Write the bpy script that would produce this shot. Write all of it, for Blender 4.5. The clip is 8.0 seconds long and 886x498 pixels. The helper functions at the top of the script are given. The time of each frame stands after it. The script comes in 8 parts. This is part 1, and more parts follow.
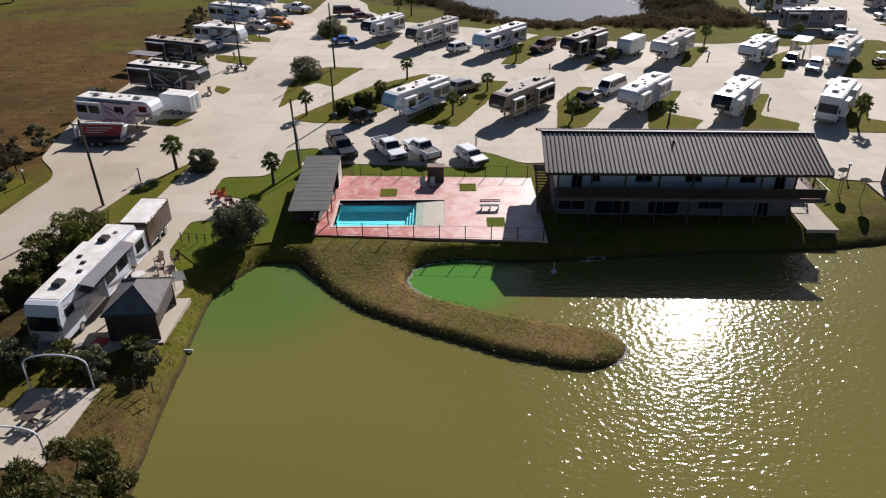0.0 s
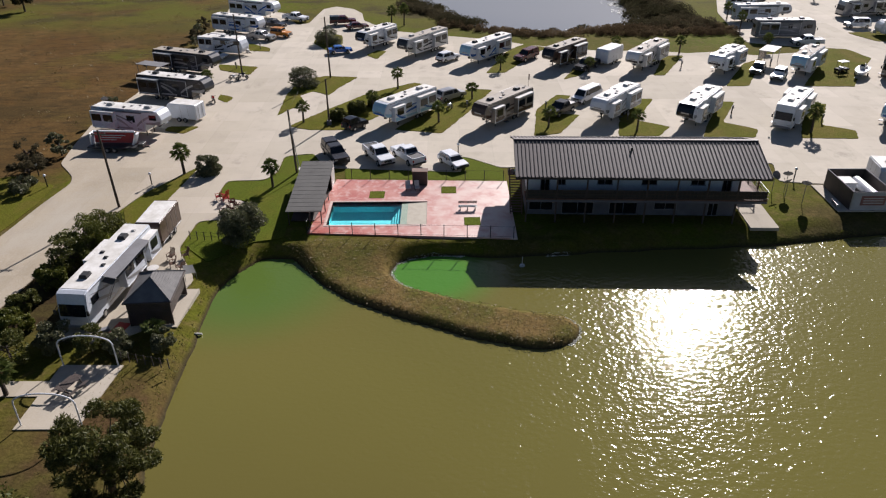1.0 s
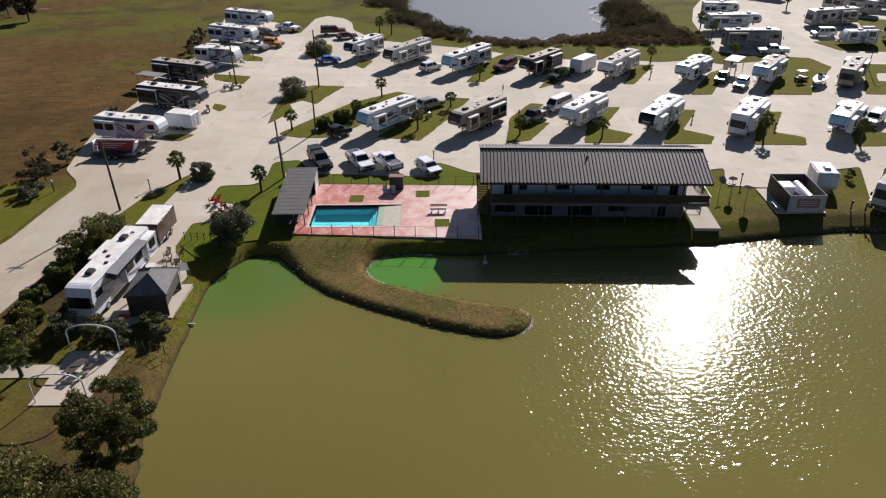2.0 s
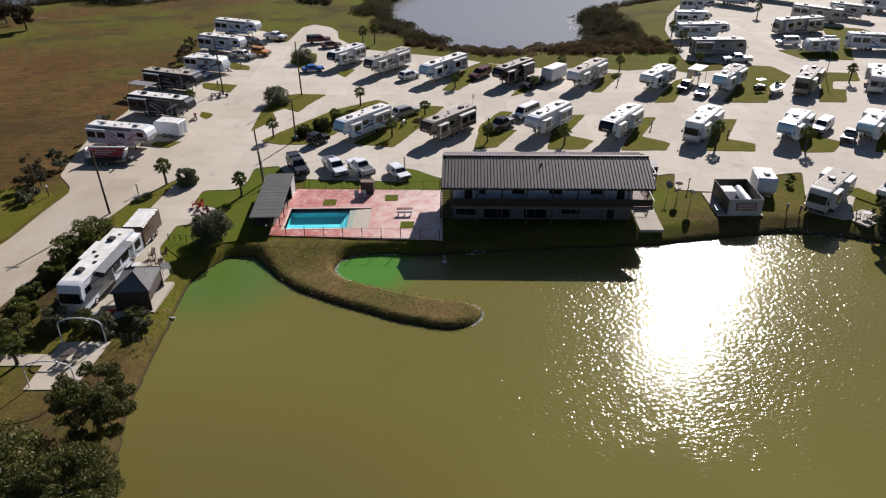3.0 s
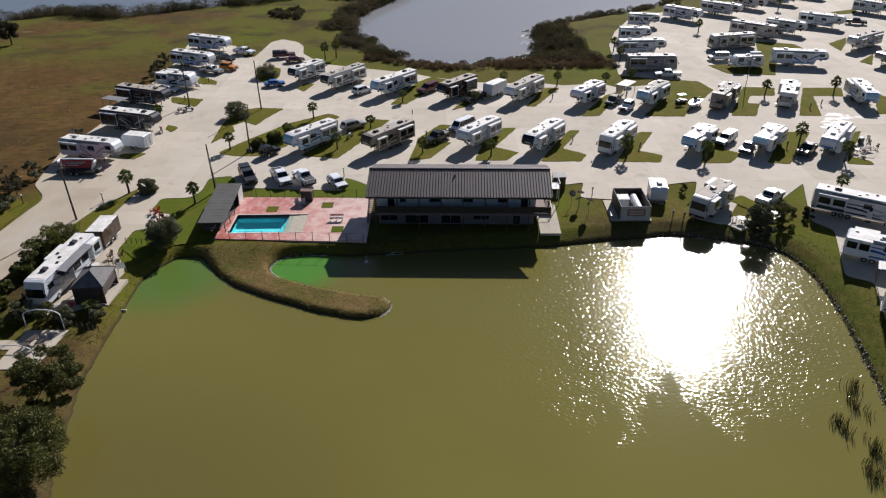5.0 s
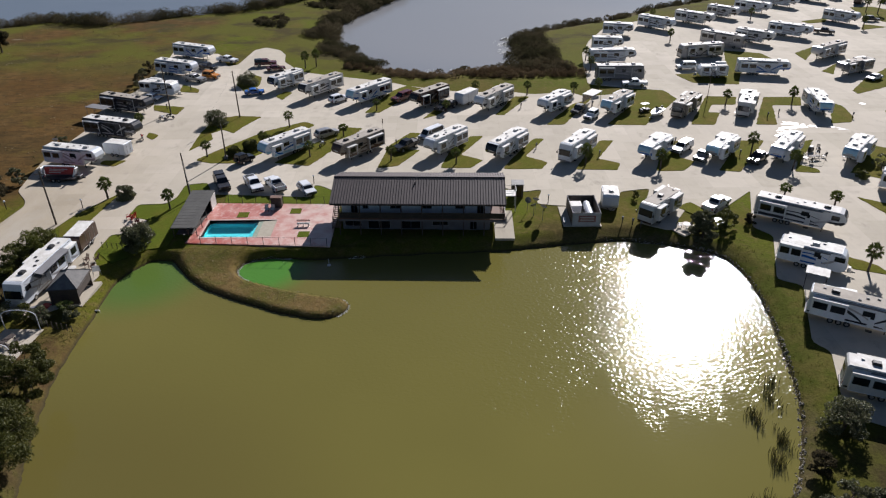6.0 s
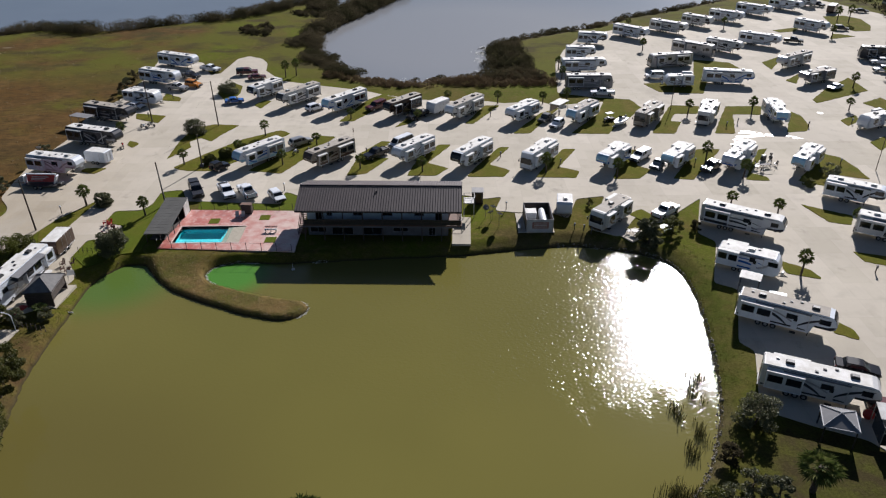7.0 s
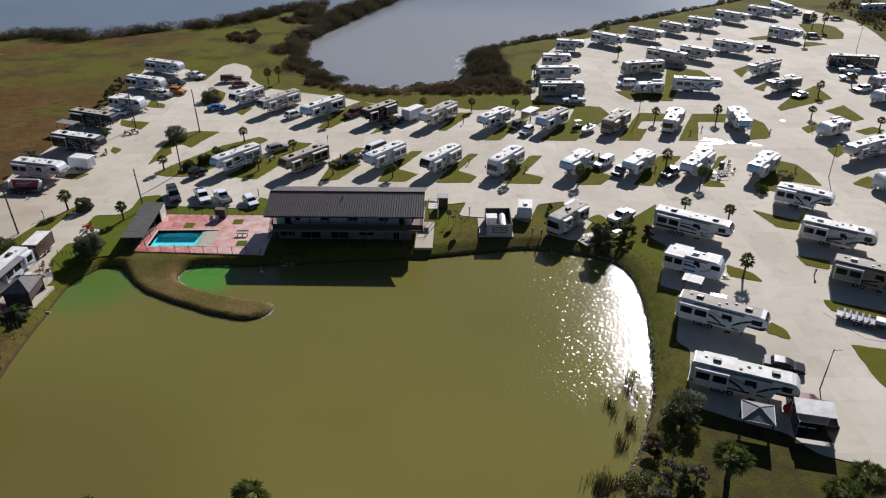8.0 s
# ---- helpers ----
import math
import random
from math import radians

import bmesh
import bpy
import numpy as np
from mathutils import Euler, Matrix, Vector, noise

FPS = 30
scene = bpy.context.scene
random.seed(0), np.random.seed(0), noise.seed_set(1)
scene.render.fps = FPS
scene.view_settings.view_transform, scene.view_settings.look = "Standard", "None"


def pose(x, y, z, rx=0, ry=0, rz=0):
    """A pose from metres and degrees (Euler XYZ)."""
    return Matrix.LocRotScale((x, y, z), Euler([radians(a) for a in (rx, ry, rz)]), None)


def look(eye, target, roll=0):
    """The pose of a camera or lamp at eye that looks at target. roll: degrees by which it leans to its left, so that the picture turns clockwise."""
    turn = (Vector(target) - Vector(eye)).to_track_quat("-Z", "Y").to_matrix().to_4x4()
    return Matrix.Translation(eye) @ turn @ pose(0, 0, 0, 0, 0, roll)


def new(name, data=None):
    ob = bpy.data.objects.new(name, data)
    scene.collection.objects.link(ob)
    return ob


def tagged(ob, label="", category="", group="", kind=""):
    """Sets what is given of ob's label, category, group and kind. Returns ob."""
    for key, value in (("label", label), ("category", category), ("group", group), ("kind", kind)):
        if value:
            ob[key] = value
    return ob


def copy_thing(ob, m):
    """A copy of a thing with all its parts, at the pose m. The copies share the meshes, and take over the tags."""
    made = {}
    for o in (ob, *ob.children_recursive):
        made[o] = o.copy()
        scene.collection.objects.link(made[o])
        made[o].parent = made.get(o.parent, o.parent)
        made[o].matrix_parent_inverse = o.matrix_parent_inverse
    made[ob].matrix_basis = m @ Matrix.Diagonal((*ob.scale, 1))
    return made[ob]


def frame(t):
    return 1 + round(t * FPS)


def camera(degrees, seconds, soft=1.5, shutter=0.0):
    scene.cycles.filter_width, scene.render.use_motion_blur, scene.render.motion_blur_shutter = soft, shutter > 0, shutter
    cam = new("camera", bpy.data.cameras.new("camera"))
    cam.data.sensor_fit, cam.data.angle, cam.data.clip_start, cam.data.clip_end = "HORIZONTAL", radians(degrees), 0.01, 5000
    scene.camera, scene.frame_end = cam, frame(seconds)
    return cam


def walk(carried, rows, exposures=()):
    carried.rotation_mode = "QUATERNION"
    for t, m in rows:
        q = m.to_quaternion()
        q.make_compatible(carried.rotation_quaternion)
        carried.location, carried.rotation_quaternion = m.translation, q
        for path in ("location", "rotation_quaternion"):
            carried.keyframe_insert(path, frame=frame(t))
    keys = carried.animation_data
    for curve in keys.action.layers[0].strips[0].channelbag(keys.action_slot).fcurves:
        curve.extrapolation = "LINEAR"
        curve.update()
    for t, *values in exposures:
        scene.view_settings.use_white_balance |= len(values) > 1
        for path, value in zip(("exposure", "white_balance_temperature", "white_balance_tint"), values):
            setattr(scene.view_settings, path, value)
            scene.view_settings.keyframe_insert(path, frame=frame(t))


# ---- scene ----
cam = camera(63.0, 8.0, 1.2)
WALK = [
    (0.0, 0.00, 0.00, 31.50, 60.45, 0.00, -0.36),
    (0.5, 0.82, -3.45, 33.29, 60.41, 0.05, -0.43),
    (1.0, 1.99, -6.85, 35.08, 60.37, 0.08, -0.49),
    (1.5, 3.43, -10.16, 36.88, 60.35, 0.10, -0.55),
    (3.0, 9.51, -19.17, 41.95, 60.35, 0.07, -0.65),
    (3.5, 11.88, -22.01, 43.57, 60.35, 0.02, -0.66),
    (4.0, 14.37, -24.74, 45.12, 60.35, -0.04, -0.65),
    (4.5, 16.95, -27.41, 46.63, 60.35, -0.11, -0.64),
    (6.0, 25.27, -34.68, 51.27, 60.45, -0.33, -0.47),
    (6.5, 28.31, -37.05, 52.93, 60.51, -0.37, -0.43),
    (7.0, 31.41, -39.38, 54.48, 60.57, -0.40, -0.39),
    (7.5, 34.51, -41.66, 56.01, 60.62, -0.41, -0.36),
    (8.0, 37.47, -43.94, 57.42, 60.66, -0.37, -0.31),
]
walk(cam, [(t, pose(x, y, z, rx, 0, rz) @ pose(0, 0, 0, 0, 0, roll)) for t, x, y, z, rx, rz, roll in WALK],
     [(0.0, 0.64, 6500, 17), (4.0, 0.6, 6400, 16), (8.0, 0.52, 6250, 14)])

# ---- light: low winter sun ahead of the camera, clear sky ----
SUN_AZ, SUN_EL = 22.0, 30.0
world = bpy.data.worlds.new("sky")
scene.world = world
world.use_nodes = True
wn = world.node_tree
sky = wn.nodes.new("ShaderNodeTexSky")
sky.sky_type, sky.sun_disc = "NISHITA", False
sky.sun_elevation, sky.sun_rotation = radians(SUN_EL), radians(SUN_AZ)
sky.air_density, sky.dust_density, sky.ozone_density = 1.0, 0.8, 4.0
wn.links.new(sky.outputs["Color"], wn.nodes["Background"].inputs["Color"])
wn.nodes["Background"].inputs["Strength"].default_value = 0.032
sun_to = Vector((math.sin(radians(SUN_AZ)) * math.cos(radians(SUN_EL)), math.cos(radians(SUN_AZ)) * math.cos(radians(SUN_EL)), math.sin(radians(SUN_EL))))
sun = new("sun", bpy.data.lights.new("sun", "SUN"))
sun.data.energy, sun.data.angle, sun.data.color = 4.8, radians(0.53), (1.0, 0.97, 0.935)
sun.matrix_world = look(Vector((0, 0, 200)) + 100 * sun_to, (0, 0, 200))


# ---- materials ----
def node(nt, kind, **values):
    n = nt.nodes.new(kind)
    for key, value in values.items():
        n.inputs[key].default_value = value
    return n


def mix(nt, fac, a, b):
    """A colour between a and b by fac; each is a colour or a socket."""
    m = nt.nodes.new("ShaderNodeMix")
    m.data_type = "RGBA"
    for socket, value in ((m.inputs[0], fac), (m.inputs[6], a), (m.inputs[7], b)):
        if isinstance(value, bpy.types.NodeSocket):
            nt.links.new(value, socket)
        else:
            socket.default_value = value if isinstance(value, float) else (*value[:3], 1)
    return m.outputs[2]


def noise_of(nt, scale, detail=4.0, low=0.4, high=0.6, stretch=None, rough=0.55):
    """Object-space noise, stretched to 0..1 between low and high."""
    co = nt.nodes.new("ShaderNodeTexCoord").outputs["Object"]
    if stretch:
        mp = nt.nodes.new("ShaderNodeMapping")
        mp.inputs["Scale"].default_value = stretch
        nt.links.new(co, mp.inputs["Vector"])
        co = mp.outputs["Vector"]
    n = node(nt, "ShaderNodeTexNoise", Scale=scale, Detail=detail, Roughness=rough)
    nt.links.new(co, n.inputs["Vector"])
    r = node(nt, "ShaderNodeMapRange")
    r.inputs["From Min"].default_value, r.inputs["From Max"].default_value = low, high
    nt.links.new(n.outputs["Fac"], r.inputs["Value"])
    return r.outputs["Result"]


def fresh(name, rough=0.6, metal=0.0, spec=0.5):
    m = bpy.data.materials.new(name)
    m.use_nodes = True
    b = m.node_tree.nodes["Principled BSDF"]
    b.inputs["Roughness"].default_value, b.inputs["Metallic"].default_value = rough, metal
    b.inputs["Specular IOR Level"].default_value = spec
    return m, m.node_tree, b


def bump(nt, b, height, strength=0.3, distance=0.02):
    n = node(nt, "ShaderNodeBump", Strength=strength, Distance=distance)
    nt.links.new(height, n.inputs["Height"])
    nt.links.new(n.outputs["Normal"], b.inputs["Normal"])


def surface(name, color, second=None, scale=3.0, rough=0.6, metal=0.0, spec=0.5, grain=0.12, relief=0.0, jitter=0.0):
    """A worn plain surface: two colours at a broad scale, a finer grain over them, and a slight relief."""
    m, nt, b = fresh(name, rough, metal, spec)
    second = second or tuple(c * 0.75 for c in color)
    c = mix(nt, noise_of(nt, scale, 5, 0.35, 0.65), color, second)
    fine = mix(nt, noise_of(nt, scale * 9, 3, 0.3, 0.7), tuple(1 - grain for _ in range(3)), (1.0, 1.0, 1.0))
    mul = nt.nodes.new("ShaderNodeMix")
    mul.data_type, mul.blend_type = "RGBA", "MULTIPLY"
    mul.inputs[0].default_value = 1.0
    nt.links.new(c, mul.inputs[6])
    nt.links.new(fine, mul.inputs[7])
    out = mul.outputs[2]
    if jitter:
        info = nt.nodes.new("ShaderNodeObjectInfo")
        hs = node(nt, "ShaderNodeHueSaturation")
        r = node(nt, "ShaderNodeMapRange")
        r.inputs["To Min"].default_value, r.inputs["To Max"].default_value = 1 - jitter, 1 + jitter
        nt.links.new(info.outputs["Random"], r.inputs["Value"])
        nt.links.new(r.outputs["Result"], hs.inputs["Value"])
        nt.links.new(out, hs.inputs["Color"])
        out = hs.outputs["Color"]
    nt.links.new(out, b.inputs["Base Color"])
    if relief:
        bump(nt, b, noise_of(nt, scale * 6, 4, 0.2, 0.8), 0.5, relief)
    return m


def foliage(name, color, second, third, rough=0.55, drift=None, spec=0.2, through_light=0.24):
    """Leaves: a colour of its own for every leaf, and some light through it. drift: a tint that takes over in broad patches."""
    m, nt, b = fresh(name, rough, spec=spec)
    geo = nt.nodes.new("ShaderNodeNewGeometry")
    ramp = nt.nodes.new("ShaderNodeValToRGB")
    ramp.color_ramp.elements[0].color, ramp.color_ramp.elements[1].color = (*color, 1), (*third, 1)
    ramp.color_ramp.elements.new(0.5).color = (*second, 1)
    nt.links.new(geo.outputs["Random Per Island"], ramp.inputs["Fac"])
    c = ramp.outputs["Color"]
    if drift:
        tinted = nt.nodes.new("ShaderNodeMix")
        tinted.data_type, tinted.blend_type = "RGBA", "MULTIPLY"
        tinted.inputs[7].default_value = (*drift, 1)
        nt.links.new(noise_of(nt, 0.09, 4, 0.42, 0.58), tinted.inputs[0])
        nt.links.new(c, tinted.inputs[6])
        c = tinted.outputs[2]
    nt.links.new(c, b.inputs["Base Color"])
    tr = nt.nodes.new("ShaderNodeBsdfTranslucent")
    nt.links.new(c, tr.inputs["Color"])
    ms = node(nt, "ShaderNodeMixShader", Fac=through_light)
    nt.links.new(b.outputs[0], ms.inputs[1])
    nt.links.new(tr.outputs[0], ms.inputs[2])
    nt.links.new(ms.outputs[0], nt.nodes["Material Output"].inputs["Surface"])
    return m


def concrete_paving():
    m, nt, b = fresh("concrete_paving", 0.9, spec=0.2)
    c = mix(nt, noise_of(nt, 0.05, 5, 0.35, 0.65), (0.52, 0.47, 0.39), (0.44, 0.395, 0.325))
    # tan dirt carried onto the west drive
    place = nt.nodes.new("ShaderNodeSeparateXYZ")
    nt.links.new(nt.nodes.new("ShaderNodeTexCoord").outputs["Object"], place.inputs[0])
    west = node(nt, "ShaderNodeMapRange")
    west.inputs["From Min"].default_value, west.inputs["From Max"].default_value = -16.0, -36.0
    nt.links.new(place.outputs["X"], west.inputs["Value"])
    near = node(nt, "ShaderNodeMapRange")
    near.inputs["From Min"].default_value, near.inputs["From Max"].default_value = 130.0, 72.0
    nt.links.new(place.outputs["Y"], near.inputs["Value"])
    dirt = nt.nodes.new("ShaderNodeMath")
    dirt.operation = "MULTIPLY"
    nt.links.new(west.outputs["Result"], dirt.inputs[0])
    nt.links.new(near.outputs["Result"], dirt.inputs[1])
    c = mix(nt, dirt.outputs[0], c, mix(nt, noise_of(nt, 0.2, 5, 0.35, 0.65), (0.37, 0.31, 0.225), (0.3, 0.245, 0.172)))
    c = mix(nt, noise_of(nt, 0.4, 6, 0.52, 0.85), c, (0.36, 0.32, 0.265))
    streak = noise_of(nt, 0.35, 4, 0.58, 0.9, (1.0, 0.3, 1.0))
    c = mix(nt, noise_of(nt, 0.11, 4, 0.56, 0.72, (1.0, 0.5, 1.0)), c, (0.39, 0.35, 0.29))
    c = mix(nt, streak, c, (0.41, 0.37, 0.31))
    c = mix(nt, noise_of(nt, 9.0, 3, 0.3, 0.9), c, (0.45, 0.405, 0.34))
    # sawn joints every four metres
    co = nt.nodes.new("ShaderNodeTexCoord")
    br = nt.nodes.new("ShaderNodeTexBrick")
    br.offset = 0.0
    for key, v in (("Scale", 1.0), ("Mortar Size", 0.035), ("Mortar Smooth", 0.2), ("Brick Width", 4.2), ("Row Height", 4.2)):
        br.inputs[key].default_value = v
    nt.links.new(co.outputs["Object"], br.inputs["Vector"])
    half = nt.nodes.new("ShaderNodeMath")
    half.operation = "MULTIPLY"
    half.inputs[1].default_value = 0.16
    nt.links.new(br.outputs["Fac"], half.inputs[0])
    c = mix(nt, half.outputs[0], c, (0.2, 0.175, 0.15))
    # slabs poured at different times, some bleached, some grey
    for wide, deep, dark, pale in ((8.4, 12.6, 0.93, 1.07), (4.2, 4.2, 0.95, 1.04)):
        pour = nt.nodes.new("ShaderNodeTexBrick")
        pour.offset = 0.5
        for key, v in (("Scale", 1.0), ("Mortar Size", 0.0), ("Brick Width", wide), ("Row Height", deep), ("Color1", (dark, dark, dark * 0.98, 1)), ("Color2", (pale, pale, pale, 1))):
            pour.inputs[key].default_value = v
        nt.links.new(co.outputs["Object"], pour.inputs["Vector"])
        mul = nt.nodes.new("ShaderNodeMix")
        mul.data_type, mul.blend_type = "RGBA", "MULTIPLY"
        mul.inputs[0].default_value = 1.0
        nt.links.new(c, mul.inputs[6])
        nt.links.new(pour.outputs["Color"], mul.inputs[7])
        c = mul.outputs[2]
    # oil and tyre stains
    c = mix(nt, noise_of(nt, 0.22, 6, 0.6, 0.8, (1.0, 0.6, 1.0), 0.7), c, (0.26, 0.23, 0.19))
    nt.links.new(c, b.inputs["Base Color"])
    bump(nt, b, noise_of(nt, 12.0, 4, 0.2, 0.8), 0.3, 0.01)
    return m


def grass(name, green, dry, low=0.45, high=0.65, broad=0.07):
    m, nt, b = fresh(name, 0.95, spec=0.03)
    c = mix(nt, noise_of(nt, broad, 6, low, high, rough=0.65), green, dry)
    c = mix(nt, noise_of(nt, 0.6, 5, 0.45, 0.8), c, tuple(0.55 * g + 0.35 * d for g, d in zip(green, dry)))
    dark = mix(nt, noise_of(nt, 5.0, 5, 0.3, 0.75, rough=0.75), (0.5, 0.5, 0.45), (1.15, 1.15, 1.1))
    mul = nt.nodes.new("ShaderNodeMix")
    mul.data_type, mul.blend_type = "RGBA", "MULTIPLY"
    mul.inputs[0].default_value = 1.0
    nt.links.new(c, mul.inputs[6])
    nt.links.new(dark, mul.inputs[7])
    nt.links.new(mul.outputs[2], b.inputs["Base Color"])
    bump(nt, b, noise_of(nt, 7.0, 5, 0.1, 0.9), 0.7, 0.08)
    return m


def ground_cover():
    """Mown lawn round the ponds, dry rough field to the west, mud below the waterline."""
    m, nt, b = fresh("ground_cover", 0.95, spec=0.03)
    co = nt.nodes.new("ShaderNodeTexCoord").outputs["Object"]
    xyz = nt.nodes.new("ShaderNodeSeparateXYZ")
    nt.links.new(co, xyz.inputs[0])
    lawn = mix(nt, noise_of(nt, 0.12, 6, 0.4, 0.65), (0.092, 0.1, 0.012), (0.13, 0.102, 0.025))
    lawn = mix(nt, noise_of(nt, 0.045, 5, 0.47, 0.6), lawn, (0.11, 0.13, 0.012))
    lawn = mix(nt, noise_of(nt, 0.03, 5, 0.55, 0.66, (1, 1.7, 1)), lawn, (0.085, 0.068, 0.022))
    lawn = mix(nt, noise_of(nt, 0.9, 5, 0.5, 0.8), lawn, (0.17, 0.125, 0.048))
    field = mix(nt, noise_of(nt, 0.05, 6, 0.4, 0.62, (1, 0.6, 1), 0.7), (0.125, 0.068, 0.023), (0.175, 0.105, 0.04))
    field = mix(nt, noise_of(nt, 0.028, 5, 0.57, 0.7), field, (0.115, 0.11, 0.02))
    field = mix(nt, noise_of(nt, 0.35, 6, 0.48, 0.75, rough=0.7), field, (0.07, 0.05, 0.022))
    field = mix(nt, noise_of(nt, 0.025, 6, 0.5, 0.62, (1, 1.5, 1), 0.7), field, (0.085, 0.055, 0.022))
    field = mix(nt, noise_of(nt, 0.14, 3, 0.69, 0.76, (0.6, 1.6, 1)), field, (0.27, 0.22, 0.16))
    field = mix(nt, noise_of(nt, 0.55, 6, 0.47, 0.68, (0.5, 1.7, 1), 0.72), field, (0.06, 0.04, 0.018))
    # the field lies beyond the west row of pads
    edge = nt.nodes.new("ShaderNodeMath")
    edge.operation = "MULTIPLY_ADD"
    edge.inputs[1].default_value, edge.inputs[2].default_value = -0.16, -7.3
    nt.links.new(xyz.outputs["X"], edge.inputs[0])
    wob = nt.nodes.new("ShaderNodeMath")
    wob.operation = "MULTIPLY_ADD"
    wob.inputs[1].default_value = 1.6
    nt.links.new(noise_of(nt, 0.12, 4, 0.2, 0.8), wob.inputs[0])
    nt.links.new(edge.outputs[0], wob.inputs[2])
    cl = nt.nodes.new("ShaderNodeClamp")
    nt.links.new(wob.outputs[0], cl.inputs[0])
    c = mix(nt, cl.outputs[0], lawn, field)
    # rank green grass along the far bay shore
    far = node(nt, "ShaderNodeMapRange")
    far.inputs["From Min"].default_value, far.inputs["From Max"].default_value = 138.0, 165.0
    nt.links.new(xyz.outputs["Y"], far.inputs["Value"])
    fm = nt.nodes.new("ShaderNodeMath")
    fm.operation = "MULTIPLY"
    nt.links.new(far.outputs["Result"], fm.inputs[0])
    nt.links.new(noise_of(nt, 0.04, 4, 0.4, 0.58), fm.inputs[1])
    c = mix(nt, fm.outputs[0], c, (0.115, 0.114, 0.021))
    fp = nt.nodes.new("ShaderNodeMath")
    fp.operation = "MULTIPLY"
    nt.links.new(far.outputs["Result"], fp.inputs[0])
    nt.links.new(noise_of(nt, 0.06, 6, 0.5, 0.62, (1, 1.6, 1), 0.65), fp.inputs[1])
    c = mix(nt, fp.outputs[0], c, (0.075, 0.062, 0.024))
    rim = node(nt, "ShaderNodeMapRange")
    rim.inputs["From Min"].default_value, rim.inputs["From Max"].default_value = -0.2, -0.6
    nt.links.new(xyz.outputs["Z"], rim.inputs["Value"])
    side = node(nt, "ShaderNodeMapRange")
    side.inputs["From Min"].default_value, side.inputs["From Max"].default_value = 20.0, 60.0
    nt.links.new(xyz.outputs["X"], side.inputs["Value"])
    rs = nt.nodes.new("ShaderNodeMath")
    rs.operation = "MULTIPLY"
    nt.links.new(rim.outputs["Result"], rs.inputs[0])
    nt.links.new(side.outputs["Result"], rs.inputs[1])
    c = mix(nt, rs.outputs[0], c, mix(nt, noise_of(nt, 0.5, 5, 0.4, 0.6), (0.13, 0.1, 0.055), (0.095, 0.085, 0.03)))
    # bare brown soil between the slab and the pond, darker ground south of it, a mulched bed, green lawn on the east
    # bank, darker lawn in the southeast
    for x, y, radius, core, dark, pale in ((-20.6, 29.0, 13.0, 4.0, (0.1, 0.062, 0.03), (0.12, 0.09, 0.03)), (-23.0, 15.0, 14.0, 8.0, (0.075, 0.055, 0.025), (0.08, 0.075, 0.02)), (-33.6, 46.5, 8.5, 4.0, (0.05, 0.034, 0.018), (0.075, 0.06, 0.022)), (66.5, 45.0, 13.0, 7.0, (0.08, 0.092, 0.014), (0.11, 0.1, 0.024)), (68.0, 31.0, 13.0, 7.0, (0.075, 0.085, 0.014), (0.105, 0.095, 0.024)), (77.0, 11.0, 15.0, 9.0, (0.06, 0.05, 0.02), (0.08, 0.08, 0.018)), (72.0, 6.0, 17.0, 8.0, (0.062, 0.05, 0.022), (0.075, 0.075, 0.018))):
        ground_spot = nt.nodes.new("ShaderNodeVectorMath")
        ground_spot.operation = "DISTANCE"
        ground_spot.inputs[1].default_value = (x, y, 0.0)
        nt.links.new(co, ground_spot.inputs[0])
        sr = node(nt, "ShaderNodeMapRange")
        sr.inputs["From Min"].default_value, sr.inputs["From Max"].default_value = radius, core
        nt.links.new(ground_spot.outputs["Value"], sr.inputs["Value"])
        c = mix(nt, sr.outputs["Result"], c, mix(nt, noise_of(nt, 0.4, 5, 0.4, 0.6), dark, pale))
    # dry grass on the spit
    for x, y, radius in ((-8.5, 51.0, 7.5), (-3.0, 47.5, 5.5), (4.0, 45.0, 5.5), (10.5, 43.0, 5.5)):
        d = nt.nodes.new("ShaderNodeVectorMath")
        d.operation = "DISTANCE"
        d.inputs[1].default_value = (x, y, -0.8)
        nt.links.new(co, d.inputs[0])
        r = node(nt, "ShaderNodeMapRange")
        r.inputs["From Min"].default_value, r.inputs["From Max"].default_value = radius, radius * 0.6
        nt.links.new(d.outputs["Value"], r.inputs["Value"])
        c = mix(nt, r.outputs["Result"], c, mix(nt, noise_of(nt, 0.22, 6, 0.4, 0.6, rough=0.65), (0.19, 0.128, 0.052), (0.11, 0.106, 0.026)))
    mud = node(nt, "ShaderNodeMapRange")
    mud.inputs["From Min"].default_value, mud.inputs["From Max"].default_value = -0.9, -1.2
    nt.links.new(xyz.outputs["Z"], mud.inputs["Value"])
    c = mix(nt, mud.outputs["Result"], c, (0.06, 0.048, 0.025))
    dark = mix(nt, noise_of(nt, 3.5, 6, 0.3, 0.75, rough=0.75), (0.5, 0.5, 0.47), (1.15, 1.15, 1.1))
    mul = nt.nodes.new("ShaderNodeMix")
    mul.data_type, mul.blend_type = "RGBA", "MULTIPLY"
    mul.inputs[0].default_value = 1.0
    nt.links.new(c, mul.inputs[6])
    nt.links.new(dark, mul.inputs[7])
    nt.links.new(mul.outputs[2], b.inputs["Base Color"])
    bump(nt, b, noise_of(nt, 4.0, 6, 0.1, 0.9), 0.6, 0.07)
    return m


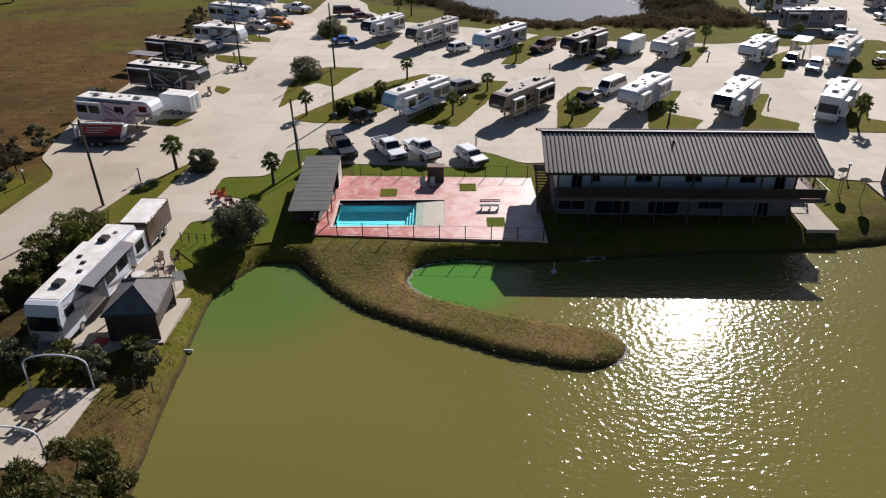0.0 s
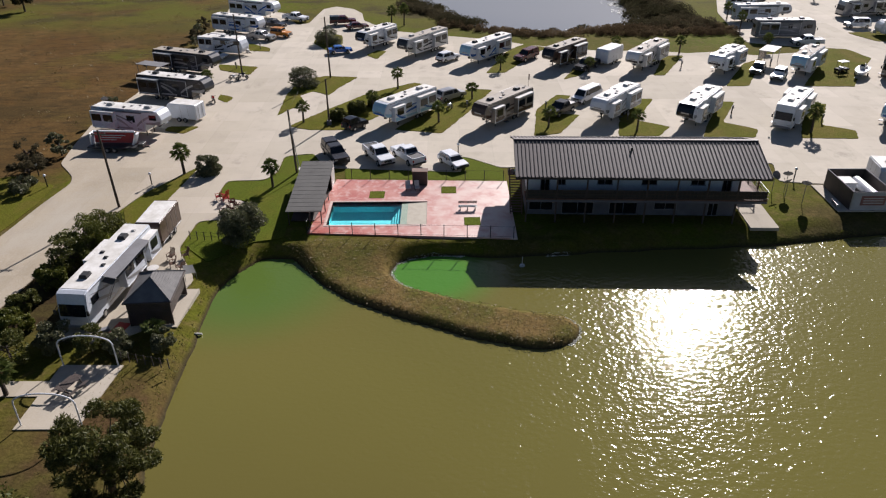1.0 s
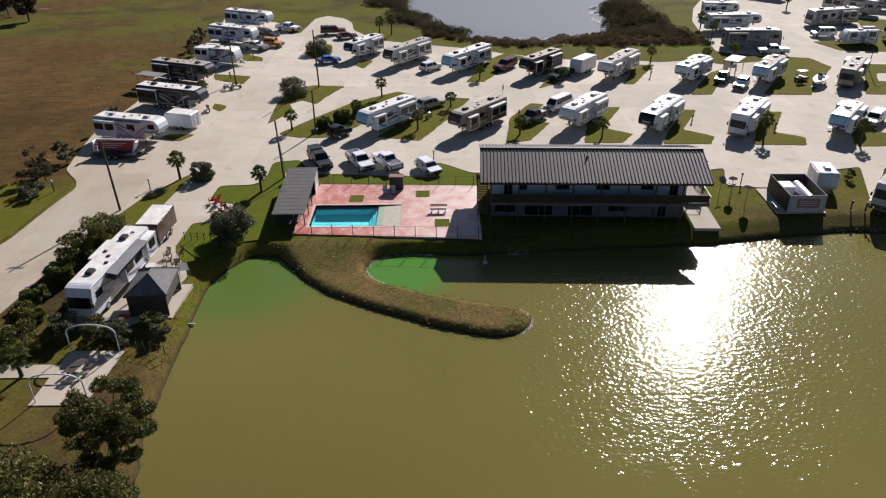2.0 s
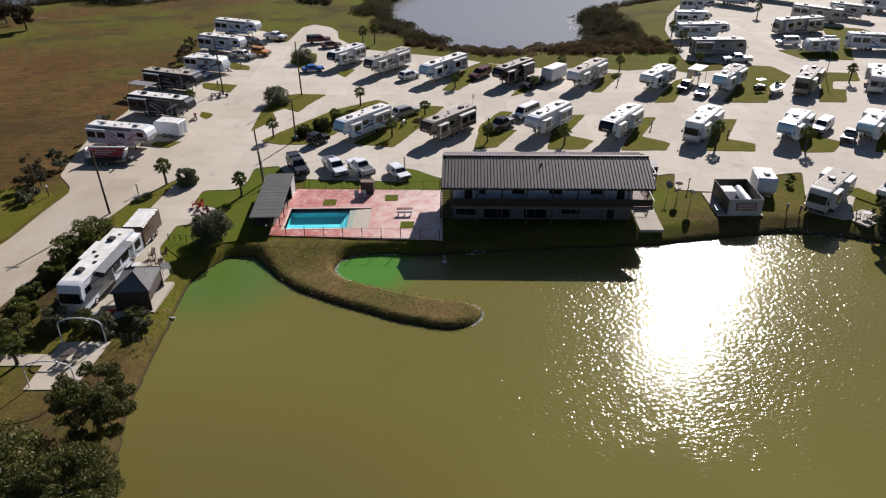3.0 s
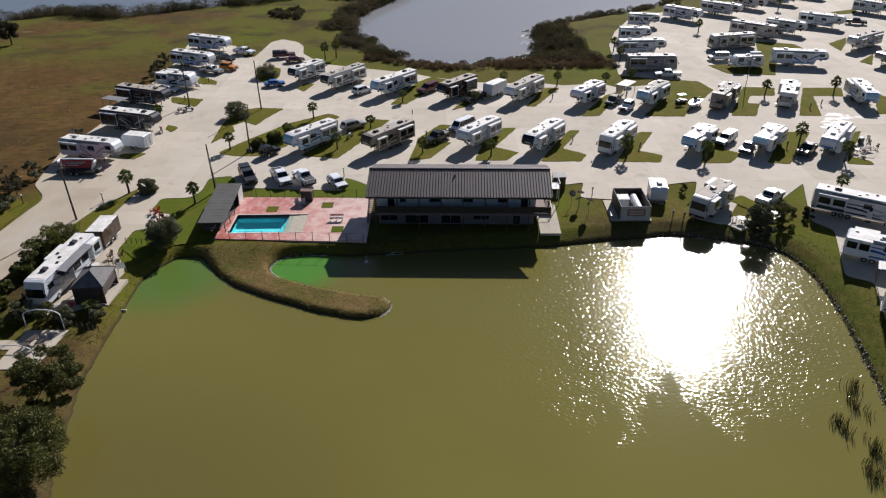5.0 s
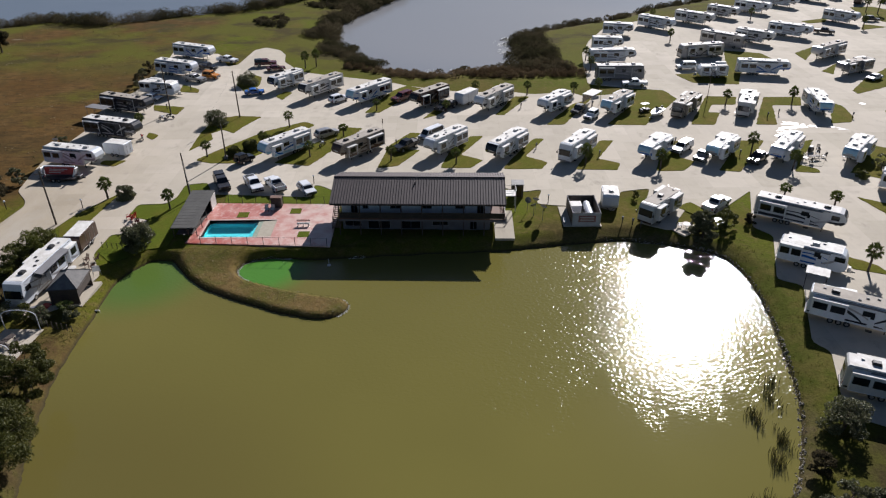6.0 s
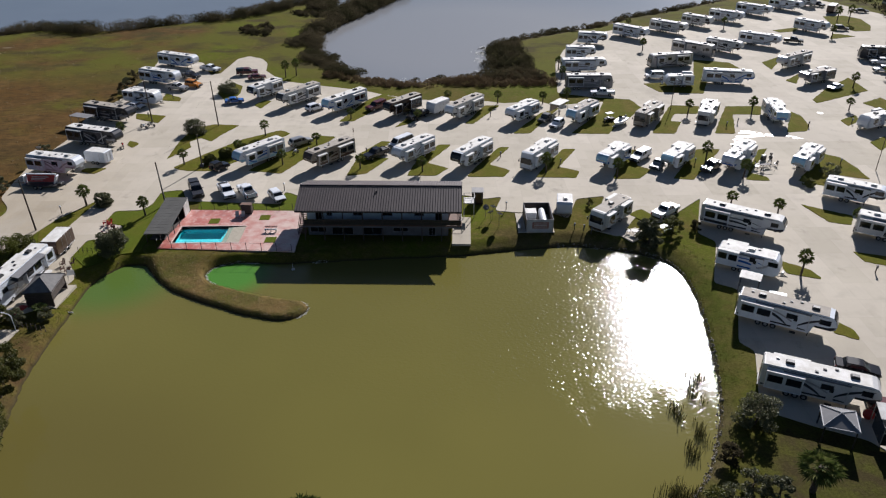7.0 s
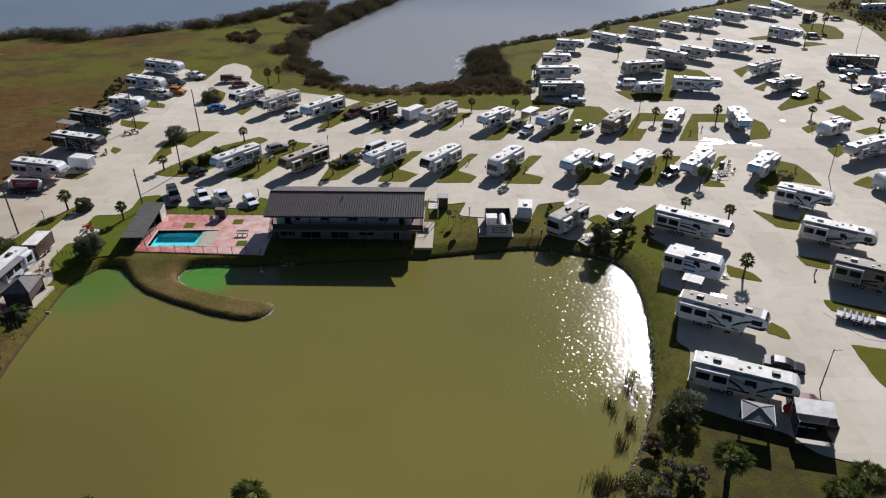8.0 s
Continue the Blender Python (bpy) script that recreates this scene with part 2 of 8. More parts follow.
def open_water(name, color, second, rough, wave, strength, patches=None, distance=0.05, lee=None):
    """Turbid water: a dull body colour under a rippled, glossy skin. patches: spots (x, y, radius, tint) of another
    body colour.
    lee: the y below which the near bank keeps the wind off and the water lies calmer."""
    m, nt, b = fresh(name, rough, spec=0.5)
    c = mix(nt, noise_of(nt, 0.02, 3, 0.35, 0.65), color, second)
    co = nt.nodes.new("ShaderNodeTexCoord").outputs["Object"]
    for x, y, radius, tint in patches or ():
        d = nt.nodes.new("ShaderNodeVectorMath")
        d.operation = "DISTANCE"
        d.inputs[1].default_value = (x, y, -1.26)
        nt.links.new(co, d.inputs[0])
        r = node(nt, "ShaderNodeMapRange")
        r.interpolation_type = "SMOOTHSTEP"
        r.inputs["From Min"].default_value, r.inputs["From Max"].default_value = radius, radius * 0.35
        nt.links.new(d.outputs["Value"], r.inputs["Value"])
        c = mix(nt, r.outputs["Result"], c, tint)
    body = node(nt, "ShaderNodeBsdfDiffuse")
    nt.links.new(c, body.inputs["Color"])
    skin = node(nt, "ShaderNodeBsdfGlossy", Roughness=rough)
    ripple = node(nt, "ShaderNodeBump", Strength=strength, Distance=distance)
    nt.links.new(noise_of(nt, wave, 1.8, 0.0, 1.0, (1.0, 1.25, 1.0), 0.5), ripple.inputs["Height"])
    if lee is not None:
        place = nt.nodes.new("ShaderNodeSeparateXYZ")
        nt.links.new(co, place.inputs[0])
        gust = node(nt, "ShaderNodeMath")
        gust.operation = "MULTIPLY_ADD"
        gust.inputs[1].default_value = 19.0
        nt.links.new(noise_of(nt, 0.085, 5, 0.28, 0.72, (1.3, 0.5, 1.0), 0.65), gust.inputs[0])
        nt.links.new(place.outputs["Y"], gust.inputs[2])
        calm = node(nt, "ShaderNodeMapRange")
        calm.interpolation_type = "SMOOTHSTEP"
        calm.inputs["From Min"].default_value, calm.inputs["From Max"].default_value = lee, lee + 3.5
        calm.inputs["To Min"].default_value, calm.inputs["To Max"].default_value = 0.12 * strength, strength
        nt.links.new(gust.outputs[0], calm.inputs["Value"])
        # cat's paws: short stretches of steeper ripples among flatter ones
        paws = node(nt, "ShaderNodeMapRange")
        paws.inputs["To Min"].default_value, paws.inputs["To Max"].default_value = 0.68, 1.85
        nt.links.new(noise_of(nt, 0.8, 3, 0.42, 0.8, (1.0, 1.6, 1.0), 0.6), paws.inputs["Value"])
        chop = node(nt, "ShaderNodeMath")
        chop.operation = "MULTIPLY"
        nt.links.new(calm.outputs["Result"], chop.inputs[0])
        nt.links.new(paws.outputs["Result"], chop.inputs[1])
        nt.links.new(chop.outputs[0], ripple.inputs["Strength"])
    nt.links.new(ripple.outputs["Normal"], skin.inputs["Normal"])
    fr = node(nt, "ShaderNodeFresnel", IOR=1.33)
    ms = nt.nodes.new("ShaderNodeMixShader")
    nt.links.new(fr.outputs[0], ms.inputs[0])
    nt.links.new(body.outputs[0], ms.inputs[1])
    nt.links.new(skin.outputs[0], ms.inputs[2])
    nt.nodes.remove(b)
    nt.links.new(ms.outputs[0], nt.nodes["Material Output"].inputs["Surface"])
    return m


M = {
    "concrete": concrete_paving(),
    "ground": ground_cover(),
    "lawn": grass("mown_lawn", (0.12, 0.125, 0.016), (0.165, 0.132, 0.032), 0.45, 0.65, 0.2),
    "fresh_lawn": grass("fresh_lawn", (0.105, 0.135, 0.016), (0.135, 0.138, 0.022), 0.5, 0.7, 0.2),
    # patches: a darker tint toward the southwest, then green bloom in two coves
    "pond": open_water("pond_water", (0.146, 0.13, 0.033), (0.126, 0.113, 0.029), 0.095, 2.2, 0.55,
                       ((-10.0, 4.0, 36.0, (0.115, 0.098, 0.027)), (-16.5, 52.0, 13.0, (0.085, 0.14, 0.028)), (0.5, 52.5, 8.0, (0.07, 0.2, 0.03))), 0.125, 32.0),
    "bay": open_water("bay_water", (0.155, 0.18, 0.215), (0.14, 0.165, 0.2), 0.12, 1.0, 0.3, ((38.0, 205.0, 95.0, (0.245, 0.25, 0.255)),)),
    "white_paint": surface("white_gelcoat", (0.76, 0.785, 0.815), (0.68, 0.7, 0.73), 0.7, 0.3),
    "camper_white": surface("camper_gelcoat", (0.66, 0.7, 0.75), (0.6, 0.635, 0.68), 0.7, 0.35),
    "roof_white": surface("roof_membrane_white", (0.74, 0.73, 0.7), (0.55, 0.53, 0.48), 0.9, 0.75),
    "roof_tan": surface("roof_membrane_tan", (0.38, 0.34, 0.285), (0.3, 0.265, 0.22), 0.9, 0.8),
    "roof_grey": surface("roof_membrane_grey", (0.33, 0.32, 0.31), (0.25, 0.245, 0.24), 0.9, 0.8),
    "cream": surface("cream_gelcoat", (0.6, 0.6, 0.585), (0.53, 0.53, 0.52), 0.7, 0.32),
    "taupe": surface("taupe_paint", (0.27, 0.235, 0.19), (0.22, 0.19, 0.155), 0.8, 0.3),
    "faded_red": surface("faded_red_panel", (0.3, 0.13, 0.11), (0.24, 0.11, 0.095), 0.9, 0.6),
    "brown": surface("brown_paint", (0.075, 0.045, 0.03), (0.06, 0.035, 0.025), 0.8, 0.25),
    "maroon": surface("maroon_paint", (0.11, 0.018, 0.02), (0.08, 0.014, 0.016), 0.8, 0.22),
    "charcoal": surface("charcoal_paint", (0.045, 0.045, 0.05), (0.035, 0.035, 0.04), 0.8, 0.25),
    "black": surface("black_paint", (0.014, 0.014, 0.016), (0.01, 0.01, 0.011), 0.8, 0.2),
    "silver": surface("silver_paint", (0.4, 0.4, 0.41), (0.34, 0.34, 0.35), 0.8, 0.28, 0.5),
    "blue": surface("blue_paint", (0.03, 0.13, 0.42), (0.025, 0.1, 0.35), 0.8, 0.22),
    # much of this nose blue is reflected sky put into the paint
    "pale_sky_blue": surface("pale_sky_blue_gelcoat", (0.35, 0.58, 0.72), (0.3, 0.5, 0.63), 0.8, 0.25),
    "orange": surface("orange_paint", (0.55, 0.2, 0.02), (0.45, 0.16, 0.02), 0.8, 0.3),
    "red": surface("red_paint", (0.45, 0.025, 0.02), (0.36, 0.02, 0.018), 0.9, 0.4),
    "grey": surface("grey_paint", (0.22, 0.22, 0.23), (0.18, 0.18, 0.19), 0.8, 0.35),
    "glass": surface("tinted_glass", (0.012, 0.014, 0.017), (0.009, 0.011, 0.013), 1.0, 0.06, grain=0.02),
    "tyre": surface("tyre_rubber", (0.018, 0.018, 0.018), (0.028, 0.027, 0.026), 3.0, 0.85),
    "chrome": surface("alloy_metal", (0.5, 0.5, 0.5), (0.42, 0.42, 0.42), 3.0, 0.3, 0.9),
    "steel": surface("galvanised_steel", (0.4, 0.4, 0.4), (0.3, 0.3, 0.3), 2.0, 0.5, 0.6),
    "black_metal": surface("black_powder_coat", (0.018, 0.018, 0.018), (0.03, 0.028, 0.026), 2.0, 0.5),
    "plastic_black": surface("black_plastic", (0.02, 0.02, 0.021), (0.03, 0.03, 0.03), 3.0, 0.55),
    "ac_white": surface("shroud_plastic", (0.6, 0.59, 0.56), (0.5, 0.49, 0.46), 2.0, 0.5),
    "lamp_red": surface("red_lens", (0.4, 0.015, 0.012), None, 3.0, 0.15),
    "lamp_white": surface("clear_lens", (0.6, 0.6, 0.58), None, 3.0, 0.12),
    "wood_pole": surface("weathered_pole_wood", (0.1, 0.075, 0.055), (0.065, 0.05, 0.038), 1.5, 0.9, relief=0.01),
    "deck_wood": surface("stained_deck_wood", (0.16, 0.08, 0.05), (0.11, 0.06, 0.04), 1.5, 0.75),
    "roof_metal": surface("bronze_standing_seam", (0.115, 0.094, 0.094), (0.092, 0.077, 0.078), 0.5, 0.62, 0.0, 0.25),
    "roof_rib": surface("standing_seam_rib", (0.06, 0.05, 0.05), (0.045, 0.038, 0.038), 0.8, 0.6, 0.0, 0.25),
    "siding": surface("pale_siding", (0.66, 0.72, 0.76), (0.58, 0.64, 0.68), 0.7, 0.6),
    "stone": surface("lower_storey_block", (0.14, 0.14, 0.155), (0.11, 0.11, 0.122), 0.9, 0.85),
    "shingle": surface("grey_shingle", (0.17, 0.165, 0.16), (0.12, 0.118, 0.115), 1.2, 0.9, relief=0.01),
    "shed_metal": surface("shed_sheet_metal", (0.1, 0.098, 0.09), (0.08, 0.078, 0.072), 0.6, 0.65, 0.0, 0.25),
    "canvas_grey": surface("grey_canvas", (0.19, 0.19, 0.2), (0.15, 0.15, 0.155), 1.0, 0.9),
    "canvas_light": surface("light_grey_canvas", (0.2, 0.2, 0.205), (0.17, 0.17, 0.175), 1.0, 0.9),
    "canvas_pale": surface("pale_canvas_edge", (0.5, 0.5, 0.5), (0.42, 0.42, 0.42), 1.0, 0.9),
    "dark_wood": surface("dark_stained_wood", (0.07, 0.05, 0.042), (0.05, 0.038, 0.032), 1.5, 0.7),
    "trunk": surface("bark", (0.1, 0.075, 0.055), (0.06, 0.045, 0.035), 3.0, 0.95, relief=0.03),
    "palm_trunk": surface("palm_bark", (0.1, 0.078, 0.058), (0.06, 0.046, 0.035), 4.0, 0.95, relief=0.03),
    "palm_leaf": foliage("palm_fronds", (0.07, 0.1, 0.026), (0.115, 0.145, 0.036), (0.18, 0.185, 0.06), 0.7),
    "palm_skirt": foliage("dead_fronds", (0.15, 0.105, 0.055), (0.2, 0.15, 0.08), (0.12, 0.085, 0.045)),
    "leaf": foliage("broad_leaves", (0.06, 0.0713, 0.015), (0.0975, 0.106, 0.024), (0.143, 0.135, 0.0413)),
    "leaf_pine": foliage("pine_needles", (0.045, 0.052, 0.012), (0.075, 0.082, 0.018), (0.115, 0.11, 0.03)),
    "leaf_grey": foliage("grey_green_leaves", (0.088, 0.0986, 0.0484), (0.123, 0.128, 0.066), (0.167, 0.158, 0.0924)),
    "leaf_bright": foliage("bright_leaves", (0.072, 0.092, 0.0128), (0.112, 0.124, 0.0208), (0.152, 0.148, 0.036)),
    "marsh": foliage("marsh_scrub", (0.07, 0.06, 0.034), (0.085, 0.071, 0.042), (0.1, 0.081, 0.05), rough=0.95, drift=(0.55, 0.62, 0.55), spec=0.02, through_light=0.35),
    "marsh_brown": foliage("brown_marsh_grass", (0.115, 0.085, 0.05), (0.14, 0.102, 0.06), (0.165, 0.122, 0.073), rough=0.95, drift=(0.6, 0.58, 0.55), spec=0.02, through_light=0.35),
    "reed": foliage("reeds", (0.045, 0.05, 0.016), (0.08, 0.075, 0.026), (0.12, 0.095, 0.04)),
    "dry_grass": foliage("dry_bank_grass", (0.19, 0.145, 0.058), (0.22, 0.16, 0.07), (0.14, 0.13, 0.04)),
    # also colours the painted sun glitter along the lagoon
    "foam": foliage("foam_and_glitter", (0.62, 0.62, 0.56), (0.72, 0.72, 0.66), (0.5, 0.5, 0.42)),
    "green_grass": foliage("bank_grass", (0.0936, 0.108, 0.018), (0.119, 0.126, 0.0252), (0.144, 0.119, 0.0432)),
}


def pool_deck():
    m, nt, b = fresh("red_stamped_deck", 0.4, spec=0.5)
    c = mix(nt, noise_of(nt, 0.25, 6, 0.35, 0.62, rough=0.65), (0.4, 0.105, 0.082), (0.5, 0.22, 0.18))
    c = mix(nt, noise_of(nt, 1.2, 5, 0.5, 0.75), c, (0.6, 0.45, 0.4))
    co = nt.nodes.new("ShaderNodeTexCoord")
    xyz = nt.nodes.new("ShaderNodeSeparateXYZ")
    nt.links.new(co.outputs["Object"], xyz.inputs[0])
    r = node(nt, "ShaderNodeMapRange")
    r.inputs["From Min"].default_value, r.inputs["From Max"].default_value = -6.0, 6.0
    nt.links.new(xyz.outputs["X"], r.inputs["Value"])
    f = nt.nodes.new("ShaderNodeMath")
    f.operation = "MULTIPLY"
    nt.links.new(r.outputs["Result"], f.inputs[0])
    nt.links.new(noise_of(nt, 0.5, 5, 0.2, 0.6), f.inputs[1])
    c = mix(nt, f.outputs[0], c, (0.58, 0.45, 0.39))
    nt.links.new(c, b.inputs["Base Color"])
    bump(nt, b, noise_of(nt, 8.0, 4, 0.2, 0.8), 0.3, 0.01)
    return m


def pool_water():
    """Clear tinted water: mostly seen through, with a glossy rippled skin."""
    m, nt, b = fresh("pool_water", 0.03)
    nt.nodes.remove(b)
    clear = node(nt, "ShaderNodeBsdfTransparent")
    clear.inputs["Color"].default_value = (0.72, 0.97, 0.98, 1)
    skin = node(nt, "ShaderNodeBsdfGlossy", Roughness=0.04)
    ripple = node(nt, "ShaderNodeBump", Strength=0.3, Distance=0.02)
    nt.links.new(noise_of(nt, 2.5, 3, 0.0, 1.0), ripple.inputs["Height"])
    fr = node(nt, "ShaderNodeFresnel", IOR=1.33)
    for n in (skin, fr):
        nt.links.new(ripple.outputs["Normal"], n.inputs["Normal"])
    ms = nt.nodes.new("ShaderNodeMixShader")
    nt.links.new(fr.outputs[0], ms.inputs[0])
    nt.links.new(clear.outputs[0], ms.inputs[1])
    nt.links.new(skin.outputs[0], ms.inputs[2])
    nt.links.new(ms.outputs[0], nt.nodes["Material Output"].inputs["Surface"])
    return m


def pool_plaster():
    """Turquoise plaster; the bright ripple net of sunlit water is painted into its colour."""
    m, nt, b = fresh("pool_plaster", 0.5)
    c = mix(nt, noise_of(nt, 0.5, 4, 0.3, 0.7), (0.08, 0.68, 0.74), (0.06, 0.6, 0.68))
    c = mix(nt, noise_of(nt, 3.0, 4, 0.35, 0.7, (1, 1.6, 1)), c, (0.16, 0.76, 0.8))
    nt.links.new(c, b.inputs["Base Color"])
    return m


M["deck"], M["pool_water"] = pool_deck(), pool_water()
M["pool_shell"] = pool_plaster()
M["pool_beach"] = surface("pool_beach_plaster", (0.42, 0.375, 0.29), (0.36, 0.32, 0.245), 1.5, 0.6)
M["coping"] = surface("pale_coping", (0.6, 0.45, 0.4), (0.52, 0.36, 0.31), 1.5, 0.7)


# ---- mesh helpers ----
def part(name, bm, material, parent=None, label=""):
    """One mesh object from a bmesh, under a thing or a part."""
    me = bpy.data.meshes.new(name)
    bmesh.ops.recalc_face_normals(bm, faces=bm.faces)
    bm.to_mesh(me)
    bm.free()
    me.materials.append(material)
    ob = new(name, me)
    if parent:
        ob.parent = parent
    return tagged(ob, label)


def from_arrays(name, verts, faces, material, parent=None, label="", smooth=False):
    me = bpy.data.meshes.new(name)
    me.from_pydata([tuple(v) for v in verts], [], [tuple(f) for f in faces])
    me.update()
    if smooth:
        me.polygons.foreach_set("use_smooth", [True] * len(me.polygons))
    me.materials.append(material)
    ob = new(name, me)
    if parent:
        ob.parent = parent
    return tagged(ob, label)


def thing(name, m, label, category, group=""):
    ob = new(name)
    ob.empty_display_size = 0.3
    ob.matrix_basis = m
    return tagged(ob, label, category, group)


def box(bm, x, y, z, sx, sy, sz, rz=0.0, rx=0.0, ry=0.0):
    """A box of size sx, sy, sz whose middle is at x, y, z."""
    m = pose(x, y, z, rx, ry, rz) @ Matrix.Diagonal((sx, sy, sz, 1))
    return bmesh.ops.create_cube(bm, size=1.0, matrix=m)["verts"]


def soft_box(x, y, z, sx, sy, sz, r=0.03, rz=0.0, rx=0.0, ry=0.0, seg=1):
    bm = bmesh.new()
    box(bm, x, y, z, sx, sy, sz, rz, rx, ry)
    bmesh.ops.bevel(bm, geom=bm.edges[:], offset=r, segments=seg, affect="EDGES", profile=0.5)
    return bm


def rod(bm, a, b, r, r2=None, seg=8):
    """A tapered rod from a to b."""
    a, b = Vector(a), Vector(b)
    q = (b - a).to_track_quat("Z", "Y").to_matrix().to_4x4()
    bmesh.ops.create_cone(bm, cap_ends=True, segments=seg, radius1=r, radius2=r if r2 is None else r2, depth=(b - a).length,
                          matrix=Matrix.Translation((a + b) / 2) @ q)


def prism(bm, outline, z0, z1):
    """A slab with the given outline from z0 to z1."""
    top = [bm.verts.new((x, y, z1)) for x, y in outline]
    low = [bm.verts.new((x, y, z0)) for x, y in outline]
    bm.faces.new(top)
    bm.faces.new(low[::-1])
    n = len(outline)
    for i in range(n):
        bm.faces.new((top[i], low[i], low[(i + 1) % n], top[(i + 1) % n]))


def side_profile(bm, outline, y0, y1):
    """A body with the given side outline (x, z), from y0 to y1."""
    a = [bm.verts.new((x, y0, z)) for x, z in outline]
    b = [bm.verts.new((x, y1, z)) for x, z in outline]
    bm.faces.new(a)
    bm.faces.new(b[::-1])
    n = len(outline)
    for i in range(n):
        bm.faces.new((a[i], b[i], b[(i + 1) % n], a[(i + 1) % n]))


def rounded(points, times=2):
    """Corner cutting of a closed outline."""
    for _ in range(times):
        out = []
        for i, p in enumerate(points):
            q = points[(i + 1) % len(points)]
            out += [(0.75 * p[0] + 0.25 * q[0], 0.75 * p[1] + 0.25 * q[1]), (0.25 * p[0] + 0.75 * q[0], 0.25 * p[1] + 0.75 * q[1])]
        points = out
    return points


def eased(points, r=0.9, skip=()):
    """A closed outline with its corners eased by about r metres."""
    out, n = [], len(points)
    for i, p in enumerate(points):
        p = Vector(p)
        a, b = Vector(points[i - 1]) - p, Vector(points[(i + 1) % n]) - p
        da, db = min(r, a.length * 0.4), min(r, b.length * 0.4)
        s, e = p + a.normalized() * da, p + b.normalized() * db
        for k in (0.0, 0.5, 1.0):
            v = s * (1 - k) ** 2 + p * 2 * k * (1 - k) + e * k**2
            out.append((v.x, v.y))
    return out


def ragged(points, step=0.7, amount=0.09):
    """An outline cut into short pieces, with the uneven edge of mown grass."""
    rng, out = random.Random(int(points[0][0] * 7 + points[0][1])), []
    for i, p in enumerate(points):
        q = points[(i + 1) % len(points)]
        n = max(1, int(math.dist(p, q) / step))
        for k in range(n):
            out.append((p[0] + (q[0] - p[0]) * k / n + rng.uniform(-amount, amount), p[1] + (q[1] - p[1]) * k / n + rng.uniform(-amount, amount)))
    return out


WATER = -1.26

# ---- plan of the shores ----
SPIT = [(-13.0, 55.3), (-12.4, 54.4), (-10.9, 52.1), (-8.8, 49.6), (-5.4, 46.8), (0.7, 43.7), (4.5, 41.7), (8.6, 40.5), (11.1, 40.2), (12.9, 41.2), (13.6, 42.8), (13.1, 44.2),
        (11.8, 45.0), (7.7, 46.0), (2.7, 47.8), (-0.7, 49.3), (-2.6, 50.8), (-3.1, 52.8), (-2.2, 54.7), (1.1, 55.8)]
WEST_BANK = [(-7.0, 4.4), (-12.5, 8.0), (-15.3, 16.6), (-16.9, 22.7), (-18.2, 29.0), (-18.4, 33.8), (-18.7, 39.1), (-18.7, 42.1), (-18.9, 45.4), (-19.2, 49.0), (-18.2, 51.6), (-17.0, 53.8), (-16.0, 55.2), (-14.4, 55.4)]
NORTH_BANK = [(4.3, 55.3), (10.0, 55.2), (18.0, 56.0), (25.5, 56.6), (33.3, 56.8), (39.6, 57.8), (46.1, 59.0), (52.2, 59.8), (56.3, 59.0), (61.6, 57.4), (64.9, 55.7)]
EAST_BANK = [(66.7, 52.9), (67.3, 47.9), (66.9, 41.9), (65.8, 35.1), (64.6, 29.1), (63.6, 24.7), (61.9, 19.8), (59.3, 14.4), (56.8, 10.4), (52.0, 6.5), (46.0, 4.8), (34.0, 4.4), (20.0, 4.6), (6.0, 4.2)]
POND = rounded(WEST_BANK + SPIT + NORTH_BANK + EAST_BANK, 2)
BAY_WEST = [(-900.0, 120.0), (-260.0, 185.0), (-145.7, 200.3), (-112.2, 208.0), (-108.0, 217.0), (-77.7, 213.6), (-66.2, 220.1), (-41.8, 235.1), (-24.5, 256.5),
            (-12.5, 267.7), (-7.9, 277.4), (-7.1, 253.7), (-8.1, 240.1), (-1.8, 255.8), (10.5, 273.0), (24.0, 300.0), (29.0, 296.0)]
LAGOON = [(20.1, 272.6), (8.3, 244.7), (1.8, 225.3), (-4.2, 209.8), (-6.0, 196.4), (-2.9, 182.1), (2.5, 169.1), (7.7, 160.1), (13.3, 153.4), (19.9, 149.4), (26.0, 150.2), (33.7, 151.2), (41.5, 153.5),
          (45.9, 156.9), (46.9, 164.9), (45.3, 174.2), (45.6, 182.8), (51.5, 192.6), (61.3, 199.8), (73.6, 207.5), (84.0, 213.0)]
BAY_EAST = [(97.1, 227.9), (108.8, 233.4), (127.5, 247.2), (147.9, 262.2), (163.7, 273.9), (240.0, 330.0), (420.0, 420.0), (1500.0, 700.0), (1500.0, 4000.0), (-900.0, 4000.0)]
BAY = rounded(BAY_WEST + LAGOON + BAY_EAST, 1)


def shore_distance(px, py, outline):
    """Distance to an outline; negative inside it."""
    p = np.stack([px, py], -1)
    a = np.array(outline)
    b = np.roll(a, -1, 0)
    best = np.full(px.shape, 1e9)
    inside = np.zeros(px.shape, bool)
    for (ax, ay), (bx, by) in zip(a, b):
        d = np.array([bx - ax, by - ay])
        k = np.clip(((px - ax) * d[0] + (py - ay) * d[1]) / max(d @ d, 1e-9), 0, 1)
        best = np.minimum(best, np.hypot(px - ax - k * d[0], py - ay - k * d[1]))
        cross = (ay > py) != (by > py)
        with np.errstate(divide="ignore", invalid="ignore"):
            inside ^= cross & (px < (bx - ax) * (py - ay) / (by - ay + 1e-12) + ax)
    return np.where(inside, -best, best)


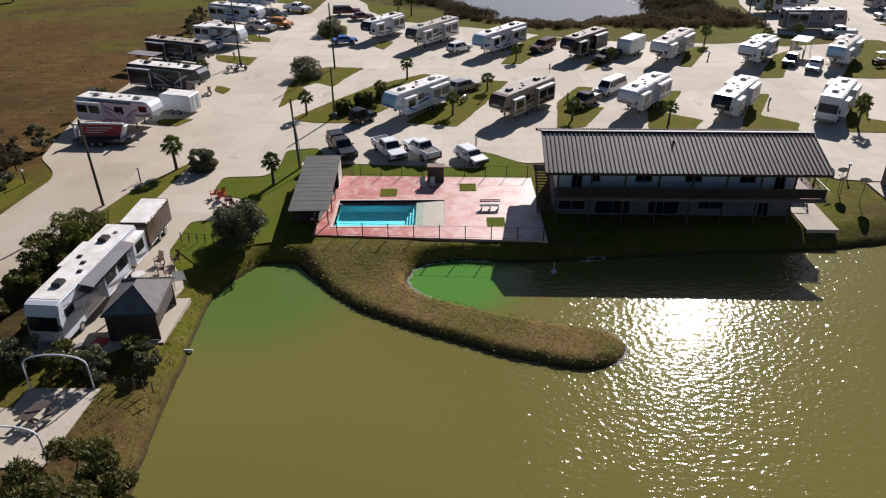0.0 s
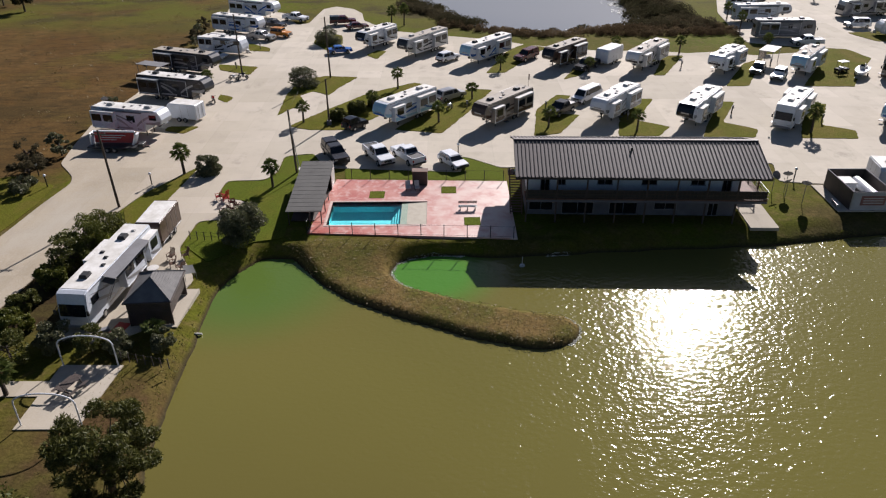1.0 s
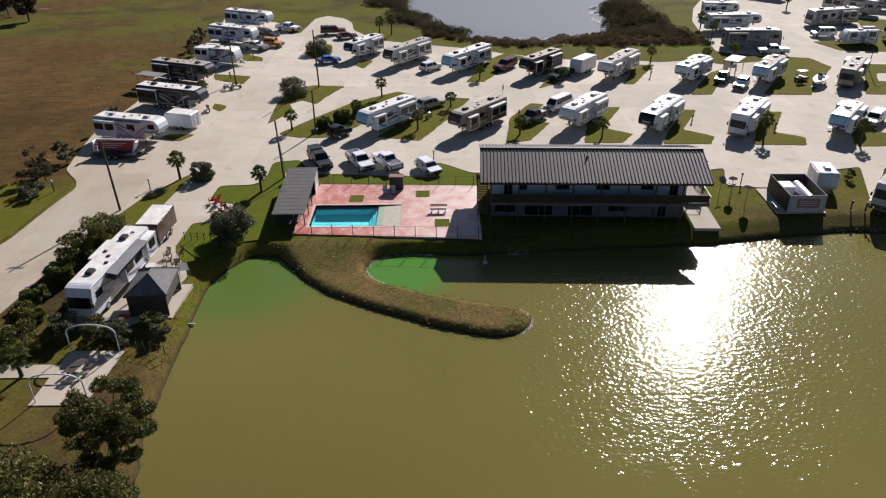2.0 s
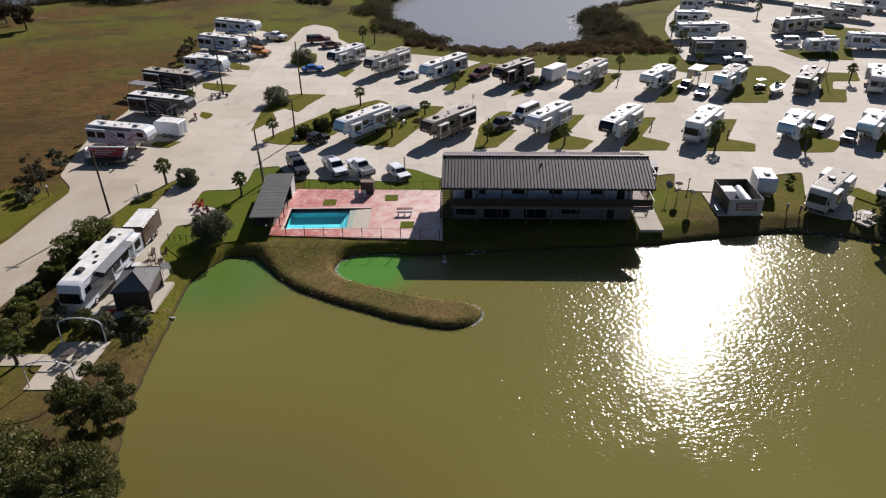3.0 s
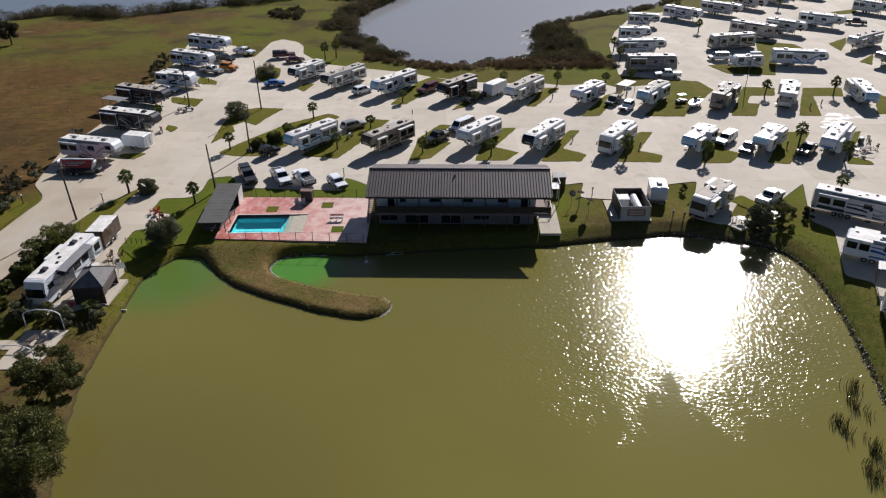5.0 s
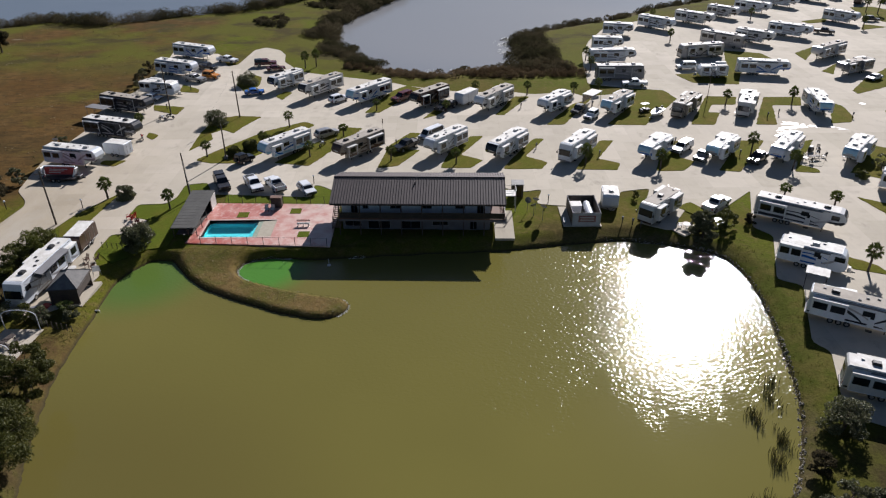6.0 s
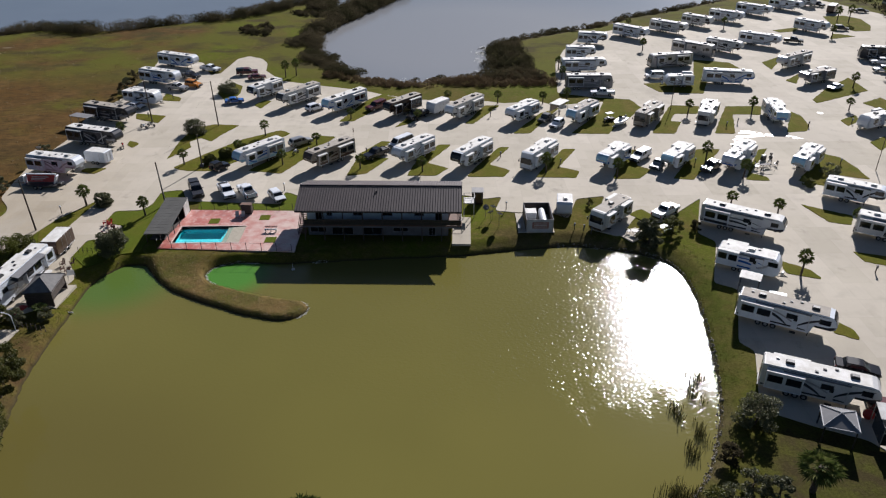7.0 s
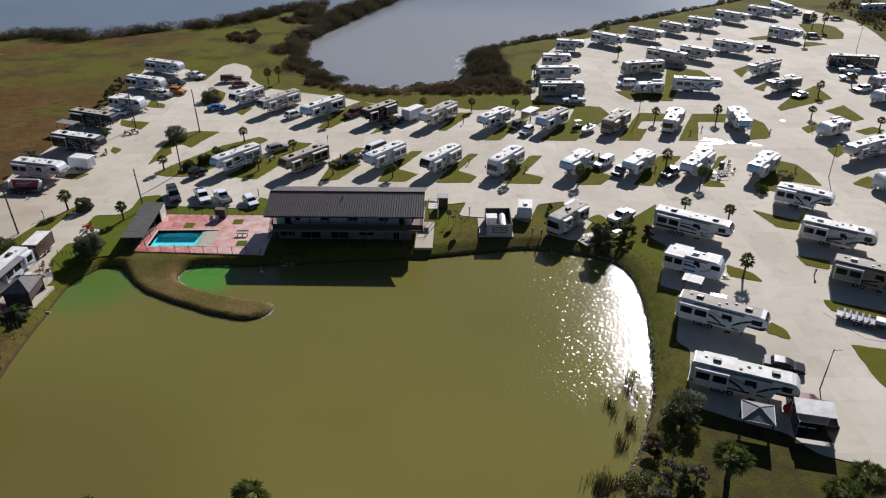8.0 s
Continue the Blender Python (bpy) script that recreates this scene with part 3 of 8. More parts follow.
def land_height(px, py):
    near, far = shore_distance(px, py, POND), shore_distance(px, py, BAY)

    def smooth(u):
        u = np.clip(u, 0, 1)
        return u * u * (3 - 2 * u)

    def bank(d, run, drop, step=0.0):
        """A rise from the water over so many metres; step: the share of it in a small scarp at the waterline."""
        up = step * smooth(d / 0.45) + (1 - step) * smooth(d / run)
        return np.where(d > 0, WATER * (1 - up) ** 1.2, WATER + np.maximum(d * 0.45, -drop))

    wob = 0.35 * np.sin(px * 0.9 + 1.3 * np.sin(py * 0.7)) * np.sin(py * 0.8 + 0.6)
    # the spit lies low over the water and rises toward the deck
    rise = np.clip((py - 50.5) / 6.5, 0, 1)
    low = np.where((px > -14) & (px < 15) & (py > 39) & (py < 57), 0.5 + 0.5 * rise * rise * (3 - 2 * rise), 1.0)
    pond_bank = bank(near + 0.25 * wob, np.where(low < 1, 0.7 + 0.9 * rise, np.where(px < -14, 1.9, 3.2)), 1.6, 0.32)
    pond_bank = np.where(pond_bank > WATER, WATER + (pond_bank - WATER) * low, pond_bank)
    h = np.minimum(pond_bank, bank(far + wob, 9.0, 1.8))
    h = np.where((px > -11.0) & (px < 0.9) & (py > 59.2) & (py < 66.0), -2.4, h - 0.05)
    return h


def ground_sheet():
    xs = np.concatenate([[-3000, -1200, -600, -350], np.arange(-250, -72, 6.0), np.arange(-72, -22, 0.9), np.arange(-22, 72, 0.45), np.arange(72, 92, 0.9), np.arange(92, 262, 3.0), [300, 400, 600, 1200, 3000]])
    ys = np.concatenate([[-3000, -1200, -500, -250, -140, -90, -60, -40], np.arange(-28, 2, 1.0), np.arange(2, 62, 0.45), np.arange(62, 78, 0.8), np.arange(78, 300, 2.2), [310, 340, 400, 520, 900, 1700, 4000]])
    gx, gy = np.meshgrid(xs, ys)
    z = land_height(gx.ravel(), gy.ravel())
    n, rows = len(xs), len(ys)
    i = (np.arange(rows - 1)[:, None] * n + np.arange(n - 1)).ravel()
    ob = from_arrays("ground", np.stack([gx.ravel(), gy.ravel(), z], -1), np.stack([i, i + 1, i + n + 1, i + n], -1), M["ground"], smooth=True)
    return tagged(ob, "grassy ground with mown lawns, a dry brown field and pond banks", "ground", kind="structure")


ground_sheet()

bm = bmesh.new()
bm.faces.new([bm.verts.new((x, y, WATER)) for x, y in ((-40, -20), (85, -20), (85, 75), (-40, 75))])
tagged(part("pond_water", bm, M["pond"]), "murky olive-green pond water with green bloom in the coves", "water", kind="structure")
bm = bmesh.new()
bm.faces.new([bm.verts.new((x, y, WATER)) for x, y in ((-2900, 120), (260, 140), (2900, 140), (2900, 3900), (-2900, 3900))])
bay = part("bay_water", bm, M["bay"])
if bay.data.polygons[0].normal.z < 0:
    bay.data.flip_normals()
tagged(bay, "calm grey-blue bay and lagoon water", "water", kind="structure")

# ---- paving: one slab of drives and pads, lawns laid on it ----
DRIVE_SOUTH = [(-38.8, 28.3), (-36.4, 44.9), (-35.5, 53.7), (-34.5, 59.1), (-33.4, 63.6), (-32.1, 68.6), (-28.0, 76.1), (-28.4, 71.4), (-28.9, 66.8), (-29.4, 59.6), (-30.6, 54.5),
               (-30.2, 40.6), (-25.4, 39.6), (-22.5, 41.9), (-20.9, 49.5), (-24.2, 55.3), (-24.0, 61.2), (-21.8, 61.4), (-19.9, 65.9), (-22.1, 66.5), (-23.7, 67.3), (-23.6, 71.5),
               (-19.1, 71.7), (-18.1, 74.0), (-18.2, 79.0), (-14.6, 79.9)]
PARKING = [(-12.5, 75.2), (4.3, 73.6), (4.0, 78.5), (5.3, 78.0), (9.0, 74.8), (36.0, 76.5)]
NORTH_PADS = [(39.4, 74.8), (42.6, 75.7), (41.0, 70.2), (44.8, 69.4), (50.2, 69.3), (53.0, 67.1), (55.5, 74.5), (60.7, 75.6), (55.9, 63.0), (60.0, 60.6), (64.3, 67.6), (67.1, 64.8), (69.5, 66.8), (77.1, 74.3)]
EAST_PADS = [(72.6, 61.6), (74.6, 58.7), (70.2, 46.7), (73.0, 45.1), (68.6, 32.8), (70.0, 31.2), (66.5, 20.7), (71.5, 17.8), (76.0, 15.8), (78.0, 12.6), (80.3, 11.6), (84.1, 10.4), (90.0, 8.0), (120.0, -4.0), (260.0, -20.0), (260.0, 193.0)]
FAR_EDGE = [(183.9, 193.3), (187.0, 205.3), (190.1, 222.9), (185.6, 234.8), (178.0, 256.0), (157.3, 240.8), (138.8, 226.6), (118.1, 215.2), (102.7, 207.8), (91.1, 204.1), (76.4, 192.1), (69.3, 177.2), (64.8, 162.9), (62.8, 148.9),
            (61.3, 135.2), (69.4, 131.8), (77.8, 129.4)]
LAGOON_EDGE = [(58.8, 125.5), (55.8, 128.9), (47.2, 127.5), (41.1, 130.0), (33.3, 129.4), (26.7, 131.1), (17.9, 135.1), (13.1, 138.6), (-0.4, 143.9), (-9.3, 147.7), (-15.3, 157.5), (-16.4, 165.0), (-18.8, 169.9), (-23.4, 173.2), (-26.0, 170.1), (-27.2, 155.0)]
WEST_PADS = [(-29.6, 154.0), (-34.8, 166.3), (-48.8, 172.0), (-46.2, 152.4), (-45.3, 135.9), (-48.8, 121.0), (-46.7, 105.9), (-47.9, 91.3), (-47.0, 84.0), (-45.9, 77.2), (-42.7, 73.3), (-41.9, 71.2), (-42.7, 65.2), (-43.3, 58.0), (-48.0, 40.8)]

bm = bmesh.new()
prism(bm, eased(DRIVE_SOUTH + PARKING + NORTH_PADS + EAST_PADS + FAR_EDGE + LAGOON_EDGE + WEST_PADS, 0.8), -0.4, 0.03)
tagged(part("road", bm, M["concrete"]), "pale concrete drives and parking pads with sawn joints", "road", kind="structure")

LAWNS = [
    [(-22.2, 94.3), (-22.6, 104.0), (-21.9, 112.4), (-17.6, 114.5), (-12.2, 113.6), (-14.8, 108.0), (-15.8, 103.9), (-18.7, 106.0), (-20.4, 104.0), (-19.2, 100.7), (-20.5, 97.6)],
    [(-19.6, 90.0), (-15.7, 96.2), (-9.7, 104.8), (-2.6, 110.3), (-0.1, 108.3), (-2.6, 103.6), (-7.4, 93.8), (-11.1, 88.3), (-16.7, 88.4)],
    [(-4.8, 88.2), (1.9, 86.7), (5.4, 94.6), (9.9, 106.0), (6.3, 106.8), (2.2, 99.3)],
    [(14.3, 85.3), (18.0, 86.3), (21.8, 93.7), (18.0, 94.3), (22.0, 102.8), (19.7, 103.1), (15.7, 95.9)],
    [(25.6, 85.1), (31.1, 85.0), (33.5, 88.5), (29.4, 91.2), (34.3, 100.9), (31.8, 100.9), (27.6, 93.6)],
    [(36.8, 84.4), (43.7, 84.2), (45.2, 87.2), (41.4, 90.1), (46.1, 99.0), (44.0, 99.1), (39.7, 91.0)],
]
LAWNS += [
    [(49.6, 83.8), (57.0, 83.4), (58.2, 86.4), (54.6, 88.7), (59.4, 97.8), (56.8, 97.8), (52.1, 89.3)],
    [(63.7, 82.8), (68.6, 82.7), (71.9, 86.9), (69.5, 88.9), (72.9, 96.9), (69.0, 97.0)],
    [(74.8, 82.6), (78.4, 82.0), (88.4, 96.9), (83.5, 97.0)],
    [(87.9, 81.8), (92.2, 81.2), (92.3, 83.0), (89.9, 84.9), (98.0, 97.0), (95.8, 96.4)],
    [(97.2, 81.1), (101.7, 78.2), (104.2, 84.1), (110.6, 81.3), (110.9, 86.7), (110.3, 91.9), (107.8, 94.0)],
    [(9.4, 115.4), (12.7, 115.7), (21.9, 132.4), (17.9, 135.1), (14.5, 130.8)],
    [(22.1, 111.4), (25.2, 113.6), (29.0, 121.2), (27.3, 124.1)],
    [(37.5, 113.3), (39.4, 113.3), (46.2, 125.8), (42.6, 125.9)],
    [(47.6, 107.0), (51.2, 106.9), (60.0, 123.8), (54.9, 119.8)],
]
LAWNS += [
    [(59.9, 106.7), (67.9, 106.2), (70.6, 110.7), (79.2, 122.9), (77.8, 129.4), (72.1, 130.8), (68.1, 119.1)],
    [(77.1, 106.3), (81.9, 105.9), (85.5, 113.4), (83.1, 113.8), (85.5, 118.7), (90.7, 118.6), (92.8, 123.9), (86.2, 124.9)],
    [(90.3, 106.0), (94.6, 105.6), (98.6, 118.1), (104.8, 117.5), (107.2, 123.5), (98.9, 123.7)],
    [(105.9, 106.1), (110.3, 106.7), (112.3, 109.8), (113.5, 116.6), (112.2, 119.7)],
    [(84.1, 142.3), (86.6, 135.0), (96.9, 133.4), (100.8, 142.9), (114.2, 154.2), (113.1, 161.6), (104.3, 164.9), (97.7, 144.0)],
    [(122.3, 161.4), (122.0, 154.0), (126.8, 161.3), (130.2, 167.9)],
    [(121.5, 143.9), (123.1, 140.9), (128.7, 151.0)],
    [(121.2, 127.9), (121.1, 125.3), (138.2, 134.7), (138.9, 146.0), (128.3, 136.4)],
]
LAWNS += [
    [(141.0, 200.1), (142.2, 196.9), (147.8, 198.3), (151.9, 204.6)],
    [(153.9, 187.5), (163.7, 190.9), (160.5, 194.0), (158.1, 194.8)],
    [(167.1, 220.8), (164.0, 205.9), (166.9, 197.7), (172.3, 198.3), (176.2, 205.6), (178.1, 215.9), (175.1, 221.5)],
    [(120.6, 113.3), (120.7, 109.6), (124.7, 112.9), (125.9, 116.7)],
    [(131.7, 125.1), (135.0, 117.2), (138.3, 119.1), (138.4, 129.3)],
    [(131.7, 110.9), (133.3, 108.3), (139.0, 111.1), (137.5, 113.7)],
    [(93.3, 71.4), (95.1, 64.7), (98.2, 63.6), (100.2, 66.9), (97.2, 68.7)],
    [(94.0, 55.0), (94.3, 52.0), (97.4, 50.6), (98.8, 53.3)],
    [(92.4, 42.5), (92.3, 39.6), (98.9, 35.7), (100.5, 38.7)],
    [(91.1, 31.8), (90.8, 25.5), (91.2, 21.8), (95.9, 30.3)],
]
LAWNS += [
    [(82.0, 52.6), (85.4, 49.7), (85.8, 47.2), (81.3, 48.9)],
    [(82.7, 37.1), (84.1, 35.1), (83.9, 32.8), (81.1, 34.5)],
    [(116.8, 82.3), (119.0, 79.9), (122.7, 83.7), (121.6, 85.9)],
    [(120.3, 100.0), (120.1, 95.3), (123.6, 98.4), (125.2, 103.3)],
    [(-36.1, 137.5), (-31.3, 133.7), (-30.8, 131.0), (-35.7, 132.0)],
    [(-38.1, 122.3), (-30.7, 120.6), (-31.0, 115.6), (-37.0, 118.7)],
    [(-33.3, 104.9), (-30.6, 103.2), (-31.1, 100.6), (-32.9, 102.3)],
    [(63.2, 68.4), (65.8, 70.2), (67.8, 66.2), (66.1, 64.2)],
    [(-12.1, 128.0), (-10.0, 125.0), (-8.5, 130.5), (-10.4, 131.4)],
    [(-18.8, 129.4), (-23.3, 137.2), (-23.7, 143.4), (-21.3, 145.9), (-18.4, 143.3), (-17.6, 137.0)],
    [(-36.5, 90.2), (-32.1, 90.1), (-33.6, 87.2), (-36.8, 88.6)],
    [(190.0, 60.0), (259.0, 60.0), (259.0, 192.0), (200.0, 192.0)],
]
for i, outline in enumerate(LAWNS):
    bm = bmesh.new()
    prism(bm, ragged(eased(outline, 0.5)), 0.0, 0.08)
    tagged(part("lawn", bm, M["lawn"]), "mown lawn island between concrete pads", "lawn", "lawn islands", "structure")

for outline, mat, words in (
    ([(-23.4, 71.3), (-19.1, 71.5), (-18.0, 73.8), (-18.0, 78.8), (-14.6, 79.7), (-12.6, 75.2), (-14.6, 70.4), (-14.3, 57.3), (-17.0, 56.6), (-20.6, 52.6), (-23.8, 55.9), (-23.8, 61.0), (-21.7, 61.2), (-19.7, 65.9), (-22.1, 66.7), (-23.5, 67.5)], "fresh_lawn", "fresh green lawn between the drive and the shed"),
    ([(-10.0, 74.9), (4.2, 73.4), (4.2, 78.3), (5.3, 77.8), (9.2, 74.5), (9.3, 70.8), (-9.6, 71.7)], "fresh_lawn", "fresh green strip between parking and pool fence"),
    ([(-43.6, 70.6), (-43.2, 66.0), (-43.9, 58.4), (-49.2, 41.0), (-66.0, 41.0), (-64.0, 66.0), (-50.0, 73.4)], "lawn", "rough green lawn at the corner of the field"),
    ([(-33.0, 64.2), (-31.8, 68.6), (-28.3, 75.4), (-28.7, 66.8), (-29.3, 60.0), (-31.5, 60.6)], "lawn", "grass strip between two concrete drives"),
):
    bm = bmesh.new()
    prism(bm, eased(outline, 0.4), -0.3, 0.02)
    tagged(part("lawn", bm, M[mat]), words, "lawn", kind="structure")


# ---- campers and vehicles: x ahead, y to the left, z up, origin on the ground in the middle ----
def wheel(parent, x, y, r=0.38, w=0.26):
    """A wheel with its tyre and rim; y is the middle of the tyre."""
    bm = bmesh.new()
    rod(bm, (x, y - w / 2, r), (x, y + w / 2, r), r, seg=16)
    bmesh.ops.bevel(bm, geom=[e for e in bm.edges if abs(e.verts[0].co.y - e.verts[1].co.y) < 1e-4], offset=0.04, segments=1, affect="EDGES")
    tyre = part("wheel", bm, M["tyre"], parent)
    s = 1 if y > 0 else -1
    bm = bmesh.new()
    rod(bm, (x, y + s * (w / 2 - 0.03), r), (x, y + s * (w / 2 + 0.012), r), r * 0.6, r * 0.52, 12)
    part("rim", bm, M["chrome"], tyre, "bright metal rim")


def panel(parent, name, x, z, side, width, sx, sz, material, proud=0.02, label="", r=0.05):
    """A flat rounded panel on the side of a body; side +1 left, -1 right."""
    bm = soft_box(x, side * (width / 2 + proud / 2), z, sx, proud + 0.01, sz, min(r, proud * 0.45))
    return part(name, bm, material, parent, label)


def window(parent, x, z, side, width, sx, sz):
    f = panel(parent, "window", x, z, side, width, sx + 0.1, sz + 0.1, M["plastic_black"], 0.02)
    panel(f, "pane", x, z, side, width + 0.044, sx, sz, M["glass"], 0.012, "tinted glass pane")


def swoosh(parent, points, side, width, material):
    """A painted band along the side, by its outline in x and z."""
    bm = bmesh.new()
    y = side * (width / 2 + 0.006)
    side_profile(bm, points, y - 0.005, y + 0.005)
    part("side_stripe", bm, material, parent)


def streak(parent, p0, p1, p2, thick, side, width, material):
    """A painted line that swells and tapers along a bent course in x and z."""
    up, down = [], []
    for k in range(11):
        t = k / 10
        x, z = ((1 - t) ** 2 * p0[i] + 2 * t * (1 - t) * p1[i] + t * t * p2[i] for i in (0, 1))
        dx, dz = (2 * (1 - t) * (p1[i] - p0[i]) + 2 * t * (p2[i] - p1[i]) for i in (0, 1))
        n, half = math.hypot(dx, dz), thick * (0.12 + math.sin(math.pi * t) ** 0.7) / 2
        up.append((x - dz / n * half, z + dx / n * half))
        down.append((x + dz / n * half, z - dx / n * half))
    swoosh(parent, up + down[::-1], side, width, material)


def roof_unit(parent, x, y, z, color, big=True):
    bm = bmesh.new()
    sx, sy, sz = (1.0, 0.75, 0.32) if big else (0.42, 0.42, 0.14)
    vs = box(bm, x, y, z + sz / 2, sx, sy, sz)
    for v in vs:
        if v.co.z > z + sz / 2:
            v.co.x, v.co.y = x + (v.co.x - x) * 0.78, y + (v.co.y - y) * 0.8
    bmesh.ops.bevel(bm, geom=bm.edges[:], offset=0.05, segments=2, affect="EDGES")
    part("air_conditioner" if big else "roof_vent", bm, M[color], parent)


BODIES = {
    "fifth_wheel": lambda a, b, h: [(a, 0.62), (b - 3.0, 0.62), (b - 2.75, 1.0), (b - 2.55, 1.72), (b - 0.55, 1.72), (b - 0.12, 2.0), (b, 2.5), (b - 0.22, 3.15), (b - 0.6, h - 0.08), (b - 1.1, h), (a + 0.15, h), (a, h - 0.18)],
    "travel_trailer": lambda a, b, h: [(a, 0.55), (b - 0.7, 0.55), (b - 0.15, 0.95), (b, 1.5), (b - 0.12, 2.2), (b - 0.45, h - 0.3), (b - 0.9, h), (a + 0.2, h), (a, h - 0.25)],
    "motorhome": lambda a, b, h: [(a, 0.42), (b - 0.3, 0.42), (b - 0.02, 0.75), (b, 1.5), (b - 0.16, 2.6), (b - 0.4, h - 0.12), (b - 0.8, h), (a + 0.12, h), (a, h - 0.15)],
    "cargo_trailer": lambda a, b, h: [(a, 0.42), (b - 0.35, 0.42), (b, 0.9), (b - 0.05, h - 0.35), (b - 0.35, h), (a + 0.06, h), (a, h - 0.06)],
}


def camper(kind, x, y, head, length, body="camper_white", stripe="charcoal", nose=None, roof="roof_white", unit="ac_white", lower=None, height=3.65, slides=(0.28, -0.25), rim=0, label="", group="", name=None):
    """A camper of one of the kinds above. slides: places of slide-outs along the left side, in lengths of the body."""
    ob = thing(name or kind, pose(x, y, 0.03, 0, 0, head), label, "camper" if kind != "cargo_trailer" else "trailer", group)
    rng = random.Random(int(x * 131 + y * 17))
    style = rng.randrange(3)
    a, b, w, h = -length / 2, length / 2, 2.5, height
    outline = BODIES[kind](a, b, h)
    bm = bmesh.new()
    side_profile(bm, outline, -w / 2, w / 2)
    bmesh.ops.recalc_face_normals(bm, faces=bm.faces)
    bmesh.ops.bevel(bm, geom=[e for e in bm.edges if abs(e.verts[0].co.y - e.verts[1].co.y) < 1e-4], offset=0.09, segments=2, affect="EDGES")
    part("body", bm, M[body], ob)
    # roof membrane between the drip rails
    end = b - (1.1 if kind == "fifth_wheel" else 0.95 if kind != "cargo_trailer" else 0.4)
    bm = soft_box((a + 0.18 + end) / 2, 0, h + 0.004, end - a - 0.2, w - 0.18, 0.045, 0.018)
    part("roof", bm, M[roof], ob)
    if kind == "cargo_trailer":
        for s in (1, -1):
            panel(ob, "trim_rail", 0, 0.5, s, w, length - 0.5, 0.1, M["steel"], 0.02)
            for k in (-0.1, 0.12):
                wheel(ob, k * length, s * (w / 2 - 0.02), 0.34, 0.22)
            for k in range(1, int(length / 1.2)):
                panel(ob, "side_seam", a + k * 1.2, h / 2 + 0.2, s, w, 0.03, h - 0.8, M["steel"], 0.008)
        bm = bmesh.new()
        for s in (0.6, -0.6):
            rod(bm, (b - 0.1, s, 0.48), (b + 1.2, 0, 0.48), 0.05)
        part("tow_bar", bm, M["black_metal"], ob)
        bm = soft_box(a - 0.012, 0, h / 2 + 0.2, 0.03, w - 0.25, h - 0.6, 0.01)
        door = part("rear_door", bm, M[body], ob)
        bm = bmesh.new()
        for s in (0.5, -0.5):
            rod(bm, (a - 0.05, s, 0.6), (a - 0.05, s, h - 0.25), 0.022)
        part("latch_bar", bm, M["steel"], door)
        for s in (1.05, -1.05):
            part("tail_lamp", soft_box(a - 0.03, s, 0.62, 0.05, 0.14, 0.1, 0.01), M["lamp_red"], ob)
        return ob
    for k in (0.3, -0.24) if length > 9 else (0.05,):
        roof_unit(ob, k * length - 0.4, 0.0, h + 0.02, unit)
    for k, s in ((0.12, 0.6), (-0.05, -0.55), (-0.38, 0.35), (0.02, 0.2))[: 4 if length > 10 else 3]:
        roof_unit(ob, k * length, s, h + 0.02, rng.choice([unit, "ac_white", "plastic_black"]), False)
    # slide-outs
    for s in (1, -1):
        for i, k in enumerate(slides if s > 0 else slides[1:] or slides):
            sx, sz = (3.8, 2.2) if (i + (s < 0)) % 2 else (2.2, 2.0)
            sx = min(sx, length * 0.33)
            cx, cz = k * length - (0.6 if s < 0 else 0), 1.05 + sz / 2
            bm = soft_box(cx, s * (w / 2 + 0.28), cz, sx, 0.8, sz, 0.04)
            so = part("slide_out", bm, M[body], ob)
            part("slide_roof", soft_box(cx, s * (w / 2 + 0.29), cz + sz / 2 + 0.03, sx + 0.1, 0.86, 0.06, 0.02), M["roof_white"], so)
            for ex, ez, lx, lz in ((0, sz / 2 - 0.04, sx, 0.09), (0, 0.04 - sz / 2, sx, 0.09), (sx / 2 - 0.04, 0, 0.09, sz), (0.04 - sx / 2, 0, 0.09, sz)):
                panel(so, "flange", cx + ex, cz + ez, s, w + 1.36, lx, lz, M["white_paint"], 0.03)
            for q in ((-0.25, 0.25) if sx > 2.5 else (0.0,)):
                wn_ = w + 1.36
                window(so, cx + q * sx, cz + 0.28, s, wn_, sx * (0.38 if sx > 2.5 else 0.55), 0.85)
            if s > 0:
                streak(so, (cx - sx * 0.46, cz - sz * 0.4), (cx, cz - sz * 0.38), (cx + sx * 0.47, cz + (0.1 if style else -0.1) * sz), 0.22, s, w + 1.41, M[stripe])
            if lower:
                panel(so, "skirt_panel", cx, cz - sz / 2 + 0.3, s, w + 1.36, sx - 0.06, 0.5, M[lower], 0.012)
    # windows, door and stripes
    for s in (1, -1):
        taken = [k * length - (0.6 if s < 0 else 0) for k in (slides if s > 0 else slides[1:] or slides)]
        for k in (-0.42, -0.12, 0.06, 0.38):
            cx = k * length
            if all(abs(cx - q) > 2.3 for q in taken):
                window(ob, cx, 2.45 if kind != "fifth_wheel" or k < 0.3 else 2.75, s, w, rng.choice([0.7, 1.0, 1.2]), 0.62)
        if s < 0 or rng.random() < 0.4:
            dx = (0.1 if kind != "motorhome" else 0.3) * length
            d = panel(ob, "door", dx, 1.72, s, w, 0.72, 1.95, M[body], 0.025)
            panel(d, "door_window", dx, 2.2, s, w + 0.06, 0.42, 0.6, M["glass"], 0.012, "tinted glass pane")
            part("entry_step", soft_box(dx, s * (w / 2 + 0.3), 0.42, 0.7, 0.5, 0.06, 0.01), M["black_metal"], ob)
        lo = 0.75 if kind != "motorhome" else 0.6
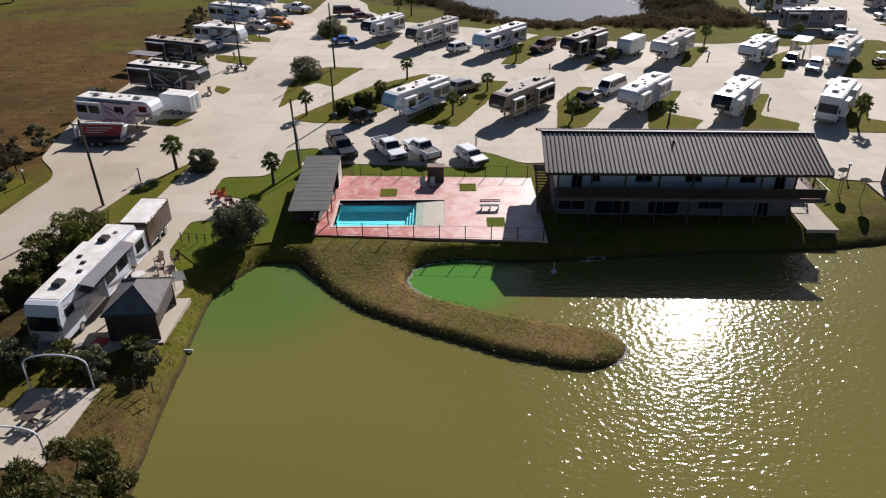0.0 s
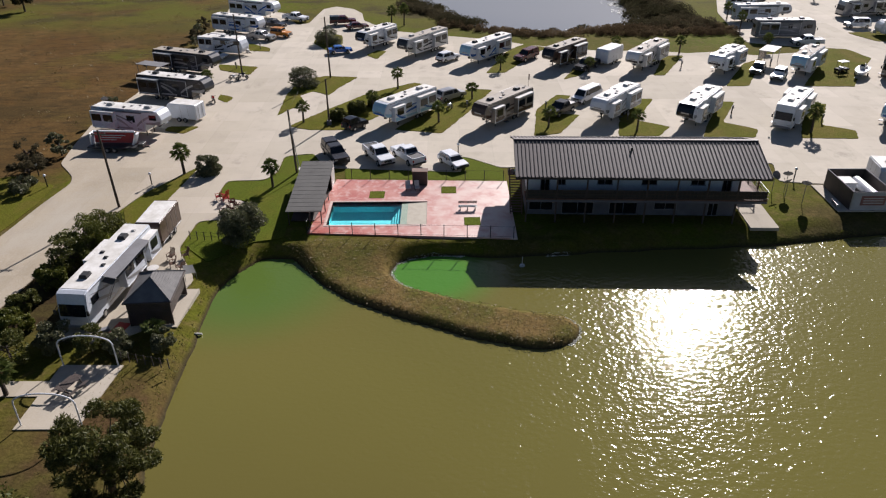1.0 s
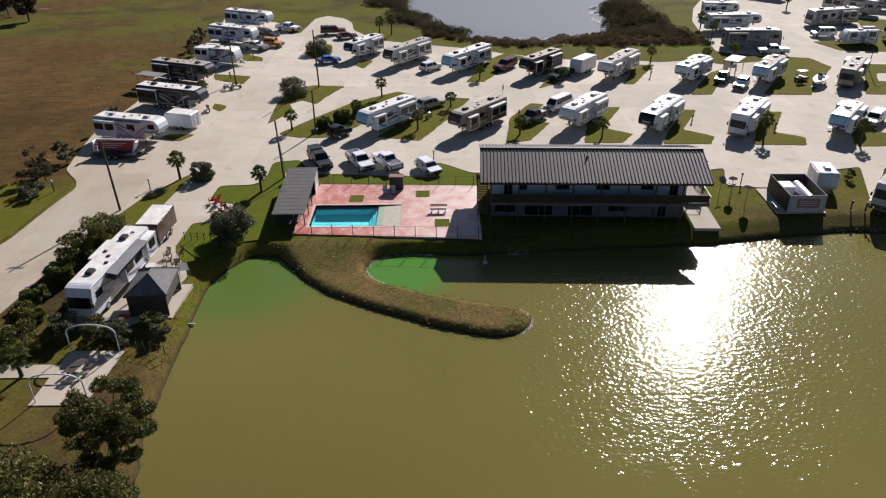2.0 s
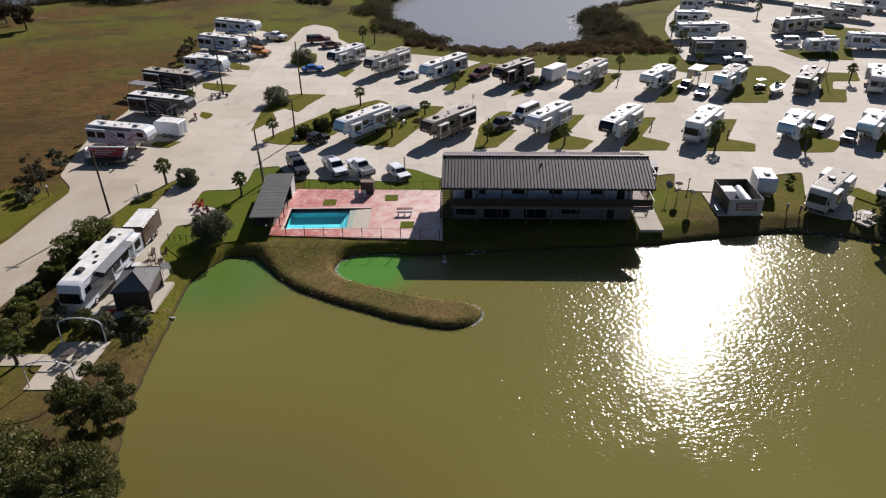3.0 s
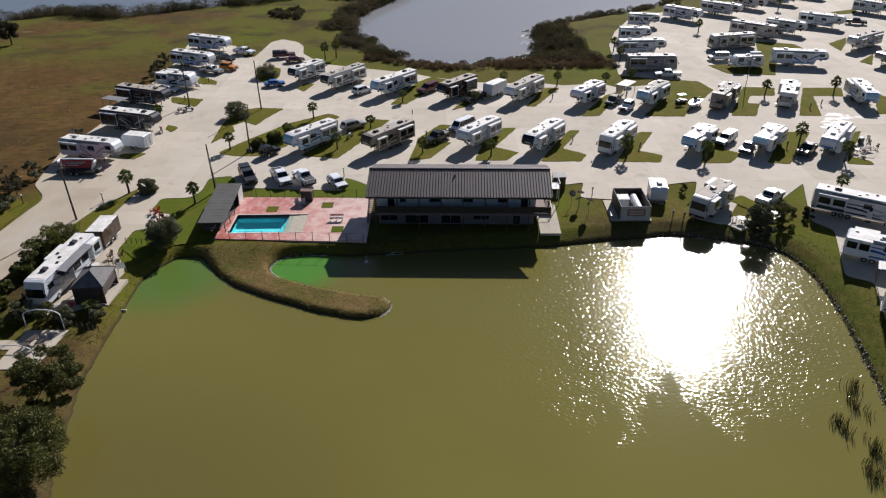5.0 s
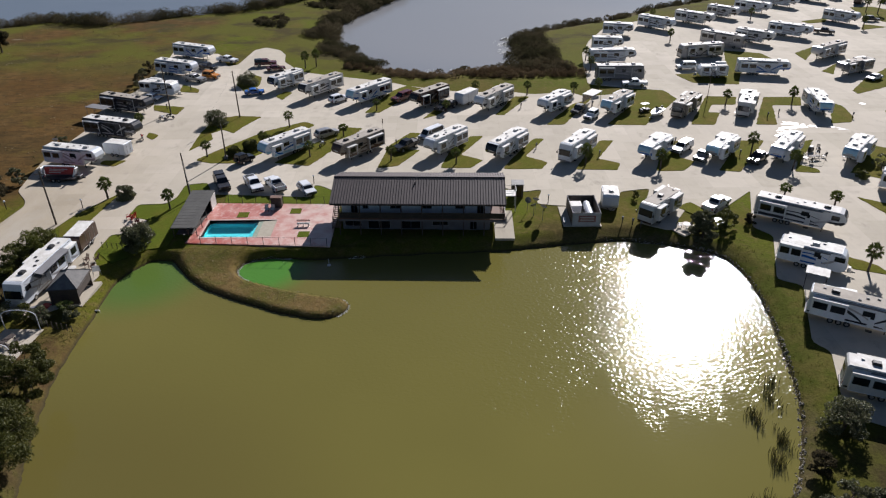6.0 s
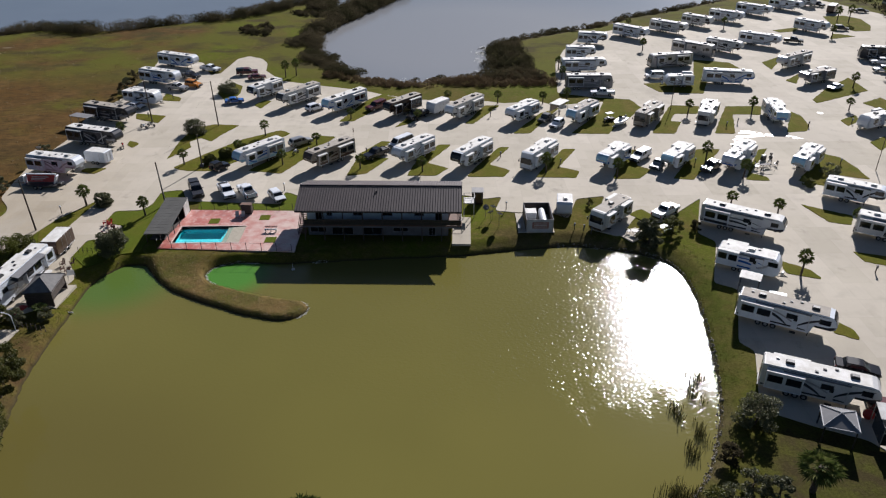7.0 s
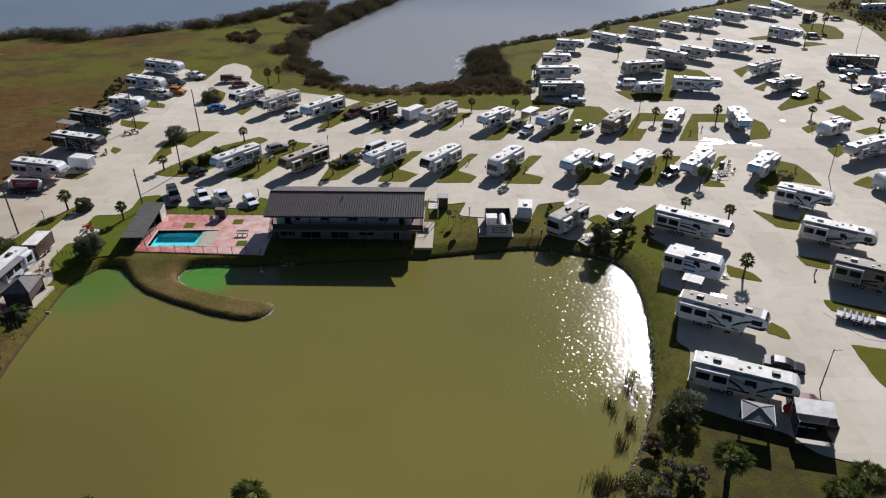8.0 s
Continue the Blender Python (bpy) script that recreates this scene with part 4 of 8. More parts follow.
        swoosh(ob, [(a + 0.15, lo + 0.12), (a + 0.15, lo + 0.3), (0.1 * length, lo + 0.42), (b - 3.3, lo + 0.3), (b - 3.3, lo + 0.18)], s, w, M[lower or stripe])
        L = length
        lines = (
            (((a + 0.3, 1.05), (0.0, 1.1), (b - 2.9, 2.7), 0.3), ((a + 0.3, 1.5), (0.1 * L, 1.6), (b - 0.9, 3.1), 0.17), ((b - 4.4, 1.1), (b - 3.0, 1.7), (b - 0.6, 2.5), 0.24)),
            (((a + 0.4, 3.0), (-0.12 * L, 2.7), (0.03 * L, 1.0), 0.34), ((a + 1.2, 3.1), (0.0, 2.8), (0.14 * L, 1.05), 0.2), ((0.1 * L, 1.05), (0.24 * L, 2.7), (b - 0.7, 3.15), 0.28)),
            (((a + 0.2, 1.3), (-0.1 * L, 2.4), (0.2 * L, 1.3), 0.3), ((0.08 * L, 1.2), (0.28 * L, 1.5), (b - 0.8, 3.0), 0.28), ((a + 0.4, 1.75), (-0.05 * L, 2.9), (0.24 * L, 2.0), 0.15)),
        )[style]
        for (p0, p1, p2, thick), paint in zip(lines, (stripe, "silver" if stripe != "silver" else "grey", stripe)):
            streak(ob, p0, p1, p2, thick, s, w, M[paint])
        if kind == "fifth_wheel":
            swoosh(ob, [(b - 2.5, 1.76), (b - 0.6, 1.76), (b - 0.2, 2.05), (b - 0.12, 2.4), (b - 1.1, 2.12), (b - 2.5, 2.02)], s, w, M[lower or stripe])
        if kind != "fifth_wheel":
            panel(ob, "baggage_door", -0.3 * length, 0.95, s, w, 1.0, 0.5, M[body], 0.014)
        panel(ob, "drip_rail", -0.2, h - 0.16, s, w, length - 1.6, 0.05, M["plastic_black"], 0.03)
    # awning roll on the right side
    bm = bmesh.new()
    rod(bm, (-0.32 * length, -w / 2 - 0.14, h - 0.32), (0.24 * length, -w / 2 - 0.14, h - 0.32), 0.1, seg=10)
    aw = part("awning", bm, M["canvas_grey"], ob, "rolled awning in a grey cover")
    for k in (-0.31, 0.23):
        bm = bmesh.new()
        box(bm, k * length, -w / 2 - 0.06, h / 2 + 0.35, 0.07, 0.07, h - 1.4)
        part("awning_arm", bm, M["ac_white"], aw)
    # nose
    if kind == "motorhome":
        bm = bmesh.new()
        p = [(b - 0.004, 1.55), (b - 0.15, 2.62), (b - 0.25, 2.62), (b - 0.1, 1.55)]
        side_profile(bm, [(q + 0.02, z) for q, z in p], -1.1, 1.1)
        part("windscreen", bm, M["glass"], ob, "dark tinted windscreen")
        part("front_bumper", soft_box(b - 0.05, 0, 0.58, 0.16, 2.3, 0.3, 0.05), M[stripe], ob)
        for s in (0.9, -0.9):
            part("headlight", soft_box(b + 0.005, s, 0.95, 0.06, 0.36, 0.18, 0.02), M["lamp_white"], ob)
            bm = bmesh.new()
            rod(bm, (b - 0.15, s * 1.38, 2.45), (b + 0.12, s * 1.52, 2.2), 0.03)
            box(bm, b + 0.14, s * 1.55, 2.0, 0.1, 0.2, 0.42)
            part("mirror", bm, M["plastic_black"], ob)
        axles = (b - 2.2, a + 2.9) if length < 10 else (b - 2.3, a + 3.2, a + 2.1)
    else:
        if nose:
            bm = bmesh.new()
            cap = [(q, z) for q, z in outline if q > b - (0.75 if kind == "fifth_wheel" else 0.5) and z > 0.8]
            pts = [(q + 0.02, z) for q, z in cap] + [(q - 0.12, z) for q, z in cap[::-1]]
            side_profile(bm, pts, -w / 2 + 0.1, w / 2 - 0.1)
            part("nose_cap", bm, M[nose], ob)
            if kind == "fifth_wheel" and nose not in ("black", "charcoal", "brown"):
                low = [(b - 0.52, 1.76), (b - 0.12, 2.0), (b - 0.06, 2.28)]
                bm = bmesh.new()
                side_profile(bm, [(q + 0.045, z) for q, z in low] + [(q - 0.1, z) for q, z in low[::-1]], -1.0, 1.0)
                part("nose_mask", bm, M[stripe if stripe != "silver" else "grey"], ob, "darker moulding across the nose")
            part("nose_badge", soft_box(b + 0.012, 0, 2.45, 0.05, 1.1, 0.16, 0.01), M["silver"], ob)
        if kind == "travel_trailer":
            bm = bmesh.new()
            for s in (0.7, -0.7):
                rod(bm, (b - 0.6, s, 0.55), (b + 1.1, 0, 0.5), 0.06)
            part("tow_bar", bm, M["black_metal"], ob)
            part("gas_bottle_cover", soft_box(b + 0.35, 0, 0.85, 0.4, 0.7, 0.6, 0.08, seg=2), M["ac_white"], ob)
        else:
            for s in (0.8, -0.8):
                part("landing_leg", soft_box(b - 2.95, s, 0.5, 0.12, 0.12, 1.0, 0.01), M["black_metal"], ob)
            part("king_pin", soft_box(b - 1.3, 0, 1.45, 0.3, 0.35, 0.6, 0.03), M["black_metal"], ob)
        axles = (-0.14 * length + 0.45, -0.14 * length - 0.45) + ((-0.14 * length - 1.35,) if length > 11.5 else ())
    for k in axles:
        for s in (1, -1):
            wheel(ob, k, s * (w / 2 - 0.11), 0.4 if kind == "motorhome" else 0.36)
    # rear
    part("rear_bumper", soft_box(a - 0.08, 0, 0.58, 0.14, 2.3, 0.14, 0.02), M["black_metal"], ob)
    bm = soft_box(a - 0.012, 0.2, 2.35, 0.03, 1.3, 0.75, 0.012)
    part("rear_window", bm, M["glass"], ob)
    for s in (1.05, -1.05):
        part("tail_lamp", soft_box(a - 0.015, s, 1.25, 0.04, 0.12, 0.3, 0.012), M["lamp_red"], ob)
    bm = bmesh.new()
    for s in (-0.75, -1.1):
        rod(bm, (a - 0.1, s, 0.8), (a - 0.1, s, h + 0.05), 0.02, seg=6)
    for k in range(8):
        rod(bm, (a - 0.1, -0.75, 0.95 + 0.34 * k), (a - 0.1, -1.1, 0.95 + 0.34 * k), 0.016, seg=6)
    part("ladder", bm, M["chrome"], ob)
    return ob


def glasshouse(ob, name, outline, w, top, material, panes):
    """A cabin with leaning sides from its side outline, and its panes: outlines a little proud of each side."""
    bm = bmesh.new()
    side_profile(bm, outline, -w / 2, w / 2)
    z0 = min(z for _, z in outline)
    z1 = max(z for _, z in outline)
    for v in bm.verts:
        v.co.y *= 1 - (1 - top) * (v.co.z - z0) / (z1 - z0)
    bmesh.ops.recalc_face_normals(bm, faces=bm.faces)
    bmesh.ops.bevel(bm, geom=bm.edges[:], offset=0.05, segments=2, affect="EDGES")
    cabin = part(name, bm, M[material], ob)
    lean = lambda z: (w / 2) * (1 - (1 - top) * (z - z0) / (z1 - z0))
    for s in (1, -1):
        for pane in panes:
            bm = bmesh.new()
            a = [bm.verts.new((x, s * (lean(z) + 0.008), z)) for x, z in pane]
            b = [bm.verts.new((x, s * (lean(z) - 0.03), z)) for x, z in pane]
            bm.faces.new(a), bm.faces.new(b[::-1])
            for i in range(len(a)):
                bm.faces.new((a[i], b[i], b[(i + 1) % len(a)], a[(i + 1) % len(a)]))
            part("side_window", bm, M["glass"], cabin, "tinted glass")
    return cabin


def slope_pane(parent, name, x0, z0, x1, z1, w0, w1):
    """A windscreen or rear window from a lower to an upper edge, proud of the cabin."""
    d = Vector((z1 - z0, 0, x0 - x1)).normalized() * 0.014
    if d.z < 0:
        d.negate()
    bm = bmesh.new()
    top = [bm.verts.new(Vector(p) + d) for p in ((x0, -w0, z0), (x0, w0, z0), (x1, w1, z1), (x1, -w1, z1))]
    low = [bm.verts.new(Vector(p) - d * 2) for p in ((x0, -w0, z0), (x0, w0, z0), (x1, w1, z1), (x1, -w1, z1))]
    bm.faces.new(top), bm.faces.new(low[::-1])
    for i in range(4):
        bm.faces.new((top[i], low[i], low[(i + 1) % 4], top[(i + 1) % 4]))
    part(name, bm, M["glass"], parent)


def arch_body(ob, outline, w, material, axles, r):
    """The lower body with its wheel arches cut into the side outline."""
    low = min(z for _, z in outline)
    pts = []
    for x, z in outline:
        pts.append((x, z))
    bottom = [(ax + r * 1.18 * math.cos(t), low + max(0, r * 1.05 * math.sin(t))) for ax in sorted(axles) for t in (math.pi, 2.5, 1.9, 1.25, 0.65, 0.0)]
    bm = bmesh.new()
    side_profile(bm, pts[:1] + bottom + pts[1:], -w / 2, w / 2)
    bmesh.ops.recalc_face_normals(bm, faces=bm.faces)
    bmesh.ops.bevel(bm, geom=[e for e in bm.edges if min(v.co.z for v in e.verts) > low + 0.3 and abs(e.verts[0].co.y - e.verts[1].co.y) < 1e-4], offset=0.06, segments=2, affect="EDGES")
    return part("body", bm, M[material], ob)


def fittings(ob, a, b, w, hood, tail):
    part("front_bumper", soft_box(b - 0.02, 0, 0.52, 0.16, w - 0.1, 0.26, 0.04), M["plastic_black"], ob)
    part("grille", soft_box(b + 0.005, 0, hood - 0.3, 0.06, w * 0.5, 0.26, 0.02), M["plastic_black"], ob)
    part("rear_bumper", soft_box(a + 0.0, 0, 0.55, 0.16, w - 0.1, 0.22, 0.04), M["plastic_black"], ob)
    for s in (1, -1):
        part("headlight", soft_box(b - 0.03, s * (w / 2 - 0.24), hood - 0.26, 0.1, 0.34, 0.18, 0.02), M["lamp_white"], ob)
        part("tail_lamp", soft_box(a + 0.02, s * (w / 2 - 0.13), tail - 0.28, 0.08, 0.18, 0.34, 0.02), M["lamp_red"], ob)
        part("mirror", soft_box(b - 2.05, s * (w / 2 + 0.1), hood + 0.12, 0.12, 0.2, 0.16, 0.03), M["plastic_black"], ob)


def pickup(x, y, head, material="white_paint", label="", cap=None, length=5.8):
    ob = thing("pickup_truck", pose(x, y, 0.03, 0, 0, head), label, "truck")
    a, b, w, r = -length / 2, length / 2, 1.98, 0.4
    axles = (a + 1.2, b - 1.0)
    arch_body(ob, [(a, 0.5), (b - 0.05, 0.5), (b, 0.75), (b - 0.04, 1.1), (b - 1.5, 1.2), (b - 1.55, 1.22), (a + 0.05, 1.22), (a, 1.15)], w, material, axles, r)
    c = glasshouse(ob, "cabin", [(b - 1.5, 1.15), (b - 2.25, 1.86), (b - 3.6, 1.9), (b - 3.95, 1.18)], w - 0.08, 0.82, material,
                   [[(b - 1.85, 1.27), (b - 2.35, 1.74), (b - 2.72, 1.77), (b - 2.72, 1.27)], [(b - 2.82, 1.27), (b - 2.82, 1.77), (b - 3.48, 1.77), (b - 3.68, 1.27)]])
    slope_pane(c, "windscreen", b - 1.6, 1.25, b - 2.18, 1.8, 0.84, 0.74)
    slope_pane(c, "rear_window", b - 3.92, 1.3, b - 3.64, 1.8, 0.78, 0.7)
    if cap:
        bm = bmesh.new()
        for v in box(bm, a + 0.98, 0, 1.55, 1.9, w - 0.1, 0.72):
            if v.co.z > 1.5:
                v.co.y *= 0.86
        bmesh.ops.bevel(bm, geom=bm.edges[:], offset=0.06, segments=2, affect="EDGES")
        part("bed_cover", bm, M[cap], ob)
    else:
        bm = bmesh.new()
        box(bm, a + 0.95, 0, 1.226, 1.62, w - 0.34, 0.014)
        bed = part("bed", bm, M["plastic_black"], ob, "dark open bed")
        bm = bmesh.new()
        for s in (1, -1):
            box(bm, a + 0.98, s * (w / 2 - 0.09), 1.26, 1.86, 0.1, 0.09)
        box(bm, a + 0.07, 0, 1.26, 0.1, w - 0.2, 0.09)
        part("bed_rail", bm, M[material], bed)
    for k in axles:
        for s in (1, -1):
            wheel(ob, k, s * (w / 2 - 0.1), r, 0.26)
    fittings(ob, a, b, w, 1.15, 1.2)
    return ob


def car(x, y, head, material="white_paint", label="", kind="suv", length=4.7):
    ob = thing({"suv": "suv", "jeep": "off_road_car", "hatchback": "hatchback_car", "sedan": "sedan_car", "van": "van"}[kind], pose(x, y, 0.03, 0, 0, head), label, "car")
    a, b, w, r = -length / 2, length / 2, 1.88, 0.35
    top = {"suv": 1.76, "jeep": 1.85, "hatchback": 1.52, "sedan": 1.45, "van": 2.05}[kind]
    belt = {"suv": 1.05, "jeep": 1.1, "hatchback": 0.95, "sedan": 0.92, "van": 1.15}[kind]
    axles = (a + 0.85, b - 0.9)
    arch_body(ob, [(a, 0.42), (b - 0.06, 0.42), (b, 0.62), (b - 0.06, belt - 0.12), (b - 1.15, belt + 0.02), (a + 0.08, belt + 0.05), (a, belt - 0.1)], w, material, axles, r)
    back = {"sedan": 1.0, "jeep": 0.06}.get(kind, 0.3)
    front = {"jeep": 1.35, "van": 0.75}.get(kind, 1.15)
    lean = 0.3 if kind == "jeep" else 0.75
    c = glasshouse(ob, "cabin", [(b - front, belt - 0.03), (b - front - lean, top - 0.05), (b - front - lean - 0.5, top), (a + back + 0.15, top - 0.03), (a + back - 0.25 if kind != "jeep" else a + 0.04, belt - 0.03)], w - 0.1, 0.82, material,
                   [[(b - front - 0.4 * (lean / 0.75), belt + 0.07), (b - front - lean - 0.1, top - 0.15), (b - front - lean - 0.62, top - 0.13), (b - front - lean - 0.62, belt + 0.07)],
                    [(b - front - lean - 0.72, belt + 0.07), (b - front - lean - 0.72, top - 0.13), (a + back + 0.35, top - 0.16), (a + back + 0.12, belt + 0.07)]])
    slope_pane(c, "windscreen", b - front - 0.08, belt + 0.05, b - front - lean + 0.05, top - 0.11, 0.8, 0.7)
    slope_pane(c, "rear_window", a + back - 0.16 if kind != "jeep" else a + 0.04, belt + 0.1, a + back + 0.1, top - 0.12, 0.74, 0.66)
    for k in axles:
        for s in (1, -1):
            wheel(ob, k, s * (w / 2 - 0.1), r, 0.22)
    fittings(ob, a, b, w, belt, belt + 0.05)
    if kind == "jeep":
        bm = bmesh.new()
        rod(bm, (a - 0.2, 0, 1.0), (a, 0, 1.0), 0.36, seg=16)
        part("spare_wheel", bm, M["tyre"], ob)
    return ob


# ---- the campers, row by row ----
def cap_white(k):
    return "white fifth-wheel camper with " + k


PADS = "campers on the pads"
W5 = dict(kind="fifth_wheel", group=PADS)
# west row, noses toward the drive
camper(x=-40.3, y=162.4, head=-24, length=12.5, stripe="blue", unit="ac_white", label="long white fifth-wheel camper with blue swooshes beside the field", **W5)
camper(x=-40.0, y=146.4, head=-23, length=11.6, stripe="blue", label="white fifth-wheel camper with blue swooshes by the field", **W5)
camper(kind="travel_trailer", group=PADS, x=-38.8, y=130.0, head=-19, length=9.0, stripe="charcoal", height=3.2, label="white travel trailer with dark stripes by the field")
camper(x=-42.0, y=117.9, head=-22, length=12.6, body="charcoal", stripe="silver", roof="roof_tan", unit="plastic_black", label="dark charcoal fifth-wheel camper with a tan roof", **W5)
camper(x=-39.2, y=102.9, head=-19, length=12.4, body="charcoal", stripe="silver", roof="roof_white", unit="plastic_black", label="dark fifth-wheel camper with a pale roof and black vents", **W5)
camper(x=-40.5, y=88.2, head=-15, length=10.8, stripe="silver", unit="ac_white", nose=None, label="plain white fifth-wheel camper beside a cargo trailer", **W5)
camper(kind="cargo_trailer", x=-34.8, y=93.2, head=165, length=4.6, height=2.6, label="white enclosed cargo trailer on the west pad", group="cargo trailers")
# row beside the lagoon
camper(x=-10.7, y=134.7, head=-125, length=9.8, stripe="black", nose="black", unit="plastic_black", height=3.5, label="white camper with a black nose near the cul-de-sac", **W5)
camper(x=-1.6, y=129.5, head=-127, length=12.4, body="cream", stripe="charcoal", nose="charcoal", roof="roof_tan", label="cream fifth-wheel camper with charcoal swooshes by the lagoon", **W5)
camper(x=9.9, y=124.5, head=-130, length=12.6, stripe="blue", nose="pale_sky_blue", unit="plastic_black", label="white fifth-wheel camper with bright blue swooshes", **W5)
camper(x=23.5, y=120.9, head=-132, length=10.6, body="brown", stripe="black", nose="black", roof="roof_tan", unit="plastic_black", label="dark brown fifth-wheel camper with a tan roof", **W5)
camper(kind="cargo_trailer", x=31.6, y=121.6, head=-130, length=5.6, height=2.8, label="tall white cargo trailer behind a dark truck", group="cargo trailers")
camper(x=37.6, y=119.2, head=-128, length=12.2, body="cream", stripe="charcoal", nose="camper_white", roof="roof_tan", unit="plastic_black", label="cream fifth-wheel camper with charcoal swooshes", **W5)
camper(x=50.3, y=116.0, head=-132, length=9.6, stripe="charcoal", nose="camper_white", height=3.5, label="white camper with a dark lower nose by the scrub", **W5)
camper(x=63.5, y=114.8, head=-130, length=10.2, stripe="silver", nose="pale_sky_blue", roof="roof_tan", label="white fifth-wheel camper with a tan roof and pale nose", **W5)
camper(kind="motorhome", group=PADS, x=77.9, y=113.5, head=-127, length=10.1, body="taupe", stripe="brown", roof="roof_tan", unit="plastic_black", height=3.5, label="taupe motorhome with a tan roof")
camper(kind="motorhome", group=PADS, x=91.1, y=114.1, head=-118, length=10.1, body="cream", stripe="charcoal", unit="plastic_black", height=3.5, label="cream motorhome with its wide windscreen toward the drive")
camper(x=106.3, y=113.9, head=-100, length=10.8, stripe="blue", nose="pale_sky_blue", height=3.5, label="white fifth-wheel camper with a pale blue nose, partly painted sky reflection", **W5)
# middle row
camper(x=-3.3, y=92.7, head=-130, length=11.0, stripe="blue", nose="pale_sky_blue", lower="pale_sky_blue", label="white fifth-wheel camper with blue swooshes and a nose painted with sky-reflection blue", **W5)
camper(x=10.5, y=92.0, head=-131, length=11.4, body="taupe", stripe="brown", nose="brown", roof="roof_tan", unit="plastic_black", lower="brown", label="cream and brown fifth-wheel camper with black roof units", **W5)
camper(x=26.7, y=93.5, head=-130, length=10.4, stripe="silver", nose="camper_white", lower="grey", label="white fifth-wheel camper with grey slide-outs", **W5)
camper(x=38.0, y=91.4, head=-127, length=11.0, stripe="charcoal", nose="black", lower="grey", label="white fifth-wheel camper with a black nose", **W5)
camper(kind="motorhome", group=PADS, x=50.9, y=90.5, head=-127, length=10.0, body="camper_white", stripe="grey", label="white motorhome with a grey band")
camper(x=64.8, y=89.1, head=-131, length=8.8, stripe="blue", nose="pale_sky_blue", height=3.5, label="white fifth-wheel camper with blue lettering bars", **W5)
camper(x=77.0, y=88.9, head=-132, length=8.8, stripe="silver", nose="pale_sky_blue", height=3.4, label="short white fifth-wheel camper with a pale nose", **W5)
camper(x=88.5, y=88.4, head=-130, length=11.2, stripe="blue", nose="camper_white", label="long white fifth-wheel camper beside a picnic patio", **W5)
camper(x=101.0, y=87.1, head=-133, length=9.8, stripe="silver", nose="pale_sky_blue", height=3.5, label="white fifth-wheel camper with a nose cap tinted by painted sky reflection", **W5)
# north bank of the pond
box_trailer = camper(kind="cargo_trailer", x=52.5, y=69.3, head=-98, length=3.9, height=2.6, label="tall white cargo trailer beside the tank enclosure", group="cargo trailers")
roof_unit(box_trailer, 0.3, 0.1, 2.6, "ac_white")
camper(kind="motorhome", group=PADS, x=59.3, y=65.4, head=-134, length=8.6, body="cream", stripe="brown", roof="roof_tan", unit="plastic_black", height=3.4, label="cream motorhome with a tan roof on the pond bank")
# east bank, noses toward the drive
camper(x=79.7, y=62.2, head=-33, length=12.6, body="cream", stripe="charcoal", nose="charcoal", unit="plastic_black", lower="charcoal", label="long cream fifth-wheel camper with charcoal stripes", **W5)
camper(kind="travel_trailer", group=PADS, x=76.1, y=50.0, head=-32, length=8.6, stripe="blue", height=3.3, label="white travel trailer with blue stripes on the east bank")
camper(x=75.5, y=36.1, head=-30, length=11.6, stripe="charcoal", nose="charcoal", roof="roof_tan", unit="plastic_black", label="white fifth-wheel camper with large dark windows", **W5)
camper(x=73.4, y=22.7, head=-24, length=12.0, body="cream", stripe="charcoal", roof="roof_white", unit="plastic_black", label="long white camper with a cream side behind a gazebo", **W5)
# beyond the east drive
camper(x=102.8, y=72.4, head=-34, length=9.4, stripe="charcoal", height=3.5, label="white fifth-wheel camper with black stripes", **W5)
camper(x=102.0, y=58.4, head=-32, length=11.0, body="cream", stripe="charcoal", label="cream fifth-wheel camper with black swooshes", **W5)
camper(x=101.0, y=45.6, head=-31, length=11.0, body="taupe", stripe="brown", roof="roof_tan", label="taupe and brown fifth-wheel camper", **W5)
camper(x=126.4, y=95.8, head=-153, length=13.0, body="cream", stripe="charcoal", roof="roof_white", unit="plastic_black", label="long cream and charcoal fifth-wheel camper", **W5)
camper(kind="travel_trailer", group=PADS, x=125.3, y=108.7, head=-153, length=7.9, stripe="grey", height=3.1, unit="plastic_black", label="small white travel trailer with a black roof unit")
camper(kind="travel_trailer", group=PADS, x=122.8, y=80.4, head=-160, length=7.0, stripe="grey", height=3.0, label="small white travel trailer at the road edge")
# far loop by the bay
FAR = ((79.1, 183.9, -14, 8.8, "camper_white", "charcoal"), (72.4, 166.9, -6, 8.4, "camper_white", "charcoal"), (70.9, 153.7, 2, 12.0, "camper_white", "grey"), (92.7, 191.8, -46, 11.9, "camper_white", "charcoal"),
       (106.4, 198.3, -42, 12.4, "cream", "charcoal"), (118.5, 206.9, -45, 10.2, "cream", "brown"), (130.8, 214.1, -41, 11.7, "camper_white", "silver"), (144.1, 224.3, -47, 12.6, "camper_white", "silver"),
       (158.9, 232.5, -50, 12.0, "camper_white", "grey"), (168.9, 240.2, -78, 11.0, "camper_white", "charcoal"), (115.7, 173.2, -41, 10.5, "cream", "brown"), (129.0, 180.6, -38, 12.1, "camper_white", "silver"),
       (152.5, 197.7, -50, 10.7, "camper_white", "silver"))
WORD = {"camper_white": "white", "cream": "cream"}
HUE = {"charcoal": "charcoal", "grey": "grey", "brown": "brown", "silver": "silver", "blue": "blue"}
